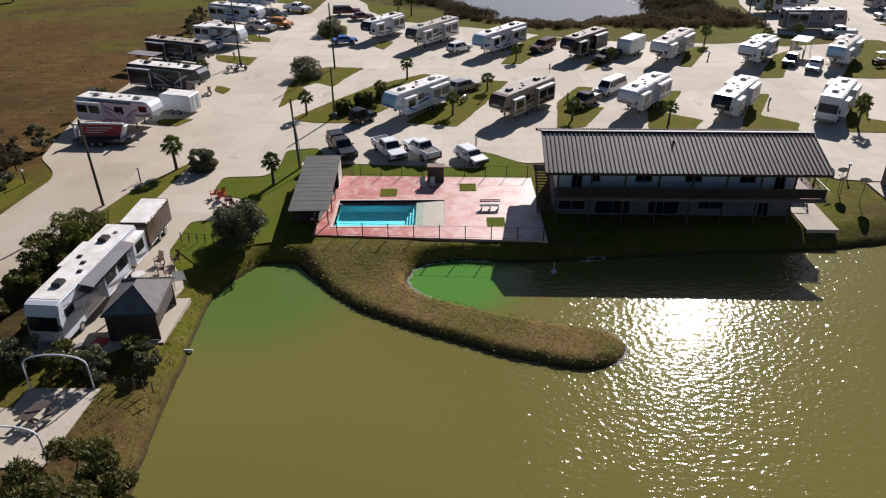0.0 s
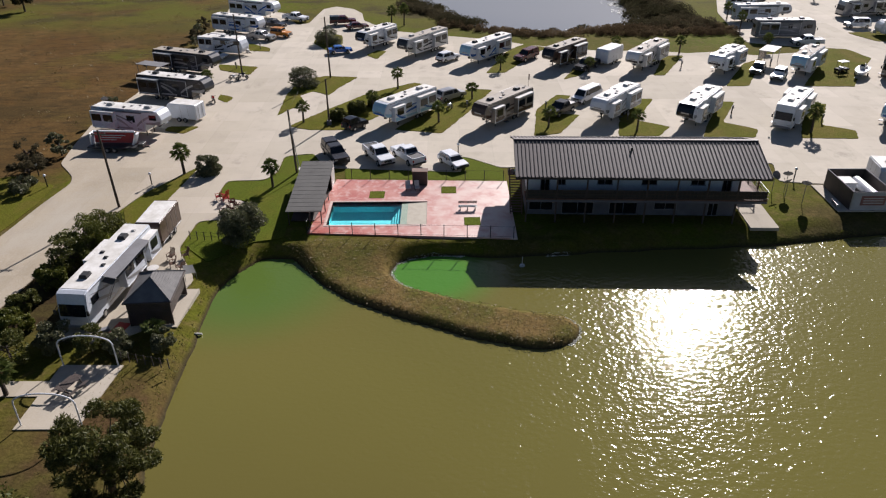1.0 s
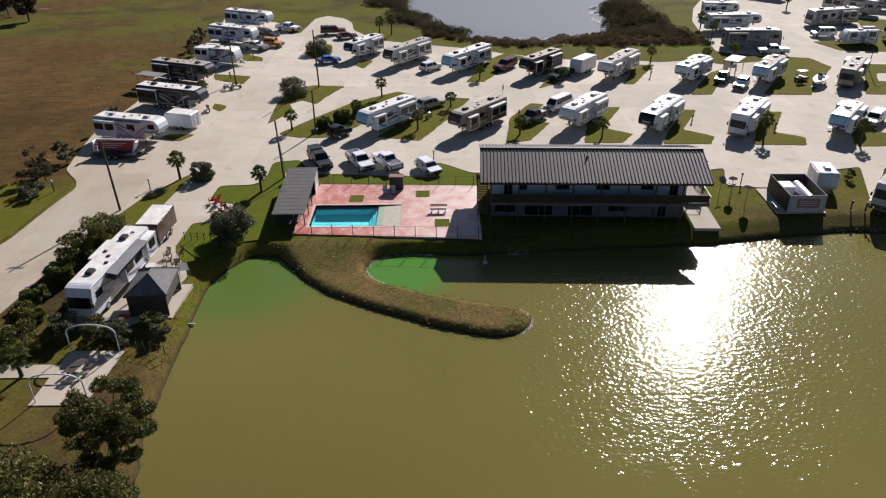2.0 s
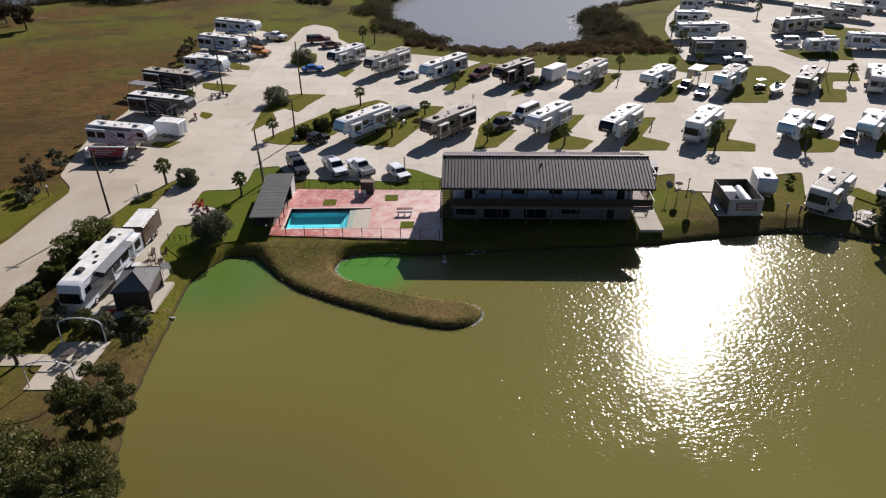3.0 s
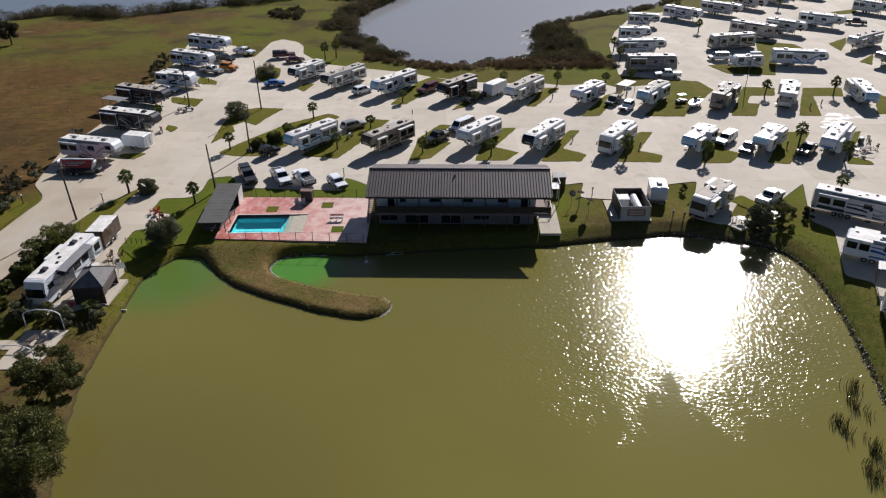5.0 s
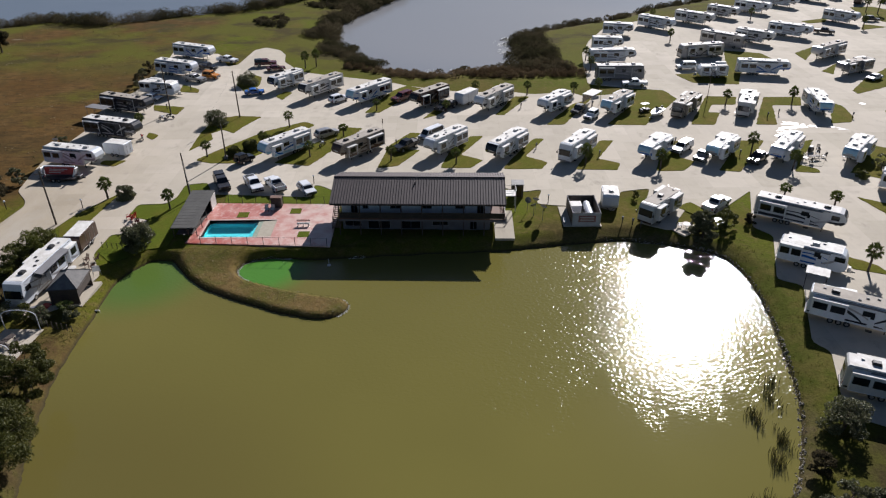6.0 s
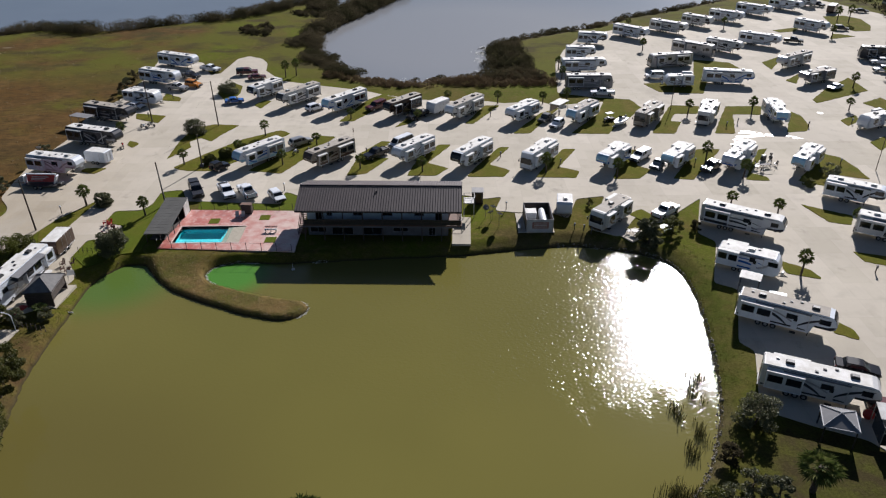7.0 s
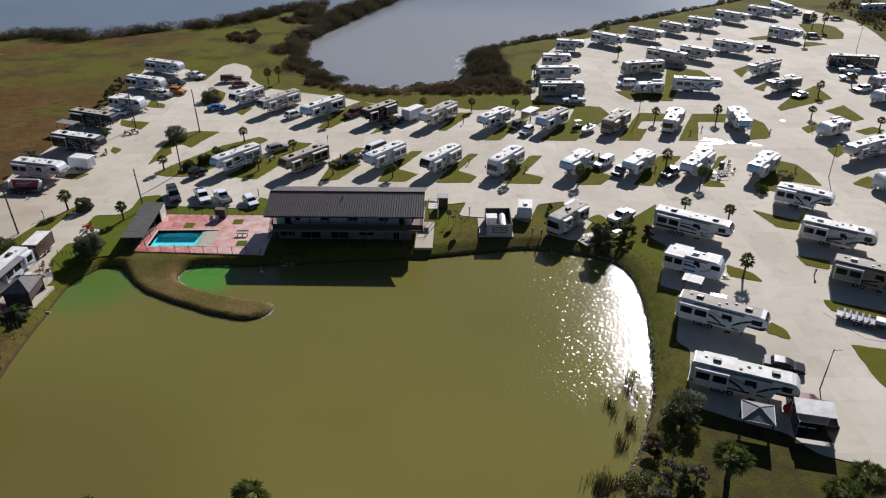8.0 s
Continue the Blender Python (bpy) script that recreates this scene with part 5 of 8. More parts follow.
for x, y, head, length, body, stripe in FAR:
    camper(x=x, y=y, head=head, length=length, body=body, stripe=stripe, unit="plastic_black" if body == "cream" else "ac_white", label=f"{WORD[body]} fifth-wheel camper with {HUE[stripe]} stripes near the bay", **W5)
camper(kind="motorhome", group=PADS, x=69.5, y=138.7, head=-1, length=11.6, body="grey", stripe="silver", unit="plastic_black", label="grey motorhome with a white roof near the bay")
camper(kind="motorhome", group=PADS, x=95.4, y=158.3, head=-168, length=12.3, body="silver", stripe="charcoal", unit="plastic_black", label="silver motorhome with charcoal waves")
camper(kind="motorhome", group=PADS, x=105.7, y=170.5, head=-43, length=12.4, body="silver", stripe="grey", roof="roof_white", unit="plastic_black", label="silver-grey motorhome with a pale roof")
camper(kind="travel_trailer", group=PADS, x=92.4, y=140.0, head=179, length=7.2, stripe="grey", height=2.9, label="small white travel trailer beside a parked car")
camper(x=105.5, y=141.6, head=-12, length=12.4, stripe="blue", nose="black", label="long white fifth-wheel camper with a black nose", **W5)
camper(x=128.9, y=156.9, head=-147, length=12.6, body="cream", stripe="brown", roof="roof_tan", unit="plastic_black", label="cream fifth-wheel camper on the inner loop", **W5)
camper(x=128.3, y=142.0, head=-154, length=11.0, body="grey", stripe="silver", roof="roof_tan", height=3.3, label="grey fifth-wheel camper on the inner loop", **W5)
camper(kind="motorhome", group=PADS, x=157.3, y=163.4, head=168, length=13.0, body="charcoal", stripe="silver", unit="plastic_black", label="dark motorhome with silver waves by the outer drive")
camper(kind="travel_trailer", group=PADS, x=155.7, y=144.8, head=-156, length=7.5, body="silver", stripe="charcoal", height=2.9, label="rounded silver travel trailer by the outer drive")
camper(kind="travel_trailer", group=PADS, x=149.8, y=132.5, head=-153, length=7.6, stripe="grey", height=2.9, label="rounded white travel trailer by the outer drive")
camper(kind="cargo_trailer", x=173.5, y=227.4, head=-127, length=7.0, body="brown", height=2.8, label="brown enclosed cargo trailer", group="cargo trailers")
camper(kind="motorhome", group=PADS, x=204.0, y=238.0, head=-177, length=12.3, label="white motorhome beyond the roundabout")
# beside the west drive
coach = camper(kind="motorhome", group=PADS, x=-27.5, y=47.6, head=-95, length=12.4, body="camper_white", stripe="silver", roof="roof_white", unit="plastic_black", height=3.6, slides=(-0.4, -0.08), label="large white motorhome with black roof units beside a gazebo")
awn = part("open_awning", soft_box(-0.2, 1.82, 3.44, 6.6, 1.15, 0.05, 0.015, rx=-10), M["canvas_grey"], coach, "open grey fabric awning")
for x in (-3.3, 2.9):
    bm = bmesh.new()
    rod(bm, (x, 1.3, 1.2), (x, 2.36, 3.3), 0.035, seg=6)
    part("awning_strut", bm, M["steel"], awn)
camper(kind="cargo_trailer", x=-26.8, y=58.0, head=-92, length=5.4, body="brown", roof="roof_white", height=2.7, label="dark brown cargo trailer with a white roof", group="cargo trailers")

# ---- cars and trucks ----
pickup(-6.1, 77.6, -62, "white_paint", "white pickup truck parked by the pool fence", length=5.9)
pickup(-2.4, 77.4, 122, "white_paint", "white pickup truck with its dark bed toward the pool", length=5.7)
car(3.2, 75.6, -58, "white_paint", "white hatchback parked by the pool lawn", "hatchback", 4.4)
pickup(-11.6, 78.2, -65, "charcoal", "dark pickup truck with a covered bed by the shed", "charcoal", 5.9)
pickup(-30.4, 157.5, -24, "white_paint", "white pickup truck hitched to a camper", length=5.8)
pickup(-34.0, 151.0, -24, "black", "black pickup truck beside a white camper", length=5.6)
pickup(-34.2, 140.3, -20, "silver", "silver pickup truck on a west pad", length=5.6)
car(-30.8, 143.0, -20, "orange", "orange off-road car on a west pad", "jeep", 4.2)
car(-39.6, 126.2, -20, "white_paint", "white car beside a dark camper", "sedan", 4.5)
pickup(-19.5, 153.7, 10, "maroon", "dark maroon pickup truck near the cul-de-sac", "black", 5.6)
car(-16.0, 149.4, 20, "maroon", "maroon car near the cul-de-sac", "sedan", 4.6)
car(-17.2, 129.6, 15, "blue", "bright blue car on a lawn edge", "sedan", 4.4)
car(3.2, 101.6, 38, "silver", "silver SUV behind a white camper", "suv", 4.9)
car(3.0, 123.6, 45, "white_paint", "white SUV in front of a blue-striped camper", "suv", 4.6)
pickup(17.2, 124.0, -130, "maroon", "dark maroon truck beside a brown camper", "maroon", 5.4)
car(-10.2, 88.9, 50, "black", "black covered off-road car in front of a camper", "jeep", 3.5)
pickup(19.2, 94.6, -133, "black", "black pickup truck on a lawn edge", length=5.6)
car(24.0, 100.6, -131, "white_paint", "tall white van beside a camper", "van", 6.2)
pickup(27.0, 117.6, -131, "black", "dark truck hitched to a white cargo trailer", length=5.8)
car(57.4, 110.6, -126, "white_paint", "white off-road car with an open top", "jeep", 4.0)
car(55.2, 114.0, -126, "charcoal", "dark golf cart sized off-road car", "jeep", 3.4)
pickup(71.8, 132.8, 175, "white_paint", "white pickup truck beside a dark motorhome", length=5.8)
pickup(70.9, 92.0, -135, "white_paint", "white pickup truck with a white bed cover", "white_paint", 5.4)
car(72.9, 87.2, -130, "grey", "grey golf cart sized car", "jeep", 2.9)
pickup(83.0, 86.6, -135, "black", "black pickup truck with white load in the bed", length=5.2)
pickup(69.2, 68.0, 42, "white_paint", "white pickup truck parked by the pond bank", length=5.8)
car(88.4, 146.8, 178, "white_paint", "white van beside a small trailer", "van", 5.0)
car(130.5, 136.2, -150, "white_paint", "white sports car on a lawn", "sedan", 4.4)
car(163.0, 199.4, -20, "charcoal", "dark SUV by the roundabout", "suv", 4.7)
pickup(140.6, 183.5, -25, "black", "black pickup truck on the inner loop", length=5.6)
car(183.9, 226.9, -20, "black", "black car near the roundabout", "sedan", 4.6)
pickup(154.1, 158.6, 170, "white_paint", "white pickup truck by a dark motorhome", length=5.6)
car(150.2, 151.0, 170, "white_paint", "white off-road car by a silver trailer", "jeep", 4.2)
car(148.6, 140.6, -160, "white_paint", "white SUV by the outer drive", "suv", 4.6)
car(80.2, 26.9, -22, "black", "black car behind a long camper", "sedan", 4.8)
car(80.0, 19.6, -18, "maroon", "red and dark car under a canopy edge", "suv", 4.6)
pickup(173.2, 238.3, -60, "black", "black pickup truck on the far loop", length=5.6)


# ---- pool, deck, shed and clubhouse ----
POOL = (-10.25, 0.2, 59.85, 65.3)
DECK_TOP = 0.1


def pool_area():
    x0, x1, y0, y1 = POOL
    bm = bmesh.new()
    for outline in ([(-12.0, 58.2), (9.4, 56.7), (9.4, y0), (-11.8, y0)], [(-11.8, y0), (x0, y0), (x0, y1), (-11.2, y1)], [(x1, y0), (9.4, y0), (9.4, y1), (x1, y1)], [(-11.2, y1), (9.4, y1), (9.4, 70.6), (-10.6, 71.5)]):
        prism(bm, outline, -0.5, DECK_TOP)
    tagged(part("pool_deck", bm, M["deck"]), "red stamped concrete pool deck worn pale in places", "deck", kind="structure")
    ob = thing("swimming_pool", pose(0, 0, 0), "rectangular turquoise swimming pool with a sloping beach entry", "pool")
    deep = x1 - 2.8
    bm = bmesh.new()
    z = -1.15
    v = [bm.verts.new(p) for p in ((x0, y0, DECK_TOP - 0.02), (x0, y1, DECK_TOP - 0.02), (deep, y1, DECK_TOP - 0.02), (deep, y0, DECK_TOP - 0.02), (x0, y0, z), (x0, y1, z), (deep, y1, z), (deep, y0, z))]
    for f in ((4, 5, 6, 7), (0, 1, 5, 4), (1, 2, 6, 5), (3, 0, 4, 7)):
        bm.faces.new([v[i] for i in f])
    a, b = bm.verts.new((deep, y0, -0.05)), bm.verts.new((deep, y1, -0.05))
    bm.faces.new((v[7], v[6], b, a))
    part("shell", bm, M["pool_shell"], ob, "turquoise plaster shell")
    bm = bmesh.new()
    p = [bm.verts.new(q) for q in ((deep, y0, -0.05), (deep, y1, -0.05), (x1, y1, DECK_TOP - 0.03), (x1, y0, DECK_TOP - 0.03), (deep, y1, DECK_TOP - 0.02), (deep, y0, DECK_TOP - 0.02))]
    for f in ((0, 1, 2, 3), (1, 4, 2), (0, 3, 5)):
        bm.faces.new([p[i] for i in f])
    part("beach_entry", bm, M["pool_beach"], ob, "sandy plaster beach entry")
    bm = bmesh.new()
    k = 0.03 / (DECK_TOP - 0.03 + 0.05)
    bm.faces.new([bm.verts.new(q) for q in ((x0, y0, -0.02), (deep + 2.8 * k, y0, -0.02), (deep + 2.8 * k, y1, -0.02), (x0, y1, -0.02))])
    w = part("water", bm, M["pool_water"], ob, "clear turquoise water")
    w.visible_shadow = False
    for k in range(3):
        part("step", soft_box(deep - 0.2 - 0.3 * k, (y0 + y1) / 2, -0.5 - 0.25 * k, 0.3, y1 - y0, 0.2, 0.02), M["pool_shell"], ob)
    for n, (cx, cy, sx, sy) in enumerate(((x0 - 0.15, (y0 + y1) / 2, 0.3, y1 - y0 + 0.6), ((x0 + x1) / 2, y0 - 0.15, x1 - x0, 0.3), ((x0 + x1) / 2, y1 + 0.15, x1 - x0, 0.3))):
        part("coping", soft_box(cx, cy, DECK_TOP + 0.01, sx, sy, 0.05, 0.015), M["coping"], ob)
    for x, y in ((-5.5, 67.15), (2.6, 68.3), (5.0, 60.5)):
        bm = bmesh.new()
        prism(bm, [(x - 0.85, y - 0.9), (x + 0.85, y - 0.9), (x + 0.85, y + 0.9), (x - 0.85, y + 0.9)], 0.0, DECK_TOP + 0.03)
        tagged(part("planting_bed", bm, M["fresh_lawn"]), "square grass bed let into the pool deck", "planting bed", "deck beds", "structure")


pool_area()


def fence(name, points, posts, height, label, material="black_metal", rails=(0.15, 0.97)):
    """A metal fence along straight runs between points, with about so many posts on each run."""
    ob = thing(name, pose(0, 0, 0), label, "fence")
    for (a, b), n in zip(zip(points, points[1:]), posts):
        a, b = Vector((*a, 0.05)), Vector((*b, 0.05))
        for i in range(n + 1):
            p = a.lerp(b, i / n)
            bm = bmesh.new()
            rod(bm, p, p + Vector((0, 0, height)), 0.045, seg=6)
            rod(bm, p + Vector((0, 0, height)), p + Vector((0, 0, height + 0.05)), 0.06, 0.02, seg=6)
            part("post", bm, M[material], ob)
        for k in rails:
            bm = bmesh.new()
            rod(bm, a + Vector((0, 0, height * k)), b + Vector((0, 0, height * k)), 0.012, seg=5)
            part("rail", bm, M[material], ob)
    return ob


fence("pool_fence", [(-12.0, 68.0), (-11.95, 58.15), (9.0, 56.75)], (5, 9), 1.35, "black metal fence along the pond side of the deck")
fence("pool_fence", [(-8.8, 71.45), (9.0, 70.65)], (8,), 1.35, "black metal fence between parking and pool deck")


def deck_furniture():
    ob = thing("storage_cabinet", pose(-0.7, 70.0, DECK_TOP, 0, 0, -3), "dark brown storage cabinet by the fence", "cabinet")
    part("body", soft_box(0, 0, 0.85, 1.7, 0.9, 1.7, 0.03), M["dark_wood"], ob)
    part("top", soft_box(0, 0, 1.74, 1.85, 1.05, 0.07, 0.02), M["deck_wood"], ob)
    for s in (-0.42, 0.42):
        part("door", soft_box(s, -0.46, 0.85, 0.8, 0.04, 1.5, 0.01), M["dark_wood"], ob)
    for x in (-2.0, -1.0):
        ob = thing("deck_chair", pose(x, 68.3, DECK_TOP, 0, 0, -80), "pale deck chair with a dark frame facing the pool", "chair", "deck chairs")
        part("seat", soft_box(0, 0, 0.36, 0.62, 0.55, 0.07, 0.02), M["ac_white"], ob)
        part("backrest", soft_box(-0.42, 0, 0.66, 0.07, 0.55, 0.72, 0.02, ry=-22), M["ac_white"], ob)
        for sx in (-0.25, 0.25):
            for sy in (-0.25, 0.25):
                part("leg", soft_box(sx, sy, 0.17, 0.05, 0.05, 0.34, 0.01), M["black_metal"], ob)
        for sy in (-0.3, 0.3):
            part("armrest", soft_box(-0.05, sy, 0.58, 0.6, 0.06, 0.04, 0.01), M["black_metal"], ob)
    ob = thing("slatted_bench", pose(4.6, 63.2, DECK_TOP, 0, 0, 0), "long pale slatted bench beside the pool", "bench")
    for k in range(4):
        part("slat", soft_box(0, -0.22 + 0.15 * k, 0.45, 2.0, 0.12, 0.04, 0.01), M["ac_white"], ob)
    for s in (-0.8, 0.0, 0.8):
        part("leg", soft_box(s, 0, 0.21, 0.07, 0.5, 0.42, 0.01), M["black_metal"], ob)
    for k in range(2):
        part("back_slat", soft_box(0, 0.34, 0.68 + 0.16 * k, 2.0, 0.04, 0.11, 0.01), M["dark_wood"], ob)


deck_furniture()


def pool_shed():
    """A low open shed whose roof falls toward the pond."""
    ob = thing("open_shed", pose(-12.5, 65.6, 0, 0, 0, 0.6), "low open shed with a ribbed dark sheet-metal roof beside the pool", "shed")
    run, low, high = 11.8, 1.75, 2.42
    tilt = math.degrees(math.atan2(high - low, run))
    bm = bmesh.new()
    box(bm, 0, 0, (low + high) / 2, 3.7, run, 0.07, 0, tilt)
    roof = part("roof", bm, M["shed_metal"], ob)
    for k in range(14):
        y = -5.7 + k * 0.877
        part("roof_rib", soft_box(0, y, (low + high) / 2 + math.tan(radians(tilt)) * y + 0.042, 3.7, 0.05, 0.012, 0.004, rx=tilt), M["shed_metal"], roof)
    for y in (-5.4, -2.6, 0.2, 3.0, 5.6):
        top = (low + high) / 2 + math.tan(radians(tilt)) * y - 0.04
        for x in (-1.7, 1.7):
            part("post", soft_box(x, y, top / 2, 0.1, 0.1, top, 0.012), M["dark_wood"], ob)
    part("back_wall", soft_box(-1.72, 1.6, 0.95, 0.06, 8.2, 1.9, 0.02), M["dark_wood"], ob)
    part("end_wall", soft_box(0, 5.66, 1.1, 3.3, 0.06, 2.2, 0.02), M["dark_wood"], ob)
    part("side_wall", soft_box(1.76, 4.4, 1.1, 0.06, 2.6, 2.2, 0.02), M["ac_white"], ob, "pale sheet side panel")
    # dark floor: the shade under the roof is put into its colour
    part("floor_slab", soft_box(0, 0.6, 0.04, 3.4, 10.4, 0.1, 0.02), M["dark_wood"], ob)
    box_ = thing("utility_box", pose(-14.6, 72.6, 0.02, 0, 0, 10), "small white utility box behind the shed", "box")
    part("body", soft_box(0, 0, 0.5, 1.1, 0.8, 1.0, 0.03), M["ac_white"], box_)
    part("lid", soft_box(0, 0, 1.03, 1.18, 0.88, 0.08, 0.02), M["roof_white"], box_)


pool_shed()


def clubhouse():
    """Two storeys under a ribbed metal gable roof, with a balcony along the pond side."""
    ob = thing("clubhouse", pose(22.4, 66.3, 0, 0, 0, -2.2), "two-storey clubhouse with ribbed dark metal roof and pond-side balcony", "building")
    half, eave, ridge = 12.85, 5.2, 7.0
    front, back, crest = -6.5, 4.9, -0.8
    for s, y in ((-1, front), (1, back)):
        run, mid = abs(y - crest), (y + crest) / 2
        pitch = math.degrees(math.atan2(ridge - eave, run))
        length = math.hypot(ridge - eave, run)
        bm = bmesh.new()
        box(bm, 0, mid, (eave + ridge) / 2, 2 * half, length, 0.09, 0, -s * pitch)
        slope = part("roof", bm, M["roof_metal"], ob)
        for k in range(65):
            x = -half + 0.02 + k * (2 * half - 0.04) / 64
            r = new("roof_rib", RIB[0]) if RIB else None
            if r is None:
                r = part("roof_rib", soft_box(0, 0, 0, 0.1, 6.95, 0.09, 0.02), M["roof_rib"])
                RIB.append(r.data)
            r.parent = slope
            r.matrix_basis = pose(x, mid, (eave + ridge) / 2 + 0.075, -s * pitch, 0, 0) @ Matrix.Diagonal((1, length / 6.95, 1, 1))
        part("fascia", soft_box(0, y - s * 0.04 * -1, eave - 0.1, 2 * half, 0.08, 0.26, 0.015), M["roof_rib"], ob)
    part("ridge_cap", soft_box(0, crest, ridge + 0.1, 2 * half + 0.1, 0.4, 0.09, 0.03), M["roof_metal"], ob)
    for s in (-1, 1):
        bm = bmesh.new()
        a = [bm.verts.new((s * (half - 0.9) + o, y, z)) for o in (-0.06, 0.06) for y, z in ((-4.3, 5.5), (3.3, 5.5), (crest, 6.9))]
        bm.faces.new(a[:3]), bm.faces.new(a[5:2:-1])
        for i in range(3):
            bm.faces.new((a[i], a[i + 3], a[(i + 1) % 3 + 3], a[(i + 1) % 3]))
        part("gable", bm, M["siding"], ob)
    wx0, wx1, wy0, wy1 = -11.4, 10.6, -4.35, 3.4
    # walls with real openings on the pond side
    lower = ((-9.9, 2.6, 1.1, 1.2), (-6.0, 3.4, 1.15, 2.1), (-1.2, 3.0, 1.15, 2.1), (3.2, 2.4, 1.3, 1.2), (8.2, 1.1, 1.05, 2.1))
    upper = ((-9.6, 1.0, 3.75, 2.05), (-7.9, 0.9, 4.0, 1.1), (-3.4, 1.6, 4.05, 1.1), (1.2, 1.6, 4.05, 1.1), (6.2, 1.5, 4.05, 1.1), (9.2, 1.0, 3.75, 2.05))
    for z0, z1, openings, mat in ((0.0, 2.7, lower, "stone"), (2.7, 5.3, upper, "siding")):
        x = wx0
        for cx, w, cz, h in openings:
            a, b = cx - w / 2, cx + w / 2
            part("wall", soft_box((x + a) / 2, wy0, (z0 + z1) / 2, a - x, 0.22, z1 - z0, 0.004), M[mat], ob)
            if cz - h / 2 - z0 > 0.05:
                part("wall", soft_box(cx, wy0, (z0 + cz - h / 2) / 2, w, 0.22, cz - h / 2 - z0, 0.004), M[mat], ob)
            part("wall", soft_box(cx, wy0, (z1 + cz + h / 2) / 2, w, 0.22, z1 - cz - h / 2, 0.004), M[mat], ob)
            win = part("window" if h < 1.6 else "door", soft_box(cx, wy0 + 0.04, cz, w, 0.06, h, 0.01), M["glass"], ob)
            for o, sx, sz in ((a + 0.04, 0.08, h), (b - 0.04, 0.08, h), (cx, 0.05, h)):
                part("frame", soft_box(o, wy0 - 0.02, cz, sx, 0.1, sz, 0.01), M["grey"], win)
            part("sill", soft_box(cx, wy0 - 0.12, cz - h / 2 + 0.03, w + 0.1, 0.14, 0.06, 0.01), M["grey"], win)
            x = b
        part("wall", soft_box((x + wx1) / 2, wy0, (z0 + z1) / 2, wx1 - x, 0.22, z1 - z0, 0.004), M[mat], ob)
        part("wall", soft_box((wx0 + wx1) / 2, wy1, (z0 + z1) / 2, wx1 - wx0, 0.22, z1 - z0, 0.004), M[mat], ob)
        for x in (wx0, wx1):
            part("wall", soft_box(x, (wy0 + wy1) / 2, (z0 + z1) / 2, 0.22, wy1 - wy0 - 0.23, z1 - z0, 0.004), M[mat], ob)
    part("upper_floor", soft_box(-0.4, -0.5, 2.68, 21.7, 7.4, 0.2, 0.01), M["deck_wood"], ob)
    # balcony
    bal = part("balcony", soft_box(0.55, -5.4, 2.66, 24.6, 1.9, 0.16, 0.02), M["deck_wood"], ob, "dark stained wooden balcony")
    part("balcony_beam", soft_box(0.55, -6.3, 2.46, 24.6, 0.14, 0.26, 0.02), M["stone"], bal)
    part("side_balcony", soft_box(11.75, -0.8, 2.66, 2.1, 7.3, 0.16, 0.02), M["deck_wood"], ob, "balcony wrapping the sunny end")
    for k in range(8):
        x = -11.6 + k * 3.05
        part("post", soft_box(x, -6.28, 2.6, 0.16, 0.16, 5.2, 0.015), M["dark_wood"], ob)
    for z in (2.95, 3.3, 3.68):
        part("balcony_rail", soft_box(0.55, -6.32, z, 24.6, 0.06, 0.07, 0.01), M["dark_wood"], bal)
        part("balcony_rail", soft_box(12.78, -3.0, z, 0.06, 7.2, 0.07, 0.01), M["ac_white" if z > 3.5 else "deck_wood"], bal)
    # added solid panel makes the dark band below the rail
    part("balcony_panel", soft_box(0.55, -6.26, 3.2, 24.4, 0.03, 0.86, 0.008), M["black_metal"], bal, "solid dark panel added behind the balusters")
    for k in range(62):
        b = new("baluster", BALUSTER[0]) if BALUSTER else None
        if b is None:
            b = part("baluster", soft_box(0, 0, 0, 0.05, 0.05, 0.95, 0.008), M["dark_wood"])
            BALUSTER.append(b.data)
        b.parent = bal
        b.matrix_basis = pose(-11.5 + 0.392 * k, -6.32, 3.2)
    for y0_, y1_ in ((-6.4, -3.6), (-3.6, -0.8), (-0.8, 2.4)):
        bm = bmesh.new()
        rod(bm, (12.7, y0_, 2.8), (12.7, y1_, 3.7), 0.04, seg=6)
        part("brace", bm, M["deck_wood"], ob)
        part("post", soft_box(12.75, y1_, 3.2, 0.14, 0.14, 1.1, 0.012), M["deck_wood"], ob)
    # stair at the pool end
    stair = part("stair_landing", soft_box(-12.5, 0.6, 2.66, 1.5, 1.6, 0.12, 0.02), M["deck_wood"], ob, "reddish wooden stair down to the deck")
    for k in range(14):
        part("tread", soft_box(-12.5, -0.4 - 0.3 * k, 2.5 - 0.175 * k, 1.2, 0.3, 0.045, 0.01), M["deck_wood"], stair)
    for s in (-13.12, -11.88):
        bm = bmesh.new()
        rod(bm, (s, -0.2, 2.5), (s, -4.6, 0.05), 0.06, seg=6)
        rod(bm, (s, -0.2, 3.5), (s, -4.6, 1.05), 0.045, seg=6)
        for k in range(5):
            rod(bm, (s, -0.2 - 1.1 * k, 2.5 - 0.6125 * k), (s, -0.2 - 1.1 * k, 3.5 - 0.6125 * k), 0.04, seg=6)
        part("stair_rail", bm, M["deck_wood"], stair)
    # white landing at the drive side and a concrete apron
    land = part("rear_landing", soft_box(14.0, 2.9, 2.66, 1.8, 2.2, 0.14, 0.02), M["ac_white"], ob, "white framed landing")
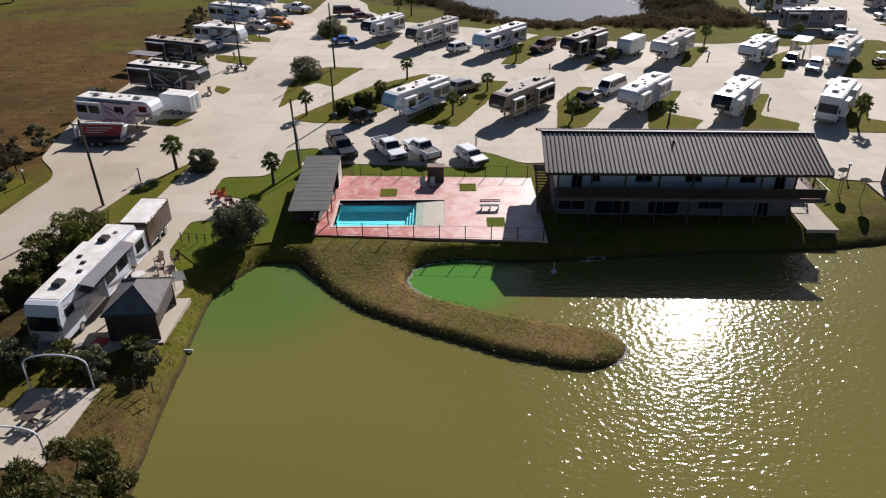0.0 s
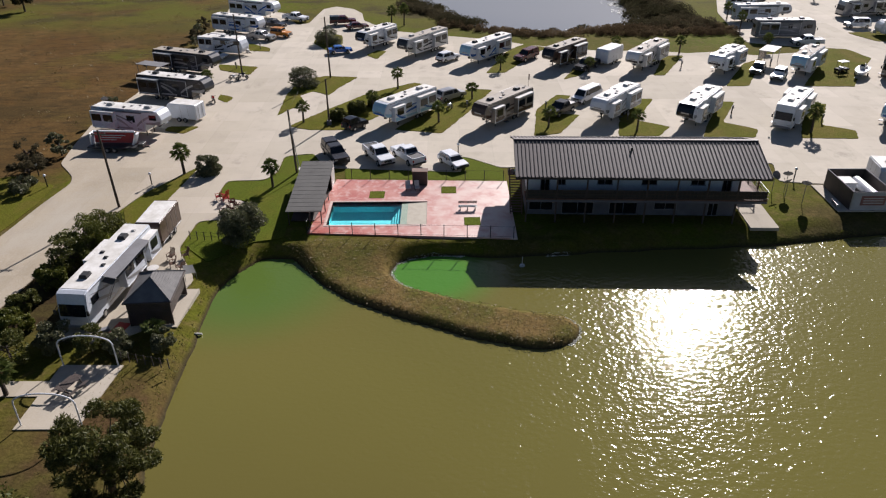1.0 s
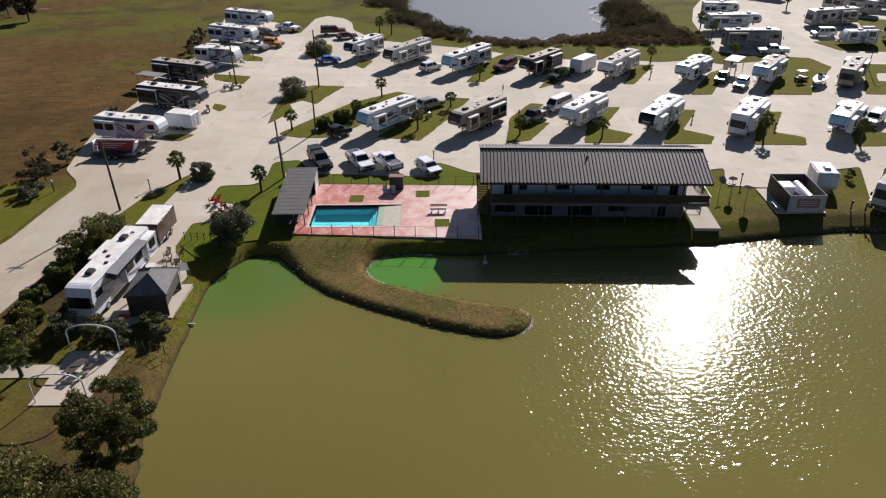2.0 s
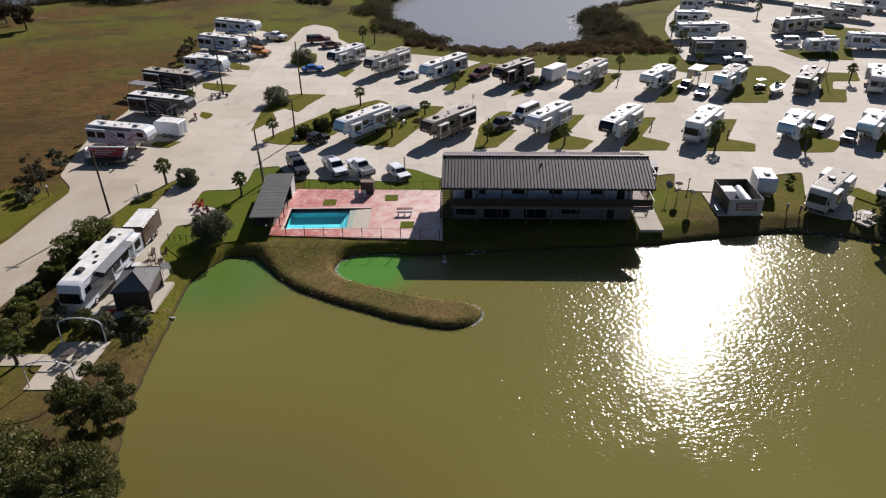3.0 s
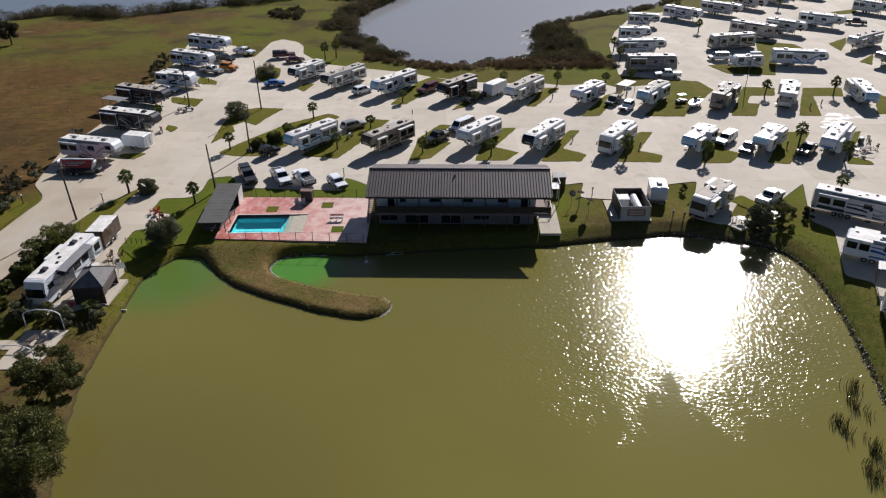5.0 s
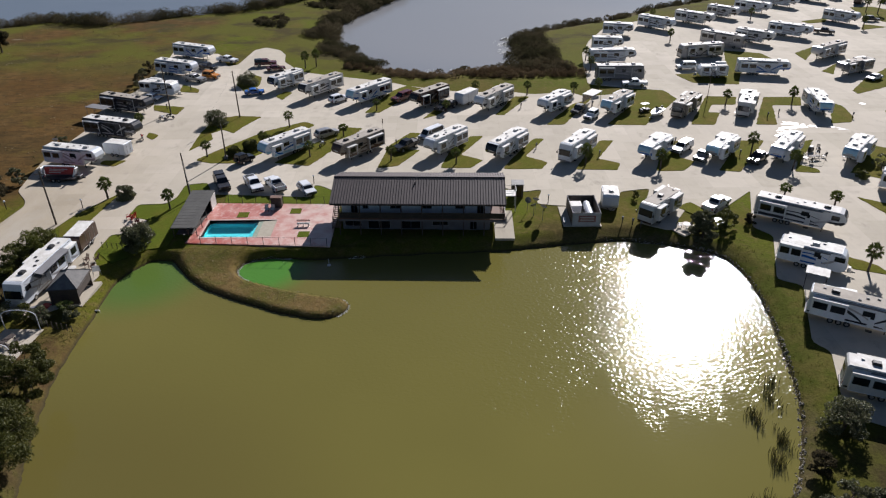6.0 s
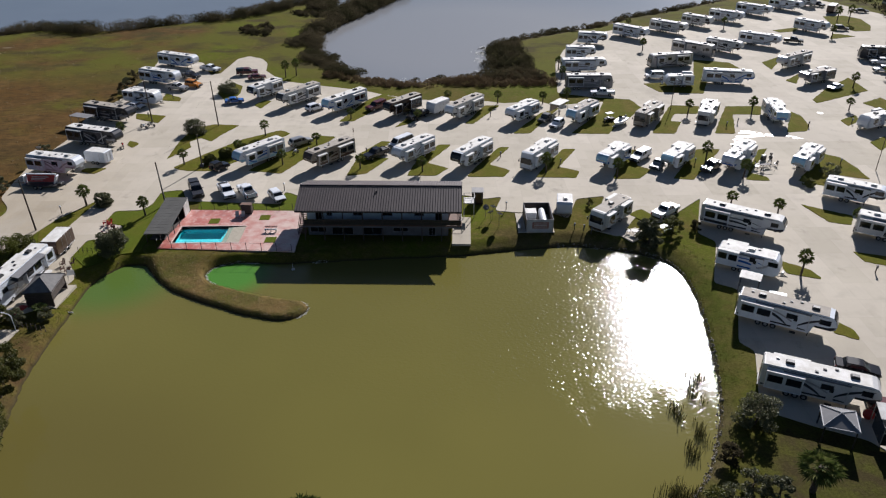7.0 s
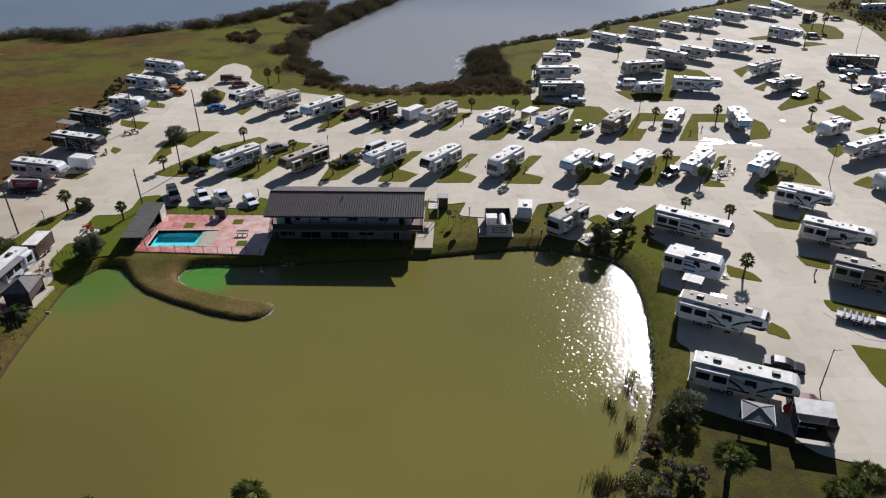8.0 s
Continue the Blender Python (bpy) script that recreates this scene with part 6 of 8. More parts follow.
    for x, y, sx, sy in ((14.9, 2.9, 0.07, 2.2), (14.0, 1.8, 1.8, 0.07), (14.0, 4.0, 1.8, 0.07)):
        part("landing_rail", soft_box(x, y, 3.55, sx, sy, 0.08, 0.01), M["ac_white"], land)
    for x, y in ((14.85, 1.85), (14.85, 3.95), (13.2, 1.85), (13.2, 3.95)):
        part("landing_post", soft_box(x, y, 1.8, 0.12, 0.12, 3.6, 0.01), M["ac_white"], land)
    bm = bmesh.new()
    prism(bm, [(11.4, -7.2), (14.3, -7.2), (14.3, 2.0), (11.4, 2.0)], -0.3, 0.06)
    part("apron", bm, M["concrete"], ob, "pale concrete apron")
    part("roof_vent", soft_box(-0.6, -2.4, ridge - 0.35, 0.18, 0.18, 0.4, 0.03), M["roof_rib"], ob)


RIB, BALUSTER = [], []
clubhouse()

ob = thing("utility_hut", pose(38.2, 73.6, 0.03, 0, 0, -3), "dark brown utility hut with a pale top beside the drive", "hut")
part("body", soft_box(0, 0, 1.1, 1.9, 1.9, 2.2, 0.03), M["dark_wood"], ob)
part("top", soft_box(0, 0, 2.25, 2.05, 2.05, 0.1, 0.03), M["roof_grey"], ob)
part("door", soft_box(0.2, -0.96, 1.0, 0.9, 0.04, 1.9, 0.01), M["brown"], ob)


def tank_enclosure():
    """A roofless walled yard with a white box and a tank lying inside."""
    ob = thing("tank_enclosure", pose(47.6, 65.5, 0.0, 0, 0, -1), "roofless dark walled enclosure round a white gas tank", "enclosure")
    w, d, h = 4.2, 6.2, 2.15
    part("floor_slab", soft_box(-0.5, 0, 0.04, w + 1.6, d + 0.6, 0.1, 0.02), M["concrete"], ob)
    part("back_wall", soft_box(0, d / 2, h / 2, w, 0.14, h, 0.02), M["dark_wood"], ob)
    for s in (-1, 1):
        part("side_wall", soft_box(s * w / 2, 0, h / 2, 0.14, d - 0.15, h, 0.02), M["dark_wood"], ob)
    front = part("front_wall", soft_box(0, -d / 2, h / 2, w, 0.14, h, 0.02), M["canvas_pale"], ob)
    part("notice_panel", soft_box(0.1, -d / 2 - 0.09, h / 2 + 0.15, w * 0.62, 0.05, 1.1, 0.015), M["faded_red"], front, "faded red panel")
    for k in range(3):
        part("lettering_bar", soft_box(0.1, -d / 2 - 0.12, h / 2 + 0.42 - 0.27 * k, w * 0.5, 0.01, 0.1, 0.003), M["cream"], front)
    for s in (-1, 1):
        part("corner_trim", soft_box(s * (w / 2), -d / 2 - 0.02, h / 2, 0.12, 0.12, h + 0.02, 0.02), M["silver"], front)
    for x, y, sx, sy in ((0, d / 2, w + 0.1, 0.12), (-w / 2, 0, 0.12, d), (w / 2, 0, 0.12, d), (0, -d / 2, w + 0.1, 0.12)):
        part("wall_cap", soft_box(x, y, h + 0.03, sx, sy, 0.06, 0.015), M["stone"], ob)
    bm = bmesh.new()
    rod(bm, (0.75, -2.0, 1.25), (0.75, 1.9, 1.25), 0.55, seg=20)
    bmesh.ops.create_uvsphere(bm, u_segments=16, v_segments=8, radius=0.55, matrix=Matrix.Translation((0.75, -2.0, 1.25)))
    bmesh.ops.create_uvsphere(bm, u_segments=16, v_segments=8, radius=0.55, matrix=Matrix.Translation((0.75, 1.9, 1.25)))
    tank = tagged(part("gas_tank", bm, M["white_paint"]), "white cylindrical gas tank lying in the enclosure", "tank")
    tank.matrix_basis = pose(47.6, 65.5, 0.0, 0, 0, -1)
    for y in (-1.3, 1.2):
        sad = part("saddle", soft_box(0.75, y, 0.4, 1.0, 0.25, 0.7, 0.02), M["grey"], tank)
    cab = thing("equipment_box", pose(46.5, 66.3, 0.09, 0, 0, -1), "white equipment box inside the enclosure", "box")
    part("body", soft_box(0, 0, 0.85, 1.7, 1.7, 1.7, 0.04), M["white_paint"], cab)
    part("lid", soft_box(0, 0, 1.75, 1.85, 1.85, 0.1, 0.03), M["roof_white"], cab)
    b = thing("bench", pose(44.5, 63.6, 0.05, 0, 0, 85), "small white bench beside the enclosure", "bench")
    part("seat", soft_box(0, 0, 0.45, 1.6, 0.4, 0.06, 0.015), M["ac_white"], b)
    for s in (-0.6, 0.6):
        part("leg", soft_box(s, 0, 0.21, 0.08, 0.36, 0.42, 0.01), M["steel"], b)


tank_enclosure()


def satellite_dish(x, y, h, turn):
    ob = thing("satellite_dish", pose(x, y, 0.0, 0, 0, turn), "grey satellite dish on a thin pole on the lawn", "dish", "dishes on the lawn")
    bm = bmesh.new()
    rod(bm, (0, 0, 0), (0, 0, h), 0.035, seg=8)
    part("pole", bm, M["steel"], ob)
    bm = bmesh.new()
    n = 16
    rings = [[bm.verts.new((r * math.cos(2 * math.pi * i / n), r * math.sin(2 * math.pi * i / n), 0.35 * r * r)) for i in range(n)] for r in (0.15, 0.35, 0.52)]
    bm.faces.new(rings[0][::-1])
    for a, b in zip(rings, rings[1:]):
        for i in range(n):
            bm.faces.new((a[i], a[(i + 1) % n], b[(i + 1) % n], b[i]))
    bmesh.ops.solidify(bm, geom=bm.faces[:], thickness=0.02)
    bm.transform(pose(0, -0.1, h, 48, 0, 0))
    part("reflector", bm, M["grey"], ob)
    bm = bmesh.new()
    rod(bm, (0, -0.1, h - 0.3), (0, -0.65, h + 0.15), 0.018, seg=6)
    box(bm, 0, -0.65, h + 0.17, 0.08, 0.12, 0.08)
    part("receiver_arm", bm, M["black_metal"], ob)


for x, y, h, turn in ((39.2, 67.5, 2.0, 20), (40.4, 67.1, 2.2, 160), (41.2, 64.3, 2.3, 150), (40.0, 65.9, 1.8, 200)):
    satellite_dish(x, y, h, turn)


# ---- plants ----
def leaf_cloud(rng, centres, radii, count, size, flat=0.6, up=0.0, slim=0.5):
    """Small bent leaves scattered over blobs: each leaf two triangles folded on its midrib."""
    centres, radii = np.array(centres, float), np.array(radii, float)
    pick = rng.choice(len(centres), count, p=radii**2 / (radii**2).sum())
    d = rng.normal(size=(count, 3))
    d /= np.linalg.norm(d, axis=1)[:, None]
    r = radii[pick] * (0.45 + 0.55 * rng.random(count) ** 0.5)
    p = centres[pick] + d * r[:, None] * np.array([1, 1, flat])
    a = rng.normal(size=(count, 3)) + d * 0.6
    a[:, 2] += up
    a /= np.linalg.norm(a, axis=1)[:, None]
    b = np.cross(a, rng.normal(size=(count, 3)))
    b /= np.linalg.norm(b, axis=1)[:, None]
    s = size * (0.6 + 0.8 * rng.random(count))[:, None]
    verts = np.stack([p - a * s, p + b * s * slim, p + a * s, p - b * s * slim], 1).reshape(-1, 3)
    i = np.arange(count)[:, None] * 4
    faces = np.concatenate([i + [0, 1, 2], i + [0, 2, 3]])
    return verts, faces


def tree(x, y, height, spread, name, leaf, label, seed, count=2600, size=0.22, clumps=26, lean=0.0, low=0.3, z0=0.0):
    """A tapered trunk with limbs, and a crown of many leaves in uneven clumps."""
    rng = np.random.default_rng(seed)
    ob = thing(name, pose(x, y, z0), label, "tree" if height > 2.6 else "shrub")
    bm = bmesh.new()
    top = Vector((lean, 0, height * 0.62))
    r = 0.03 * height + 0.04
    mid = top * 0.5 + Vector((rng.normal() * 0.1, rng.normal() * 0.1, 0))
    rod(bm, (0, 0, -0.3), mid, r, r * 0.75)
    rod(bm, mid, top, r * 0.75, r * 0.4)
    centres, radii = [], []
    for k in range(clumps):
        ang, u = rng.random() * 2 * math.pi, rng.random()
        h = height * (low + (0.93 - low) * rng.random())
        belt = spread * math.sqrt(max(0.08, 1 - ((h / height - low) / (1.02 - low) * 1.6 - 0.6) ** 2)) * (0.35 + 0.6 * math.sqrt(u))
        c = Vector((lean * h / height + math.cos(ang) * belt, math.sin(ang) * belt, h))
        centres.append(c)
        radii.append(spread * (0.2 + 0.26 * rng.random() ** 2) * (0.72 if leaf == "leaf_pine" else 1.0))
        if k % 2 == 0:
            start = Vector((0, 0, 0)).lerp(top, 0.35 + 0.6 * rng.random())
            rod(bm, start, c, r * 0.3, r * 0.08, seg=5)
    part("trunk", bm, M["trunk"], ob)
    verts, faces = leaf_cloud(rng, centres, radii, count, size, slim=0.22 if leaf == "leaf_pine" else 0.5)
    from_arrays("crown", verts, faces, M[leaf], ob)
    return ob


def palm_meshes():
    """A fan palm: trunk, skirt and a round crown of spiky folded fans, built once."""
    rng = np.random.default_rng(11)
    trunk = bmesh.new()
    n = 9
    for k in range(n):
        z0, z1 = 4.0 * k / n, 4.0 * (k + 1) / n
        r = 0.25 - 0.07 * k / n
        rod(trunk, (0.02 * math.sin(k), 0, z0 - 0.05), (0.02 * math.sin(k + 1), 0, z1), r * 0.93, r, seg=9)

    def unit(v):
        return v / (np.linalg.norm(v) + 1e-9)

    def fans(count, first, last, stalk, blade, blades, z, droop, wide):
        """Fronds set in a spiral, their rise falling from first to last degrees."""
        verts, faces = [], []
        for k in range(count):
            u = k / (count - 1)
            ang, el = k * 2.39996 + rng.normal() * 0.12, math.radians(first + (last - first) * u + rng.normal() * 7)
            out = np.array([math.cos(ang), math.sin(ang), 0.0])
            d = out * math.cos(el) + np.array([0, 0, math.sin(el)])
            side = unit(np.cross(d, (0.0, 0.0, 1.0)) + 0.25 * rng.normal(size=3))
            start = np.array([0, 0, z - 0.25 * u]) + out * 0.08
            hub = start + d * stalk * (0.85 + 0.3 * rng.random())
            i = len(verts)
            verts.extend([start + side * 0.03, start - side * 0.03, hub])
            faces.append((i, i + 1, i + 2))
            for b in range(blades):
                t = (b / (blades - 1) - 0.5) * 2.7
                w = unit(d * math.cos(t) + side * math.sin(t))
                flat = unit(np.cross(w, np.cross(d, side)))
                length = blade * (0.72 + 0.28 * math.cos(t)) * (0.85 + 0.3 * rng.random())
                m = hub + w * length * 0.55 + np.array([0, 0, 0.04])
                e = hub + w * length + np.array([0, 0, -droop * length * (0.5 + rng.random())])
                i = len(verts)
                verts.extend([hub, m + flat * wide, e, m - flat * wide])
                faces.extend([(i, i + 1, i + 2), (i, i + 2, i + 3)])
        return np.array(verts), faces

    crown = fans(32, 82, -38, 0.75, 0.95, 11, 4.0, 0.22, 0.07)
    skirt = fans(12, -50, -78, 0.3, 0.7, 7, 3.85, 0.1, 0.06)
    return trunk, crown, skirt


def first_palm():
    trunk, crown, skirt = palm_meshes()
    ob = thing("palm_tree", pose(-29.3, 73.7, 0.05) @ Matrix.Diagonal((0.75, 0.75, 0.72, 1)), "fan palm with a shaggy crown on a lawn", "palm", "park palms")
    part("trunk", trunk, M["palm_trunk"], ob)
    from_arrays("crown", crown[0], crown[1], M["palm_leaf"], ob)
    from_arrays("dead_frond_skirt", skirt[0], skirt[1], M["palm_skirt"], ob, "dry hanging fronds")
    return ob


PALM = first_palm()
PALMS_WEST = [(-17.8, 69.7, 0.95), (-17.8, 91.5, 0.9), (-5.2, 107.1, 0.95), (6.5, 101.5, 0.7), (28.5, 86.9, 0.85), (51.7, 85.7, 1.15), (64.6, 83.5, 1.05), (82.8, 89.2, 1.3), (87.6, 82.4, 1.05), (1.4, 91.0, 0.85), (16.6, 88.6, 0.85),
              (-8.8, 151.2, 1.2), (-6.2, 152.6, 1.25), (27.0, 115.6, 0.7), (12.0, 117.0, 0.7), (-8.4, 97.0, 0.8), (-35.6, 107.0, 0.9)]
PALMS_EAST = [(88.2, 117.9, 1.0), (102.7, 117.9, 1.15), (83.1, 48.2, 1.2), (80.9, 70.4, 0.85), (87.6, 67.2, 0.85), (98.6, 63.0, 0.9), (135.5, 137.0, 1.1), (155.1, 189.0, 1.1), (126.3, 203.5, 1.0), (92.4, 175.6, 1.0), (148.3, 145.2, 0.95),
              (170.8, 210.0, 1.7), (168.2, 212.5, 1.4), (137.9, 111.9, 0.8), (95.0, 205.0, 0.9), (64.0, 146.5, 1.0), (64.5, 156.0, 1.0), (62.4, 128.6, 0.9), (45.8, 127.2, 0.9), (34.0, 127.5, 0.9), (56.5, 127.0, 0.8), (126.0, 120.0, 0.8)]
for n, (x, y, s) in enumerate(PALMS_WEST + PALMS_EAST):
    copy_thing(PALM, pose(x, y, 0.05, random.uniform(-2, 2), random.uniform(-2, 2), 137 * n) @ Matrix.Diagonal((0.7 + 0.17 * s, 0.7 + 0.17 * s, 0.95 * s, 1)))
for x, y, z, turn, wide, tall in ((20.0, 2.4, -0.2, 20, 1.6, 1.93), (5.6, 1.2, -0.2, 75, 1.5, 1.75)):
    tagged(copy_thing(PALM, pose(x, y, z, 0, 0, turn) @ Matrix.Diagonal((wide, wide, tall, 1))), "tall fan palm with a round crown on the near bank")
for n, (x, y) in enumerate(((67.0, 9.2), (79.2, 6.3), (75.9, 4.2))):
    tagged(copy_thing(PALM, pose(x, y, 0.0, 0, 0, 50 * n) @ Matrix.Diagonal((1.75, 1.75, 1.15, 1))), "broad fan palm with drooping fronds on the southeast lawn")
tagged(copy_thing(PALM, pose(-30.0, 33.8, 0.0, 0, 0, 40) @ Matrix.Diagonal((1, 1, 0.8, 1))), "fan palm leaning over the path by the west bank")
tagged(copy_thing(PALM, pose(-21.6, 40.6, 0.0, 4, 6, 80) @ Matrix.Diagonal((0.8, 0.8, 0.42, 1))), "short bushy fan palm beside the gazebo")

# west bank
tree(-18.6, 24.4, 7.2, 3.1, "pine_tree", "leaf_pine", "broad pine tree with dense dark needles on the west bank", 3, 19000, 0.17, 64, 0.8, 0.2)
tree(-16.6, 15.0, 6.4, 3.7, "pine_tree", "leaf_pine", "bushy pine tree at the pond edge", 4, 19000, 0.17, 64, 0.5, 0.15)
tree(-21.5, 17.0, 6.4, 3.6, "pine_tree", "leaf", "dark bushy tree behind the pond edge", 5, 9000, 0.14, 50, 0, 0.15)
tree(-18.2, 56.9, 3.7, 2.2, "willow_tree", "leaf_grey", "rounded grey-green willow on the pond bank", 7, 16000, 0.1, 70, 0, 0.12)
# the three southern bushes are added to shade the ground beside the drive
for n, (x, y, h, s) in enumerate(((-32.9, 51.6, 3.5, 1.9), (-32.6, 54.2, 4.0, 2.1), (-32.0, 56.9, 3.4, 1.8), (-33.4, 48.6, 2.2, 1.2), (-34.2, 45.0, 1.7, 1.2), (-33.2, 41.4, 2.1, 1.4))):
    tree(x, y, h, s, "hedge_bush", "leaf_bright" if n % 2 else "leaf", "leafy green hedge bush beside the drive", 20 + n, 5500, 0.11, 40, 0, 0.08)
for n, (x, y, h, s, leaf) in enumerate(((-28.8, 39.2, 2.4, 1.3, "leaf_grey"), (-25.8, 38.8, 2.3, 1.2, "leaf"), (-23.6, 38.6, 2.2, 1.1, "leaf_grey"), (-31.5, 37.5, 2.6, 1.6, "leaf"), (-33.0, 33.0, 2.6, 1.9, "leaf"), (-31.5, 28.5, 3.0, 2.0, "leaf"), (-20.3, 39.4, 1.6, 1.0, "leaf_grey"))):
    tree(x, y, h, s, "garden_shrub", leaf, "low leafy shrub near the gazebo", 40 + n, 4000, 0.09, 30, 0, 0.1)
for n, (x, y, h, s, leaf) in enumerate(((-26.4, 73.8, 2.2, 1.5, "leaf_grey"), (-20.6, 109.2, 2.7, 2.3, "leaf_grey"), (-20.6, 137.6, 2.6, 2.4, "leaf_grey"), (-13.0, 92.4, 1.7, 1.2, "leaf"), (-10.6, 95.4, 1.9, 1.3, "leaf"), (-8.2, 98.6, 1.5, 1.1, "leaf"))):
    tree(x, y, h, s, "garden_shrub", leaf, "rounded grey-green shrub on a lawn island", 60 + n, 9000, 0.1, 60, 0, 0.0)
for n, (x, y, h, s) in enumerate(((-47.4, 72.6, 2.6, 2.0), (-49.5, 76.5, 3.6, 1.9), (-46.5, 69.0, 1.8, 1.6), (-52.0, 66.0, 2.6, 2.4), (-49.0, 62.5, 2.0, 1.8), (-47.0, 80.0, 3.0, 1.3))):
    tree(x, y, h, s, "roadside_shrub", ("marsh", "marsh", "leaf_grey")[n % 3], "straggly roadside shrub at the field corner", 80 + n, 1500, 0.16, 18, 0, 0.1)
# north and east banks
tree(64.0, 58.4, 4.8, 1.7, "willow_tree", "leaf_grey", "dark bushy tree leaning over the pond", 90, 17000, 0.12, 70, -0.3, 0.06, -0.5)
tree(68.6, 61.6, 2.8, 1.5, "garden_shrub", "leaf", "dark shrub by the east bank", 91, 5000, 0.1, 30, 0, 0.08)
tree(57.2, 71.6, 1.3, 0.6, "garden_shrub", "leaf", "small clipped shrub by the drive", 92, 900, 0.12, 10, 0, 0.2)
tree(64.9, 18.4, 3.3, 2.1, "willow_tree", "leaf_grey", "spreading grey-green tree on the east bank", 93, 6500, 0.11, 40, 0.4, 0.1)
for n, (x, y, h, s, leaf) in enumerate(((61.4, 9.4, 2.4, 1.4, "leaf_grey"), (59.2, 7.4, 2.0, 1.6, "leaf_grey"), (63.6, 8.6, 2.4, 1.2, "leaf_grey"), (60.6, 13.2, 1.8, 1.2, "marsh"), (57.2, 7.0, 2.2, 1.6, "leaf"), (98.0, 79.0, 1.6, 1.2, "leaf"), (103.4, 82.6, 2.6, 1.8, "leaf_grey"), (72.6, 62.6, 1.6, 0.9, "marsh"))):
    tree(x, y, h, s, "bank_shrub", leaf, "leafy shrub on the east bank", 100 + n, 2400, 0.11, 24, 0, 0.08)
for n, (x, y, h, s) in enumerate(((-97.0, 170.5, 6.5, 2.6), (-106.0, 178.0, 5.0, 3.0))):
    tree(x, y, h, s, "field_tree", "marsh", "thin brownish tree at the field edge", 130 + n, 2200, 0.3, 26, 0, 0.3)
for n, (x, y, h) in enumerate(((-46.5, 136.5, 3.0), (-47.0, 141.0, 3.2), (-48.0, 148.5, 3.0), (-44.6, 133.5, 2.8), (-49.5, 126.0, 2.2), (-47.8, 98.0, 2.0))):
    tree(x, y, h, 1.4, "field_shrub", ("marsh", "leaf_grey")[n % 2], "thin shrub behind the west pads", 140 + n, 900, 0.17, 14, 0, 0.2)


def scatter(name, material, label, category, places, blades, height, width, spread, seed, lean=0.35):
    """Upright blades in tufts: each a thin bent triangle pair."""
    rng = np.random.default_rng(seed)
    p = np.repeat(np.array(places, float), blades, 0)
    n = len(p)
    p[:, :2] += rng.normal(size=(n, 2)) * spread
    h = height * (0.5 + 0.9 * rng.random(n))[:, None]
    ang = rng.random(n) * 2 * math.pi
    side = np.stack([np.cos(ang), np.sin(ang), np.zeros(n)], -1) * width * (0.6 + 0.8 * rng.random(n))[:, None]
    tip = p + np.concatenate([rng.normal(size=(n, 2)) * lean * h, h], 1)
    mid = p * 0.45 + tip * 0.55 + np.array([0, 0, 1.0]) * h * 0.06
    verts = np.stack([p - side * 0.6, p + side * 0.6, mid + side, tip, mid - side], 1).reshape(-1, 3)
    i = np.arange(n)[:, None] * 5
    faces = np.concatenate([i + [0, 1, 2], i + [0, 2, 4], i + [4, 2, 3]])
    return tagged(from_arrays(name, verts, faces, M[material]), label, category, kind="stuff")


def spots(rng, x0, x1, y0, y1, n, keep):
    """Random places on the land in a stretch of the plan, by a test on the two shore distances."""
    x, y = rng.uniform(x0, x1, n), rng.uniform(y0, y1, n)
    ok = keep(shore_distance(x, y, POND), shore_distance(x, y, BAY), x, y)
    x, y = x[ok], y[ok]
    return np.stack([x, y, land_height(x, y)], -1)


rng = np.random.default_rng(5)
# white flecks draw the sun's glitter on the shallows as well as foam
shore_flecks = spots(rng, 6, 50, 147, 188, 60000, lambda a, b, x, y: (b > -4.0) & (rng.random(len(b)) < 0.34 * np.exp(b / 1.3) * (0.5 + 0.5 * np.sin(0.9 * x + 0.7 * y))) & (b < 0.3) & ((y < 154) | (x > 40)))
shore_flecks[:, 2] = np.maximum(shore_flecks[:, 2], WATER + 0.01)
scatter("foam_glitter_line", "foam", "white flecks drawn for sun glitter and foam along the lagoon shore", "foam", shore_flecks, 2, 0.04, 0.2, 0.25, 18, 4.0)
# grass on the banks
edge = spots(rng, -24, 72, -6, 64, 15000, lambda a, b, x, y: (a > -0.15) & (a < 0.9) & ~((y > 56.5) & (x > -13) & (x < 9.5)))
scatter("bank_grass", "green_grass", "rank grass along the pond edge", "grass", edge[(edge[:, 0] > 15) | (edge[:, 0] < -14) | (rng.random(len(edge)) < 0.3)], 5, 0.12, 0.03, 0.14, 6, 0.6)
top = spots(rng, -14, 15, 39, 57.2, 20000, lambda a, b, x, y: (a > 0.25) & (y < 57.0 - 0.06 * x))
scatter("spit_grass", "dry_grass", "dry tufted grass on the spit", "grass", top[:2200], 4, 0.05, 0.025, 0.16, 7, 1.6)
rim = spots(rng, -4.5, 14.5, 40, 56.5, 26000, lambda a, b, x, y: (a > -0.1) & (a < 0.2) & (((x < -0.5) & (y > 49.6)) | (x > 12.2) | ((y > 55) & (x < 4))))
rim[:, 2] = np.maximum(rim[:, 2], WATER + 0.015)
scatter("foam_glitter_line", "foam", "pale dried foam along the waterline of the spit", "foam", rim, 4, 0.03, 0.05, 0.08, 17, 2.0)
west = spots(rng, -30, -16, 10, 56, 3500, lambda a, b, x, y: (a > 0.4) & (a < 6.5) & ~((x < -20.4) & (y > 40) & (y < 56)))
scatter("lawn_grass", "green_grass", "uneven grass on the west bank", "grass", west[::2], 6, 0.1, 0.03, 0.2, 8)
east = spots(rng, 56, 76, 4, 60, 2500, lambda a, b, x, y: (a > 0.4) & (a < 4.5))
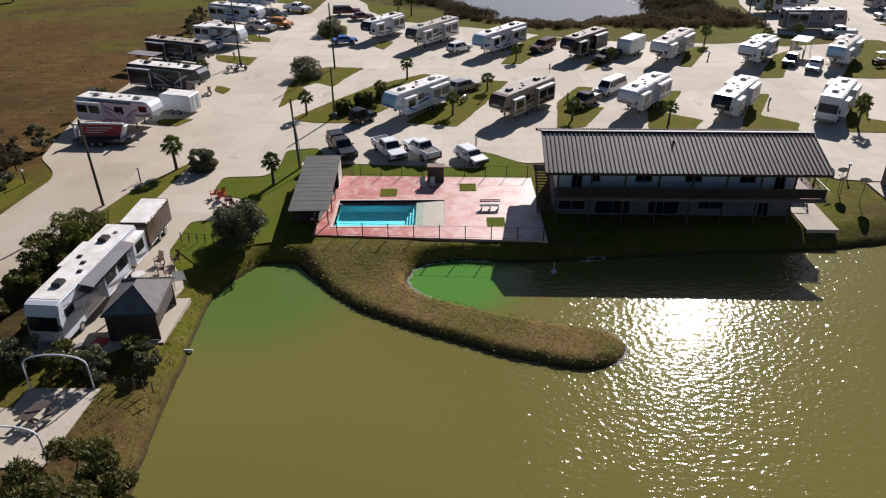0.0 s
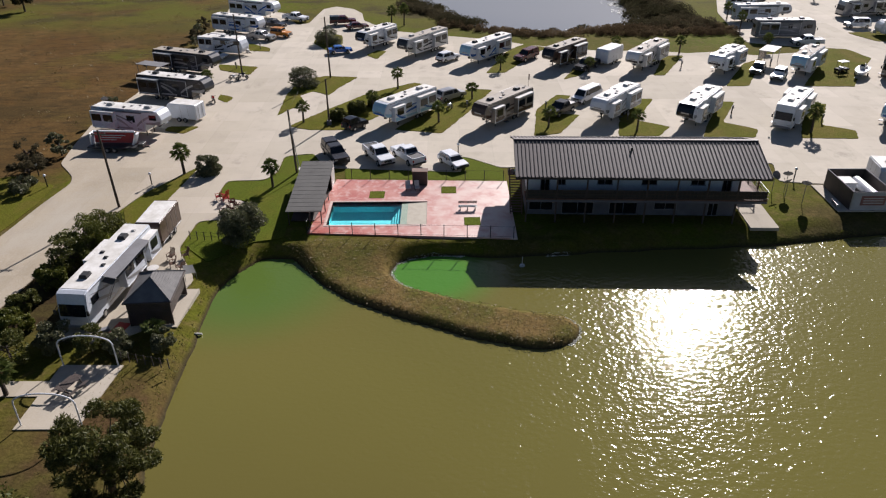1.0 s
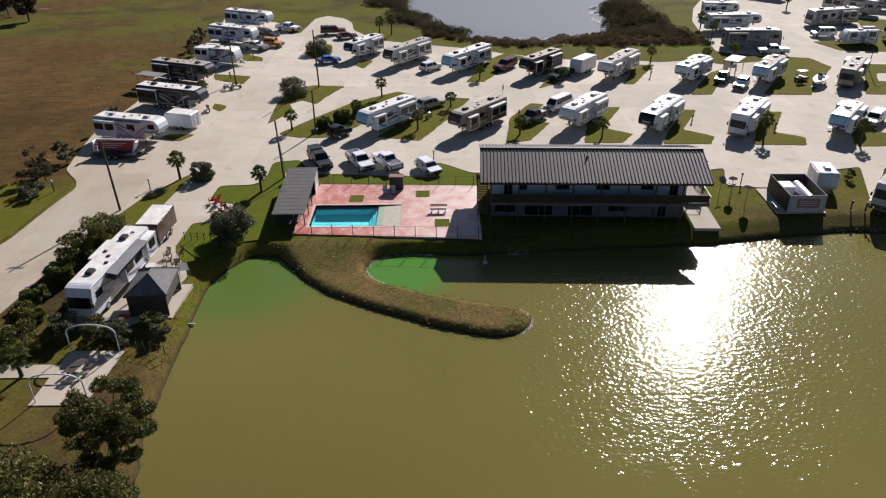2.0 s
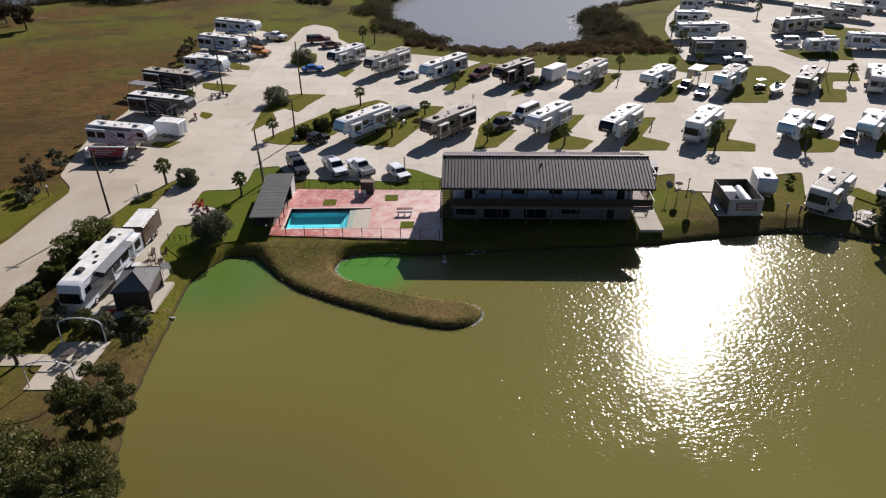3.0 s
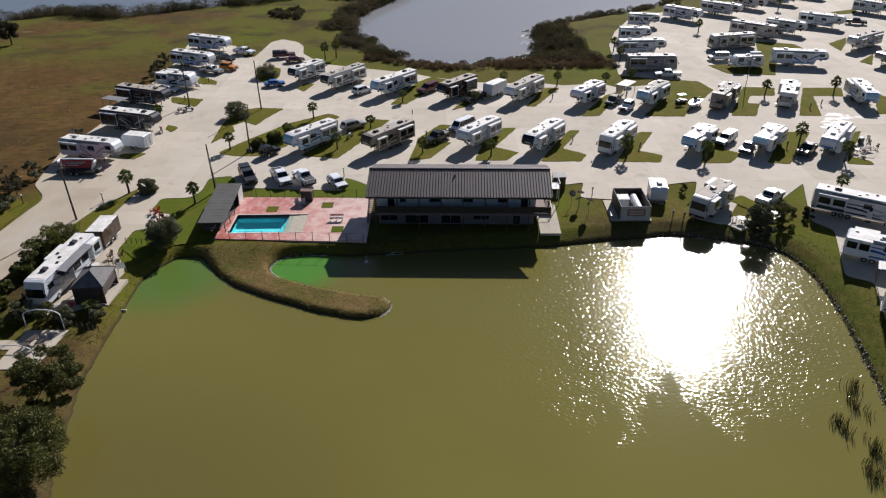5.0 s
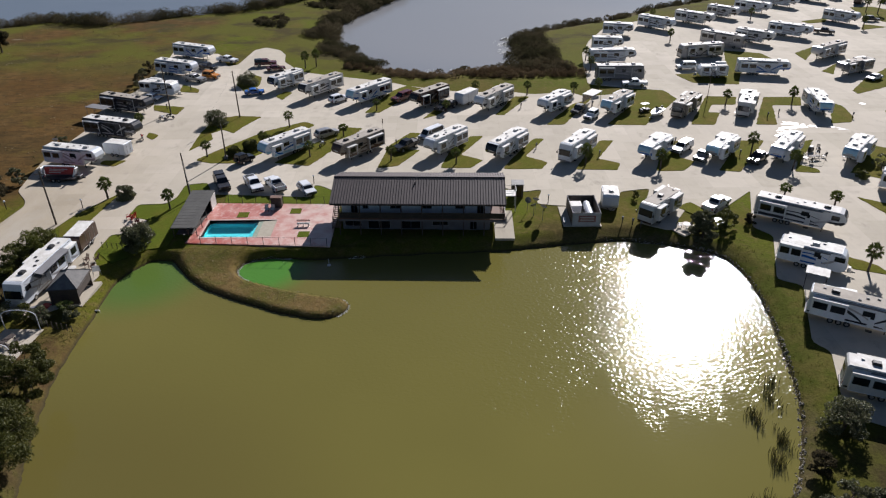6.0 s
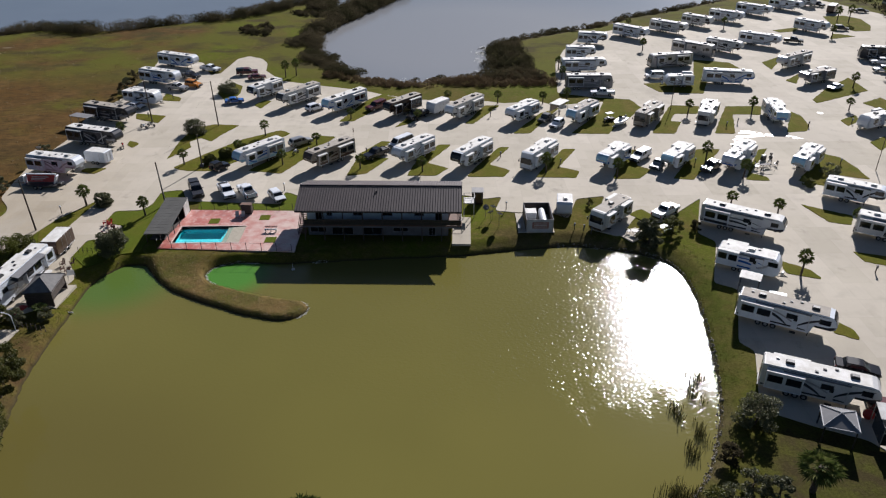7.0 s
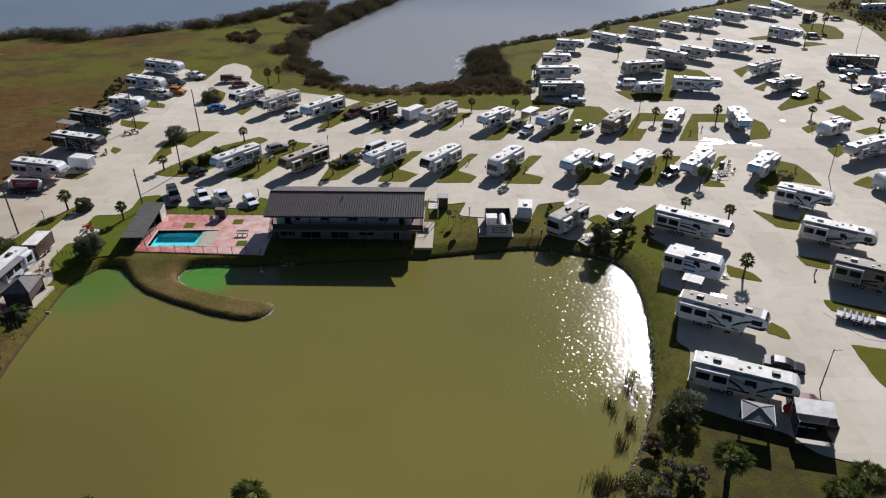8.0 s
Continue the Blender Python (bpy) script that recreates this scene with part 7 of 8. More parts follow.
scatter("lawn_grass", "green_grass", "uneven grass on the east bank", "grass", east, 6, 0.08, 0.03, 0.2, 9)
# reeds in the shallows
reeds = np.concatenate([rng.normal((cx, cy, 0), (sx, sy, 0), (n, 3)) for cx, cy, sx, sy, n in ((54.4, 9.6, 0.8, 1.0, 55), (56.4, 9.2, 0.8, 0.8, 40), (58.0, 21.6, 0.3, 0.7, 14), (60.6, 24.2, 0.25, 0.6, 12), (59.4, 18.6, 0.35, 0.8, 16), (61.6, 27.0, 0.25, 0.5, 8), (57.8, 15.8, 0.4, 0.6, 14))])
reeds[:, 2] = WATER - 0.1
scatter("reeds", "reed", "tall reeds standing in the pond shallows", "reeds", reeds, 7, 1.05, 0.03, 0.2, 10, 0.1)
# stones and shell along the east waterline
M["bank_stone"] = surface("bank_stone", (0.3, 0.27, 0.22), (0.17, 0.15, 0.12), 2.0, 0.9, jitter=0.0)
stones = spots(rng, 50, 70, 8, 60, 26000, lambda a, b, x, y: (np.abs(a - 0.1) < 0.32))[:1100]
stones[:, 2] = np.maximum(stones[:, 2], WATER - 0.03)
octa = np.array([(1, 0, 0), (-1, 0, 0), (0, 1, 0), (0, -1, 0), (0, 0, 0.7), (0, 0, -0.7)], float)
sides = np.array([(0, 2, 4), (2, 1, 4), (1, 3, 4), (3, 0, 4), (2, 0, 5), (1, 2, 5), (3, 1, 5), (0, 3, 5)])
grow = (0.05 + 0.16 * rng.random((len(stones), 1, 1)) ** 2) * (0.6 + 0.8 * rng.random((len(stones), 6, 1)))
pebbles = (stones[:, None, :] + octa * grow).reshape(-1, 3)
tagged(from_arrays("bank_stones", pebbles, (np.arange(len(stones))[:, None, None] * 6 + sides).reshape(-1, 3), M["bank_stone"]), "pale stones scattered along the east waterline", "stones", kind="stuff")
# tufts over the dry field
field = spots(rng, -150, -49, 60, 205, 900, lambda a, b, x, y: b > 6)
scatter("field_grass", "dry_grass", "rough dry grass tussocks on the field", "grass", field, 6, 0.2, 0.06, 0.6, 12, 0.9)


def scrub(name, places, seed, leaves, size, height, label, material="marsh"):
    """Bushes of very uneven size, thinned out in places."""
    rng = np.random.default_rng(seed)
    c = np.array(places)
    thick = np.sin(c[:, 0] * 0.35 + 2.0 * np.sin(c[:, 1] * 0.22)) + np.sin(c[:, 1] * 0.31 + 0.13 * c[:, 0])
    c = c[thick + rng.normal(size=len(c)) * 0.5 > -1.25]
    r = height * (0.3 + 1.0 * rng.random(len(c)) ** 2.2)
    c[:, 2] += r * 0.45
    verts, faces = leaf_cloud(rng, c, r, leaves * len(c), size, 0.8, 0.6)
    return tagged(from_arrays(name, verts, faces, M[material]), label, "scrub", kind="stuff")


near = spots(rng, -20, 70, 146, 262, 26000, lambda a, b, x, y: (b > 0.3) & ((b < 7.5 + 3 * np.sin(x * 0.3) * np.sin(y * 0.21)) | ((x > 44) & (x < 59 - (y - 140) * 0.05) & (y > 139) & (y < 200))) & ~((x > 60) & (y < 200)) & ~((y < 154) & (x > 6) & (x < 43)))
near = near[:2600]
patchy = spots(rng, -48, 4, 150, 236, 5000, lambda a, b, x, y: (b > 5) & (y > 184 - 0.3 * x) & (np.sin(x * 0.21 + 1.7 * np.sin(y * 0.13)) + np.sin(y * 0.17 + x * 0.08) + 0.05 * (x + 20) > 0.9))
scrub("marsh_scrub", patchy[:700], 27, 50, 0.22, 0.9, "low brown scrub patches west of the lagoon")
scrub("marsh_scrub", near, 21, 100, 0.14, 1.4, "dark brown-green marsh scrub round the lagoon")
south = spots(rng, 0, 62, 139.5, 153, 6000, lambda a, b, x, y: (b > 0.3) & (y > 141 + 0.2 * np.sin(x) + np.where(x < 18, 0.6 * (18 - x), 0)))
scrub("marsh_scrub", south[:1000], 22, 90, 0.13, 0.9, "brown marsh scrub between the campers and the lagoon", "marsh_brown")
shore = spots(rng, -150, 30, 190, 300, 30000, lambda a, b, x, y: (b > 0.2) & (b < 9 + 3 * np.sin(x * 0.13)))
scrub("shore_scrub", shore[:1700], 23, 130, 0.19, 2.4, "dark shoreline scrub along the bay")
mangrove = spots(rng, 0, 50, 148, 185, 5000, lambda a, b, x, y: (b < -0.3) & (b > -2.6))
scrub("lagoon_bushes", mangrove[:60], 24, 150, 0.2, 1.5, "round bushes standing in the lagoon edge")
east_shore = spots(rng, 60, 260, 195, 380, 24000, lambda a, b, x, y: (b > 0.2) & (b < 6))
scrub("shore_scrub", east_shore[:700], 25, 90, 0.17, 1.2, "low scrub along the bay behind the campers")
verge = spots(rng, 186, 215, 165, 262, 500, lambda a, b, x, y: x > 188 + 0.1 * np.abs(y - 215))
scrub("verge_scrub", verge[:160], 26, 40, 0.4, 1.7, "green-brown verge bushes beside the roundabout")


# ---- poles, wires and street furniture ----
def utility_pole(x, y, h, label, lean=(0.0, 0.0), lamp=0.0, arm=0.0):
    """A wooden pole; with a lamp it is a thin steel one."""
    ob = thing("utility_pole", pose(x, y, 0), label, "pole")
    bm = bmesh.new()
    rod(bm, (0, 0, -0.3), (lean[0], lean[1], h), 0.08 if lamp else 0.15, 0.05 if lamp else 0.1, seg=10)
    part("pole", bm, M["wood_pole"], ob)
    if arm:
        part("cross_arm", soft_box(lean[0], lean[1], h - 0.5, arm, 0.1, 0.12, 0.015), M["wood_pole"], ob)
        for k in (-0.42, 0.0, 0.42):
            bm = bmesh.new()
            rod(bm, (lean[0] + k * arm, lean[1], h - 0.44), (lean[0] + k * arm, lean[1], h - 0.2), 0.05, 0.03, seg=6)
            part("insulator", bm, M["grey"], ob)
    if lamp:
        bm = bmesh.new()
        rod(bm, (lean[0], lean[1], h - 0.2), (lean[0] + lamp, lean[1] - 0.2, h + 0.1), 0.035, seg=6)
        part("lamp_arm", bm, M["steel"], ob)
        part("lamp_head", soft_box(lean[0] + lamp, lean[1] - 0.2, h + 0.1, 0.5, 0.22, 0.12, 0.04), M["grey"], ob)
    return ob


utility_pole(-33.7, 64.7, 8.9, "brown wooden utility pole on the drive verge", (-0.3, 0.1), 0, 1.6)
utility_pole(-15.7, 73.8, 7.9, "brown wooden utility pole behind the pool shed", (-0.25, 0.0))
utility_pole(-16.9, 113.6, 10.0, "tall wooden utility pole on a lawn island", (-0.2, 0))
utility_pole(-32.6, 116.8, 9.9, "tall wooden utility pole beside the west pads", (-0.1, 0))
part("base", soft_box(0, 0, 0.35, 0.6, 0.6, 0.7, 0.04), M["stone"], utility_pole(-14.0, 90.4, 6.6, "wooden lamp pole with a wide base on a lawn island"))
utility_pole(83.0, 23.0, 6.0, "dark street lamp pole beside the east drive", (0.2, 0), 0.6)
utility_pole(113.8, 85.5, 7.3, "thin street lamp pole on the loop drive", (0, 0), 0.5)
utility_pole(85.4, 121.6, 7.0, "thin street lamp pole on a lawn island", (0, 0), 0.5)
utility_pole(168.0, 181.4, 7.5, "thin street lamp pole by the outer drive", (0, 0), 0.5)

# guy pole leaning beside the shed pole
bm = bmesh.new()
rod(bm, (-15.0, 72.6, 0), (-15.9, 73.7, 6.6), 0.05, seg=6)
tagged(part("guy_pole", bm, M["steel"]), "thin pale guy pole leaning on the utility pole", "pole")


def wire(name, points, sag, label, r=0.005):
    """A hanging cable between points."""
    cu = bpy.data.curves.new(name, "CURVE")
    cu.dimensions, cu.bevel_depth, cu.bevel_resolution = "3D", r, 1
    sp = cu.splines.new("POLY")
    pts = []
    for a, b in zip(points, points[1:]):
        a, b = Vector(a), Vector(b)
        for k in range(13):
            t = k / 12
            p = a.lerp(b, t)
            pts.append((p.x, p.y, p.z - 4 * sag * t * (1 - t), 1))
    sp.points.add(len(pts) - 1)
    for q, p in zip(sp.points, pts):
        q.co = p
    ob = new(name, cu)
    cu.materials.append(M["plastic_black"])
    return tagged(ob, label, "cable", "overhead cables")


for k in (-0.67, 0.0, 0.67):
    wire("overhead_cable", [(-34.0 + k, 64.8, 8.7), (-32.7 + 0.3 * k, 116.8, 9.6)], 1.2, "thin overhead cable between two poles")
wire("overhead_cable", [(-32.7, 116.8, 9.6), (-17.1, 113.6, 9.8)], 0.5, "thin overhead cable across the drive")
wire("overhead_cable", [(-17.1, 113.6, 9.8), (-15.95, 73.8, 7.7)], 0.9, "thin overhead cable to the shed pole")


def bollard_lamp(x, y):
    ob = thing("bollard_lamp", pose(x, y, 0.03), "short dark post lamp with a white globe", "lamp", "post lamps")
    bm = bmesh.new()
    rod(bm, (0, 0, 0), (0, 0, 1.3), 0.07, seg=8)
    part("post", bm, M["black_metal"], ob)
    bm = bmesh.new()
    bmesh.ops.create_uvsphere(bm, u_segments=12, v_segments=8, radius=0.17, matrix=Matrix.Translation((0, 0, 1.42)))
    part("globe", bm, M["white_paint"], ob)


for x, y in ((-32.1, 70.5), (-44.2, 70.2), (3.9, 79.0), (-46.8, 73.5), (42.9, 70.4)):
    bollard_lamp(x, y)


def power_pedestal(x, y):
    ob = thing("power_pedestal", pose(x, y, 0.05, 0, 0, random.uniform(-20, 20)), "grey power pedestal on a lawn edge", "pedestal", "power pedestals")
    part("post", soft_box(0, 0, 0.5, 0.14, 0.14, 1.0, 0.01), M["dark_wood"], ob)
    part("meter_box", soft_box(0, -0.1, 0.95, 0.26, 0.16, 0.4, 0.02), M["canvas_grey"], ob)
    part("cap", soft_box(0, -0.04, 1.18, 0.3, 0.28, 0.05, 0.015), M["stone"], ob)


for x, y in ((43.8, 93.8), (68.2, 112.6), (94.2, 109.9), (97.4, 112.0), (80.7, 119.2), (28.2, 91.4), (55.0, 89.8), (80.9, 89.4), (43.4, 117.7), (111.9, 109.5), (122.2, 111.2), (17.2, 96.4), (16.4, 122.0), (70.8, 96.0), (5.6, 97.0), (59.2, 118.6), (108.6, 88.6), (54.6, 62.4), (55.6, 61.4), (53.2, 63.0), (94.2, 48.9), (-34.2, 119.4), (-33.0, 133.2)):
    power_pedestal(x, y)


# ---- west bank: gazebo, patio, slab and arches ----
def gazebo(x, y, turn, sx, sy, eave, peak, roof, post, label, walls=True, cap=True):
    ob = thing("gazebo", pose(x, y, 0.03, 0, 0, turn), label, "gazebo")
    ridge = max(0.0, (sy - sx) / 2 * 0.9)
    e = [(-sx / 2, -sy / 2, eave), (sx / 2, -sy / 2, eave), (sx / 2, sy / 2, eave), (-sx / 2, sy / 2, eave)]
    r = [(0, -ridge, peak), (0, ridge, peak)]
    for name, poly in (("roof_panel", (e[0], e[1], r[0])), ("roof_panel", (e[2], e[3], r[1])), ("roof_panel", (e[1], e[2], r[1], r[0])), ("roof_panel", (e[3], e[0], r[0], r[1]))):
        bm = bmesh.new()
        seen_pts = []
        for p in poly:
            if p not in seen_pts:
                seen_pts.append(p)
        f = bm.faces.new([bm.verts.new(p) for p in seen_pts])
        bm.normal_update()
        if f.normal.z < 0:
            f.normal_flip()
        bmesh.ops.solidify(bm, geom=bm.faces[:], thickness=0.06)
        part(name, bm, M[roof], ob)
    if cap:
        for a, b in ((e[0], r[0]), (e[1], r[0]), (e[2], r[1]), (e[3], r[1])):
            bm = bmesh.new()
            rod(bm, Vector(a) + Vector((0, 0, 0.04)), Vector(b) + Vector((0, 0, 0.04)), 0.05, seg=6)
            part("hip_cap", bm, M[roof if walls else "canvas_pale"], ob)
    for ax, ay, lx, ly in ((0, -sy / 2, sx, 0.1), (0, sy / 2, sx, 0.1), (-sx / 2, 0, 0.1, sy), (sx / 2, 0, 0.1, sy)):
        part("eave_trim", soft_box(ax, ay, eave - 0.02, lx + (0.08 if walls else 0.02), ly + (0.08 if walls else -0.02), 0.1, 0.015), M[post if walls else "canvas_pale"], ob)
    for px_ in (-1, 1):
        for py_ in (-1, 1):
            part("post", soft_box(px_ * (sx / 2 - 0.2), py_ * (sy / 2 - 0.2), eave / 2, 0.14, 0.14, eave, 0.015), M[post], ob)
    if walls:
        for py_ in (-1, 1):
            part("half_wall", soft_box(0, py_ * (sy / 2 - 0.2), 0.5, sx - 0.56, 0.06, 0.95, 0.01), M[post], ob)
        part("half_wall", soft_box(-(sx / 2 - 0.2), 0, 0.5, 0.06, sy - 0.56, 0.95, 0.01), M[post], ob)
        for k in range(4):
            part("screen_slat", soft_box(0, -(sy / 2 - 0.2), 1.12 + 0.32 * k, sx - 0.56, 0.05, 0.31, 0.01), M[post], ob)
            part("screen_slat", soft_box(sx / 2 - 0.2, 0, 1.12 + 0.32 * k, 0.05, sy - 0.56, 0.31, 0.01), M[post], ob)
    return ob


bm = bmesh.new()
prism(bm, [(-24.6, 41.9), (-20.2, 42.1), (-20.0, 47.9), (-24.4, 47.7)], -0.5, 0.035)
tagged(part("slab", bm, M["concrete"]), "pale concrete slab under the dark gazebo", "slab", kind="structure")
g = gazebo(-22.4, 44.6, 4, 3.8, 4.9, 2.35, 3.6, "shingle", "dark_wood", "dark wooden gazebo with a grey shingled hip roof")
for k in range(9):
    t = k / 9
    bm = bmesh.new()
    rod(bm, (1.72 * (1 - t), -2.2 + 1.75 * t, 2.42 + 1.18 * t), (1.72 * (1 - t), 2.2 - 1.75 * t, 2.45 + 1.18 * t), 0.04, seg=5)
    part("shingle_course", bm, M["shingle"], g)


def patio_chair(x, y, turn, material, label, name="patio_chair", group="patio chairs"):
    ob = thing(name, pose(x, y, 0.04, 0, 0, turn), label, "chair", group)
    part("seat", soft_box(0, 0, 0.38, 0.55, 0.55, 0.05, 0.015, ry=5), M[material], ob)
    for k in range(4):
        part("back_slat", soft_box(-0.34, -0.21 + 0.14 * k, 0.72, 0.03, 0.11, 0.75, 0.01, ry=-20), M[material], ob)
    for s in (-0.3, 0.3):
        part("armrest", soft_box(0.0, s, 0.6, 0.65, 0.1, 0.03, 0.01), M[material], ob)
        for q in (-0.22, 0.25):
            part("leg", soft_box(q, s, 0.29, 0.06, 0.05, 0.58, 0.01), M[material], ob)
    return ob


def round_table(x, y, material, label, r=0.55):
    ob = thing("patio_table", pose(x, y, 0.04), label, "table")
    bm = bmesh.new()
    rod(bm, (0, 0, 0.7), (0, 0, 0.74), r, seg=20)
    part("top", bm, M[material], ob)
    for k in range(4):
        bm = bmesh.new()
        rod(bm, (r * 0.7 * math.cos(k * 1.571), r * 0.7 * math.sin(k * 1.571), 0), (0.2 * math.cos(k * 1.571), 0.2 * math.sin(k * 1.571), 0.7), 0.025, seg=6)
        part("leg", bm, M["black_metal"], ob)


def picnic_table(x, y, turn, material, label):
    ob = thing("picnic_table", pose(x, y, 0.04, 0, 0, turn), label, "table", "picnic tables")
    for k in range(5):
        part("top_plank", soft_box(0, -0.32 + 0.16 * k, 0.75, 1.9, 0.14, 0.045, 0.01), M[material], ob)
    for s in (-0.75, 0.75):
        part("bench", soft_box(0, s, 0.45, 1.9, 0.26, 0.045, 0.01), M[material], ob)
    for q in (-0.65, 0.65):
        part("trestle", soft_box(q, 0, 0.42, 0.08, 1.5, 0.08, 0.01), M[material], ob)
        for s in (-1, 1):
            bm = bmesh.new()
            rod(bm, (q, s * 0.7, 0), (q, s * 0.25, 0.74), 0.045, seg=6)
            part("leg", bm, M[material], ob)


# red chairs on the small pad
for k, (x, y, turn) in enumerate(((-23.2, 66.4, 200), (-22.5, 66.8, 150), (-22.2, 65.9, 100))):
    patio_chair(x, y, turn, "red", "bright red slatted garden chair on a small pad", "garden_chair", "red chairs")
for k, (x, y, turn) in enumerate(((-21.7, 62.6, 30), (-21.0, 63.3, 60), (-20.6, 64.2, 80), (-21.3, 64.9, 120))):
    patio_chair(x, y, turn, "maroon", "dark red slatted garden chair on a small pad", "garden_chair", "red chairs")
# patio of the large motorhome
round_table(-24.9, 50.4, "ac_white", "round white patio table beside a motorhome")
for x, y, turn in ((-23.6, 51.8, 200), (-22.6, 51.2, 150), (-24.2, 53.2, 250), (-22.9, 53.4, 220)):
    patio_chair(x, y, turn, "deck_wood", "brown wooden patio chair beside a motorhome")
picnic_table(-23.4, 49.2, 20, "dark_wood", "dark wooden picnic table on the patio")
ob = thing("sun_shade", pose(-21.3, 49.6, 0.04, 0, 0, 30), "pale striped fabric shade on a thin frame", "shade")
bm = bmesh.new()
p = [bm.verts.new(q) for q in ((-0.5, -0.35, 0.8), (0.5, -0.35, 0.7), (0.45, 0.4, 1.15), (-0.4, 0.45, 1.3))]
bm.faces.new(p)
bmesh.ops.solidify(bm, geom=bm.faces[:], thickness=0.02)
part("fabric", bm, M["cream"], ob)
for x, y, z in ((-0.5, -0.35, 0.8), (0.5, -0.35, 0.7), (0.45, 0.4, 1.15), (-0.4, 0.45, 1.3)):
    bm = bmesh.new()
    rod(bm, (x, y, 0), (x, y, z), 0.03, seg=6)
    part("pole", bm, M["steel"], ob)
bm = bmesh.new()
box(bm, 0, 0, 0.02, 1.1, 2.2, 0.03)
mat_ = tagged(part("outdoor_rug", bm, M["red"]), "faded red outdoor rug beside the motorhome", "rug")
mat_.matrix_basis = pose(-24.9, 41.6, 0.04, 0, 0, -12)
ob = thing("tool_cart", pose(-25.7, 41.0, 0.04, 0, 0, 30), "small dark cart by the motorhome steps", "cart")
part("tray", soft_box(0, 0, 0.5, 0.9, 0.5, 0.25, 0.03), M["grey"], ob)
for s in (-0.24, 0.24):
    wheel(ob, 0.2, s, 0.18, 0.08)
part("handle", soft_box(-0.7, 0, 0.6, 0.6, 0.06, 0.05, 0.01), M["black_metal"], ob)
# open awning of the motorhome
ob = thing("open_awning", pose(-27.5, 47.6, 0.03, 0, 0, -95), "open grey awning on two white struts beside a motorhome", "awning")
bm = bmesh.new()
p = [bm.verts.new(q) for q in ((-3.6, 1.28, 3.2), (3.4, 1.28, 3.2), (3.4, 2.2, 2.95), (-3.6, 2.2, 2.95))]
bm.faces.new(p)
bmesh.ops.solidify(bm, geom=bm.faces[:], thickness=0.025)
part("canopy", bm, M["canvas_grey"], ob)
for x in (-3.5, 3.3):
    bm = bmesh.new()
    rod(bm, (x, 1.3, 1.3), (x, 2.15, 2.92), 0.035, seg=6)
    part("strut", bm, M["ac_white"], ob)

bm = bmesh.new()
prism(bm, [(-27.5, 37.2), (-22.7, 37.1), (-23.3, 30.2), (-27.7, 30.2)], -0.2, 0.03)
tagged(part("slab", bm, M["concrete"]), "pale concrete slab between two white arches", "slab", kind="structure")
bm = bmesh.new()
prism(bm, [(-33.5, 35.3), (-27.6, 35.3), (-27.6, 33.6), (-33.5, 33.6)], -0.2, 0.025)
tagged(part("path", bm, M["concrete"]), "short concrete path to the slab", "path", kind="structure")


def arch(y, label):
    ob = thing("pipe_arch", pose(-25.2, y, 0.0), label, "arch", "white arches")
    top = [(-2.1 * math.cos(math.pi * k / 14), 1.9 + 0.95 * math.sin(math.pi * k / 14) ** 0.8) for k in range(15)]
    bm = bmesh.new()
    rod(bm, (-2.1, 0, 0), (-2.1, 0, 1.95), 0.055, seg=8)
    part("leg", bm, M["white_paint"], ob)
    bm = bmesh.new()
    rod(bm, (2.1, 0, 0), (2.1, 0, 1.95), 0.055, seg=8)
    part("leg", bm, M["white_paint"], ob)
    bm = bmesh.new()
    rings = []
    for k, (x, z) in enumerate(top):
        (x0, z0), (x1, z1) = top[max(0, k - 1)], top[min(len(top) - 1, k + 1)]
        out = Vector((z1 - z0, 0, x0 - x1)).normalized()
        rings.append([bm.verts.new(Vector((x, 0, z)) + 0.058 * (math.cos(u) * out + math.sin(u) * Vector((0, 1, 0)))) for u in [math.pi * j / 4 for j in range(8)]])
    for r0, r1 in zip(rings, rings[1:]):
        for j in range(8):
            bm.faces.new((r0[j], r0[(j + 1) % 8], r1[(j + 1) % 8], r1[j]))
    part("bow", bm, M["white_paint"], ob)


arch(37.1, "white bent pipe arch at the end of a concrete slab")
arch(30.6, "white bent pipe arch under the pine branches")
picnic_table(-25.4, 34.2, 70, "dark_wood", "dark wooden picnic table on the slab")
fence("wire_fence", [(-23.0, 37.6), (-19.0, 36.6)], (6,), 0.9, "low dark wire fence running down to the pond", "dark_wood", (0.5, 0.95))
fence("wire_fence", [(-23.6, 57.2), (-19.8, 56.6)], (5,), 0.9, "low dark wire fence beside the drive", "black_metal", (0.5, 0.95))
ob = thing("pipe_outlet", pose(-18.9, 42.6, -1.15, 0, 0, 5), "short white drain pipe at the water edge", "pipe")
bm = bmesh.new()
rod(bm, (-0.4, 0, 0.1), (0.45, 0, 0.02), 0.1, seg=10)
part("pipe", bm, M["ac_white"], ob)
ob = thing("fountain_float", pose(9.6, 53.6, WATER, 0, 0, 0), "small white float and post in the shaded water", "float")
bm = bmesh.new()
rod(bm, (0, 0, -0.1), (0, 0, 0.12), 0.3, 0.25, seg=12)
part("float", bm, M["ac_white"], ob)
bm = bmesh.new()
rod(bm, (0, 0, 0.1), (0, 0, 1.0), 0.04, seg=6)
part("post", bm, M["ac_white"], ob)


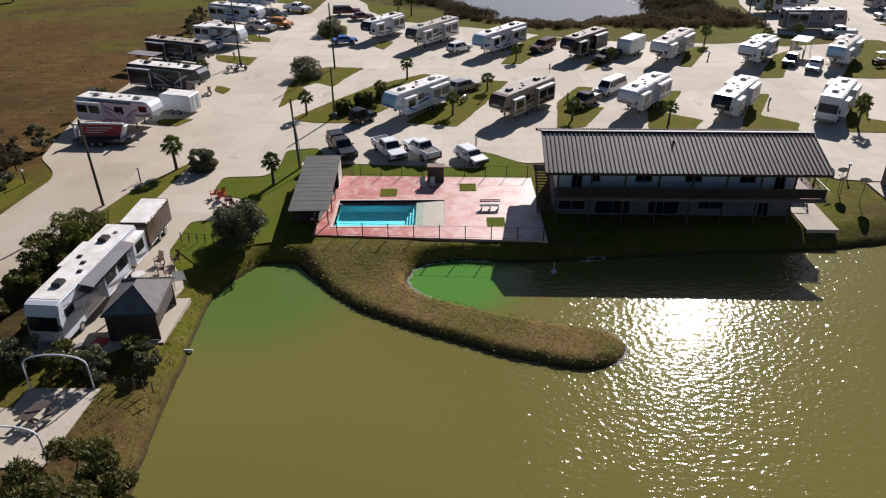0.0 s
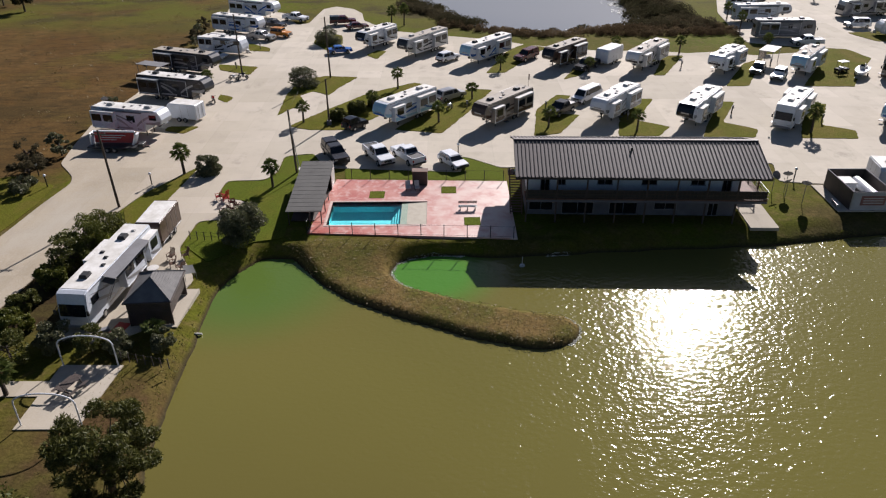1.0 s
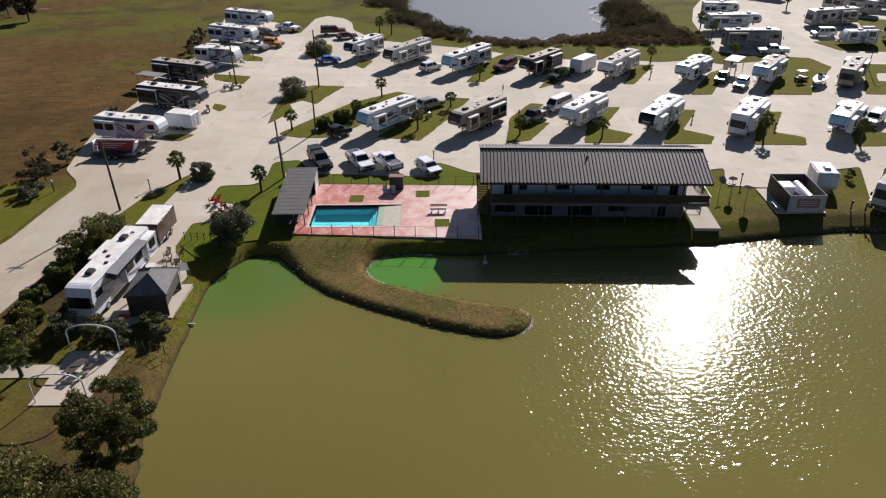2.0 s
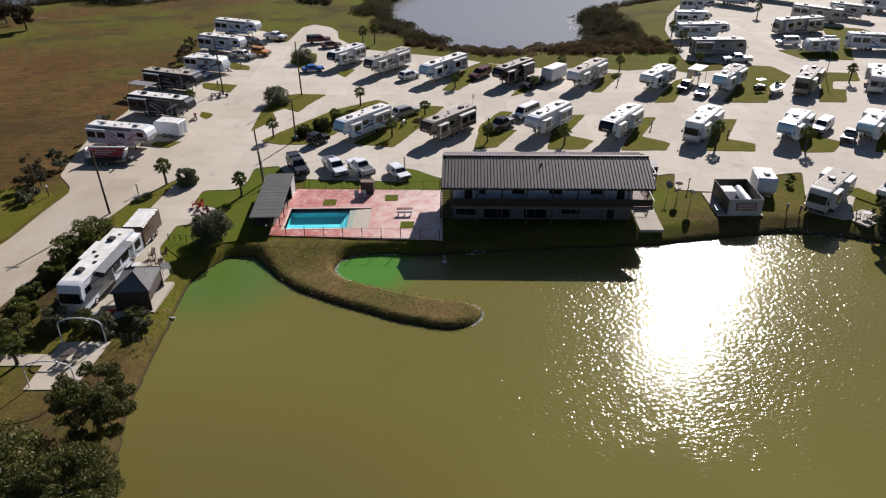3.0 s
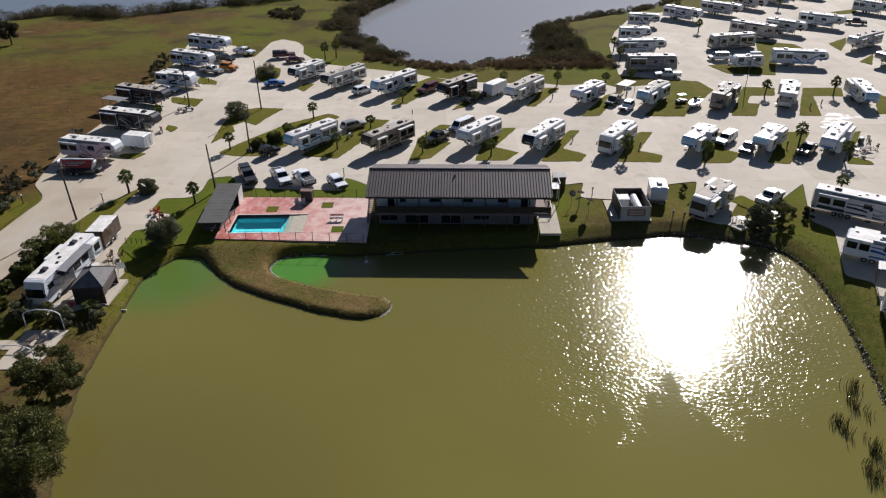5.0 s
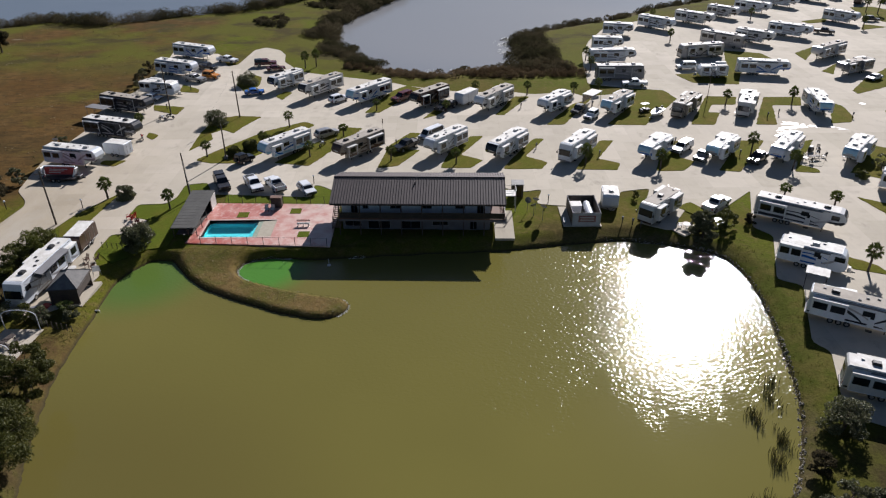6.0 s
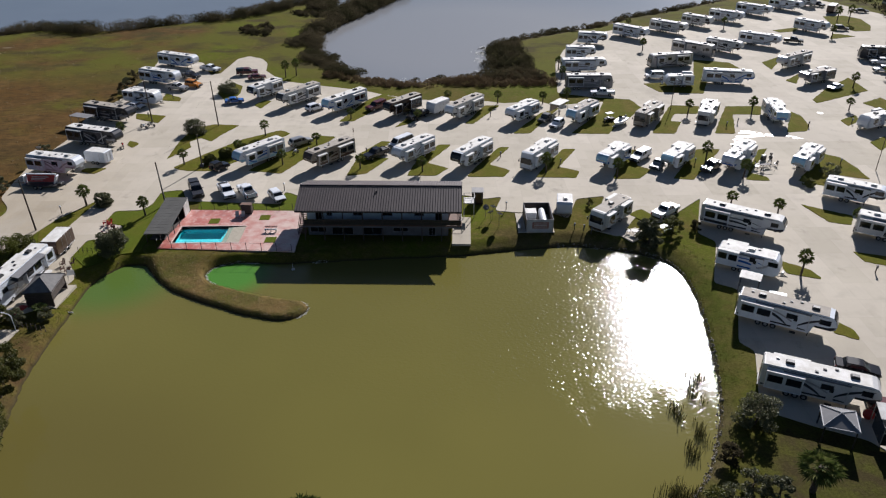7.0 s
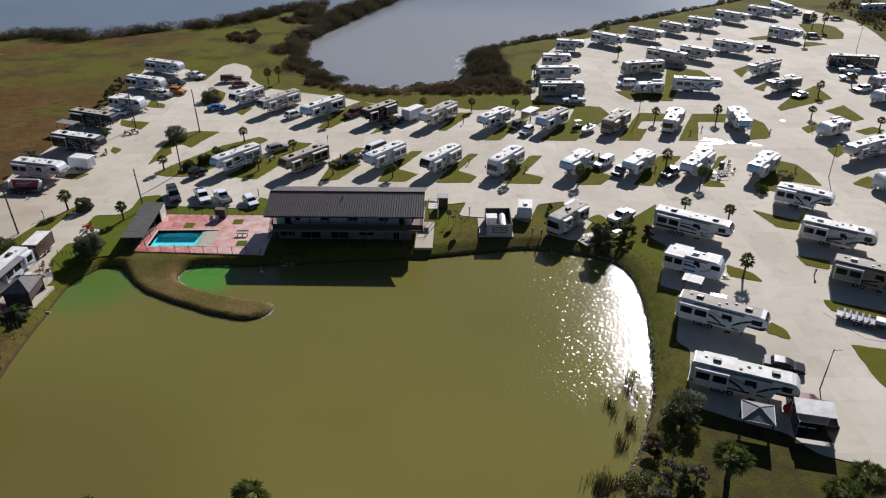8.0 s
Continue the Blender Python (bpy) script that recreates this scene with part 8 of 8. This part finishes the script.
# ---- west pads ----
def low_trailer():
    """A long open trailer seen side-on, with a red inner panel in a white frame."""
    ob = thing("open_trailer", pose(-40.6, 81.6, 0.03, 0, 0, -4), "open dark trailer with a red panel in a white frame", "trailer")
    part("bed", soft_box(0, 0, 0.62, 6.6, 2.1, 0.16, 0.03), M["black_metal"], ob)
    part("red_panel", soft_box(-0.3, 0.72, 1.45, 5.2, 0.1, 1.35, 0.02, rx=-14), M["red"], ob)
    part("top_beam", soft_box(-0.3, 0.9, 2.2, 5.7, 0.26, 0.2, 0.03), M["white_paint"], ob)
    part("end_frame", soft_box(-3.05, 0.3, 1.4, 0.22, 0.9, 1.7, 0.04), M["white_paint"], ob)
    part("end_frame", soft_box(2.7, 0.35, 1.35, 0.28, 0.9, 1.9, 0.04, ry=24), M["white_paint"], ob)
    for k in range(3):
        part("lettering_bar", soft_box(-0.3 - 0.4 * k, 0.62, 1.75 - 0.3 * k, 3.2 - 0.5 * k, 0.1, 0.1, 0.01, rx=-14), M["cream"], ob)
    bm = bmesh.new()
    rod(bm, (3.2, 0.4, 0.55), (4.6, 0, 0.5), 0.06)
    rod(bm, (3.2, -0.4, 0.55), (4.6, 0, 0.5), 0.06)
    part("tow_bar", bm, M["black_metal"], ob)
    part("tool_box", soft_box(3.6, 0, 0.85, 0.7, 1.1, 0.4, 0.04), M["plastic_black"], ob)
    for s in (-1, 1):
        for x in (-0.6, 0.35):
            wheel(ob, x, s * 1.12, 0.36, 0.22)


low_trailer()
ob = thing("pole_canopy", pose(-46.6, 114.0, 0.03, 0, 0, -21), "flat grey canopy roof on thin posts beside a dark camper", "canopy")
part("roof", soft_box(0, 0, 2.5, 5.2, 2.4, 0.08, 0.02), M["canvas_grey"], ob)
for x in (-2.4, 2.4):
    for y in (-1.0, 1.0):
        part("post", soft_box(x, y, 1.23, 0.08, 0.08, 2.46, 0.01), M["steel"], ob)
satellite_dish(-46.2, 93.4, 3.0, 200)


def motorbike(x, y, turn, material, label):
    ob = thing("motorbike", pose(x, y, 0.04, 0, 0, turn), label, "motorbike", "motorbikes")
    for q in (-0.7, 0.7):
        wheel(ob, q, 0.0, 0.32, 0.14)
    part("tank", soft_box(0.1, 0, 0.85, 0.6, 0.3, 0.28, 0.08, seg=2), M[material], ob)
    part("seat", soft_box(-0.4, 0, 0.82, 0.6, 0.3, 0.12, 0.04), M["plastic_black"], ob)
    part("engine", soft_box(0.05, 0, 0.48, 0.55, 0.34, 0.4, 0.06), M["chrome"], ob)
    part("handlebar", soft_box(0.5, 0, 1.08, 0.08, 0.75, 0.06, 0.02), M["black_metal"], ob)


motorbike(-32.9, 112.4, -20, "white_paint", "white motorbike parked by a dark camper")
motorbike(-31.6, 113.4, -15, "black", "black motorbike parked by a dark camper")
motorbike(-33.2, 101.0, -60, "red", "red and white motorbike on a west pad")
motorbike(3.0, 96.4, 60, "white_paint", "white covered motorbike beside a brown camper")


# ---- middle rows ----
def flag(x, y, h):
    ob = thing("flag_pole", pose(x, y, 0.03), "thin flag pole behind a brown camper", "flag pole")
    bm = bmesh.new()
    rod(bm, (0, 0, 0), (0, 0, h), 0.03, 0.02, seg=6)
    part("pole", bm, M["black_metal"], ob)
    bm = bmesh.new()
    box(bm, 0.06, 0, h - 0.5, 0.16, 0.05, 0.85, 12)
    part("furled_flag", bm, M["brown"], ob)


flag(14.6, 97.6, 5.0)


def boat(x, y, turn):
    ob = thing("motor_boat", pose(x, y, 0.04, 0, 0, turn), "small white motor boat on its trailer", "boat")
    sections = [(-2.4, 0.95, 0.55), (-1.0, 1.05, 0.5), (0.6, 1.0, 0.5), (1.8, 0.65, 0.62), (2.7, 0.06, 0.95)]
    bm = bmesh.new()
    rows = []
    for x_, half, keel in sections:
        rows.append([bm.verts.new(p) for p in ((x_, -half, 1.25), (x_, -half * 0.75, keel + 0.12), (x_, 0, keel), (x_, half * 0.75, keel + 0.12), (x_, half, 1.25))])
    for a, b in zip(rows, rows[1:]):
        for i in range(4):
            bm.faces.new((a[i], a[i + 1], b[i + 1], b[i]))
    bm.faces.new(rows[0][::-1])
    for a, b in zip(rows, rows[1:]):
        bm.faces.new((a[0], b[0], b[4], a[4]))
    part("hull", bm, M["white_paint"], ob)
    part("console", soft_box(-0.2, 0, 1.55, 0.6, 0.7, 0.65, 0.06), M["ac_white"], ob)
    part("windshield", soft_box(0.15, 0, 1.95, 0.05, 0.7, 0.35, 0.02, ry=-25), M["glass"], ob)
    part("seat", soft_box(-1.1, 0, 1.42, 0.5, 1.2, 0.4, 0.06), M["ac_white"], ob)
    part("outboard_motor", soft_box(-2.6, 0, 1.25, 0.4, 0.35, 0.7, 0.08), M["black_metal"], ob)
    part("trailer_frame", soft_box(0.3, 0, 0.42, 5.2, 0.9, 0.08, 0.02), M["steel"], ob)
    for s in (-1, 1):
        wheel(ob, -0.7, s * 0.95, 0.3, 0.18)


boat(71.4, 111.6, -128)
ob = thing("golf_cart", pose(69.6, 114.4, 0.04, 0, 0, 20), "small open golf cart with a white roof", "golf cart")
part("body", soft_box(0, 0, 0.5, 2.3, 1.15, 0.4, 0.08, seg=2), M["black"], ob)
part("seat", soft_box(-0.2, 0, 0.82, 0.5, 1.0, 0.18, 0.05), M["cream"], ob)
part("roof", soft_box(-0.1, 0, 1.85, 1.7, 1.15, 0.07, 0.03), M["white_paint"], ob)
for sx in (-0.8, 0.65):
    for sy in (-0.5, 0.5):
        part("roof_post", soft_box(sx, sy, 1.25, 0.05, 0.05, 1.2, 0.01), M["black_metal"], ob)
        wheel(ob, sx, sy * 1.05, 0.24, 0.16)
ob = thing("pole_canopy", pose(59.2, 119.8, 0.04, 0, 0, -128), "white flat canopy on thin posts beside a camper", "canopy")
part("roof", soft_box(0, 0, 2.7, 4.6, 2.6, 0.1, 0.03), M["roof_white"], ob)
for x in (-2.1, 2.1):
    for y in (-1.1, 1.1):
        part("post", soft_box(x, y, 1.32, 0.09, 0.09, 2.65, 0.01), M["steel"], ob)
part("back_panel", soft_box(0.0, -1.2, 1.6, 4.2, 0.05, 1.9, 0.01), M["brown"], ob)

# picnic patio in the middle row
bm = bmesh.new()
prism(bm, [(90.9, 84.6), (93.6, 84.0), (97.6, 90.0), (95.2, 91.4)], 0.0, 0.1)
tagged(part("patio", bm, M["concrete"]), "small paved picnic patio on a lawn", "patio", kind="structure")
picnic_table(93.6, 87.2, 15, "dark_wood", "dark wooden picnic table on a small patio")
for x, y, turn in ((92.2, 85.2, 60), (95.4, 89.6, 230), (95.8, 88.0, 190), (92.4, 88.4, -30), (96.4, 91.6, 250)):
    patio_chair(x, y, turn, "black_metal", "black garden chair on a picnic patio")
ob = thing("grill", pose(94.6, 90.8, 0.1, 0, 0, 30), "covered grill with a white lid on a patio", "grill")
part("cabinet", soft_box(0, 0, 0.45, 1.1, 0.55, 0.8, 0.03), M["plastic_black"], ob)
part("lid", soft_box(0, 0, 0.98, 0.9, 0.6, 0.3, 0.1, seg=2), M["ac_white"], ob)
round_table(91.6, 86.6, "ac_white", "round white garden table beside a camper", 0.5)

# patio by the pond motorhome
bm = bmesh.new()
prism(bm, [(59.6, 61.8), (61.6, 58.9), (65.0, 61.0), (63.2, 63.6)], -0.2, 0.035)
tagged(part("patio", bm, M["concrete"]), "pale concrete patio on the pond bank", "patio", kind="structure")
round_table(62.4, 61.2, "plastic_black", "round black patio table on the pond bank")
for x, y, turn in ((61.6, 61.6, -20), (63.1, 61.6, 200), (62.5, 60.3, 100)):
    patio_chair(x, y, turn, "black_metal", "black patio chair on the pond bank")
picnic_table(67.6, 62.6, 30, "steel", "grey picnic table under a dark shrub")

# ---- east bank ----
gazebo(72.6, 16.5, -19, 3.4, 3.4, 2.35, 3.15, "canvas_light", "black_metal", "grey fabric gazebo with pale edges on a thin frame", False)
ob = thing("carport", pose(78.8, 16.2, 0.03, 0, 0, -14), "metal carport with a pale blue-white sheet roof", "carport")
part("roof", soft_box(0, 0.55, 2.75, 4.2, 2.4, 0.08, 0.02, rx=8), M["roof_white"], ob)
part("rear_panel", soft_box(0, -1.9, 1.4, 4.1, 0.05, 2.3, 0.01), M["black"], ob)
for x in (-2.0, 2.0):
    part("side_panel", soft_box(x, -0.5, 1.35, 0.05, 2.8, 2.2, 0.01), M["charcoal"], ob)
    for y in (-1.9, 1.7):
        part("post", soft_box(x, y, 1.32, 0.09, 0.09, 2.65, 0.01), M["steel"], ob)
for x in (-1.6, -0.6):
    part("window_strip", soft_box(x, -1.95, 1.9, 0.8, 0.03, 0.14, 0.01), M["ac_white"], ob)
ob = thing("corrugated_canopy", pose(74.1, 44.5, 0.03, 0, 0, -30), "small canopy with a corrugated white metal roof", "canopy")
for k in range(7):
    part("roof_sheet", soft_box(-1.2 + 0.4 * k, 0, 2.45 + (0.05 if k % 2 else 0.0), 0.4, 2.2, 0.05, 0.012), M["roof_white"], ob)
for x in (-1.2, 1.2):
    for y in (-0.9, 0.9):
        part("post", soft_box(x, y, 1.2, 0.08, 0.08, 2.4, 0.01), M["dark_wood"], ob)
ob = thing("kayak", pose(75.9, 43.2, 0.04, 0, 0, -20), "yellow-green kayak lying by a camper", "kayak")
bm = bmesh.new()
bmesh.ops.create_uvsphere(bm, u_segments=14, v_segments=8, radius=1.0, matrix=Matrix.Translation((0, 0, 0.22)) @ Matrix.Diagonal((1.5, 0.36, 0.2, 1)))
M["lime"] = surface("lime_plastic", (0.45, 0.5, 0.03), (0.38, 0.42, 0.03), 2.0, 0.4)
part("hull", bm, M["lime"], ob)
part("cockpit", soft_box(0, 0, 0.4, 0.8, 0.4, 0.06, 0.02), M["plastic_black"], ob)
ob = thing("folding_table", pose(77.4, 42.6, 0.04, 0, 0, -24), "long white folding table by a camper", "table")
part("top", soft_box(0, 0, 0.74, 2.2, 0.75, 0.05, 0.015), M["white_paint"], ob)
for x in (-0.9, 0.9):
    part("leg_frame", soft_box(x, 0, 0.36, 0.05, 0.65, 0.72, 0.01), M["steel"], ob)
ob = thing("propane_locker", pose(75.6, 17.9, 0.04, 0, 0, -20), "small cream locker behind the long camper", "locker")
part("body", soft_box(0, 0, 0.6, 0.5, 0.45, 1.2, 0.03), M["cream"], ob)
part("door", soft_box(0, -0.24, 0.6, 0.42, 0.03, 1.0, 0.01), M["cream"], ob)
bm = bmesh.new()
bmesh.ops.create_uvsphere(bm, u_segments=16, v_segments=10, radius=0.6, matrix=Matrix.Translation((0, 0, 0.6)))
ball = tagged(part("buoy", bm, M["red"]), "big red round buoy beside the carport", "buoy")
ball.matrix_basis = pose(77.4, 19.0, 0.04)


def flatbed(x, y, turn):
    ob = thing("flatbed_trailer", pose(x, y, 0.04, 0, 0, turn), "flatbed trailer loaded with white pipe fittings", "trailer")
    part("bed", soft_box(0, 0, 0.62, 6.2, 2.1, 0.12, 0.02), M["black_metal"], ob)
    for s in (-1, 1):
        part("side_rail", soft_box(0, s * 1.02, 0.8, 6.2, 0.06, 0.16, 0.01), M["black_metal"], ob)
        for q in (-0.5, 0.45):
            wheel(ob, q, s * 1.12, 0.34, 0.22)
    for k in range(5):
        bm = bmesh.new()
        rod(bm, (-2.2 + k * 0.75, -0.7, 0.75), (-2.2 + k * 0.75, 0.7, 1.15), 0.14, seg=8)
        part("load_pipe", bm, M["white_paint"], ob)
    part("load_box", soft_box(2.2, 0.1, 1.0, 1.2, 1.3, 0.6, 0.05), M["ac_white"], ob)
    part("tow_bar", soft_box(3.7, 0, 0.55, 1.4, 0.12, 0.1, 0.02), M["black_metal"], ob)


flatbed(94.9, 36.6, -32)
bm = bmesh.new()
prism(bm, [(91.0, 39.2), (93.6, 33.0), (99.5, 31.0), (101.0, 34.6)], 0.0, 0.06)
tagged(part("pad", bm, M["concrete"]), "pale concrete trailer pad", "pad", kind="structure")

# wet patch left on the drive
m_, nt_, b_ = fresh("wet_concrete", 0.28, spec=0.7)
nt_.links.new(mix(nt_, noise_of(nt_, 0.8, 5, 0.4, 0.6), (0.3, 0.28, 0.25), (0.22, 0.2, 0.18)), b_.inputs["Base Color"])
bump(nt_, b_, noise_of(nt_, 5.0, 3, 0.1, 0.9), 0.35, 0.02)
bm = bmesh.new()
wet = random.Random(3)
for k in range(44):
    u = k / 43
    x, y = (92.6 + 14.5 * u + wet.uniform(-0.5, 0.5), (99.5 + 6 * min(1.0, u / 0.3) if u < 0.3 else 105.5 - 1.0 * u - 9 * max(0.0, u - 0.8) ** 2 * 5) + wet.uniform(-1.6, 1.4) * (1.1 if u < 0.35 else 0.55))
    r = wet.uniform(0.35, 1.15) * (1.25 if u < 0.35 else 0.75)
    turn = wet.uniform(-0.6, 0.4)
    blob = [(r * (1 + 0.35 * math.sin(3 * t + k)) * math.cos(t), 0.45 * r * (1 + 0.3 * math.cos(4 * t + k)) * math.sin(t)) for t in [2 * math.pi * j / 18 for j in range(18)]]
    prism(bm, [(x + p * math.cos(turn) - q * math.sin(turn), y + p * math.sin(turn) + q * math.cos(turn)) for p, q in blob], 0.0, 0.033 + 0.0004 * (k % 12))
tagged(part("puddle", bm, m_), "shallow puddle of water on the concrete drive", "puddle", kind="structure")
bm = bmesh.new()
rod(bm, (118.6, 118.4, 0.02), (118.6, 118.4, 0.05), 0.7, seg=20)
tagged(part("manhole_cover", bm, M["ac_white"]), "pale round manhole cover in the drive", "manhole cover")
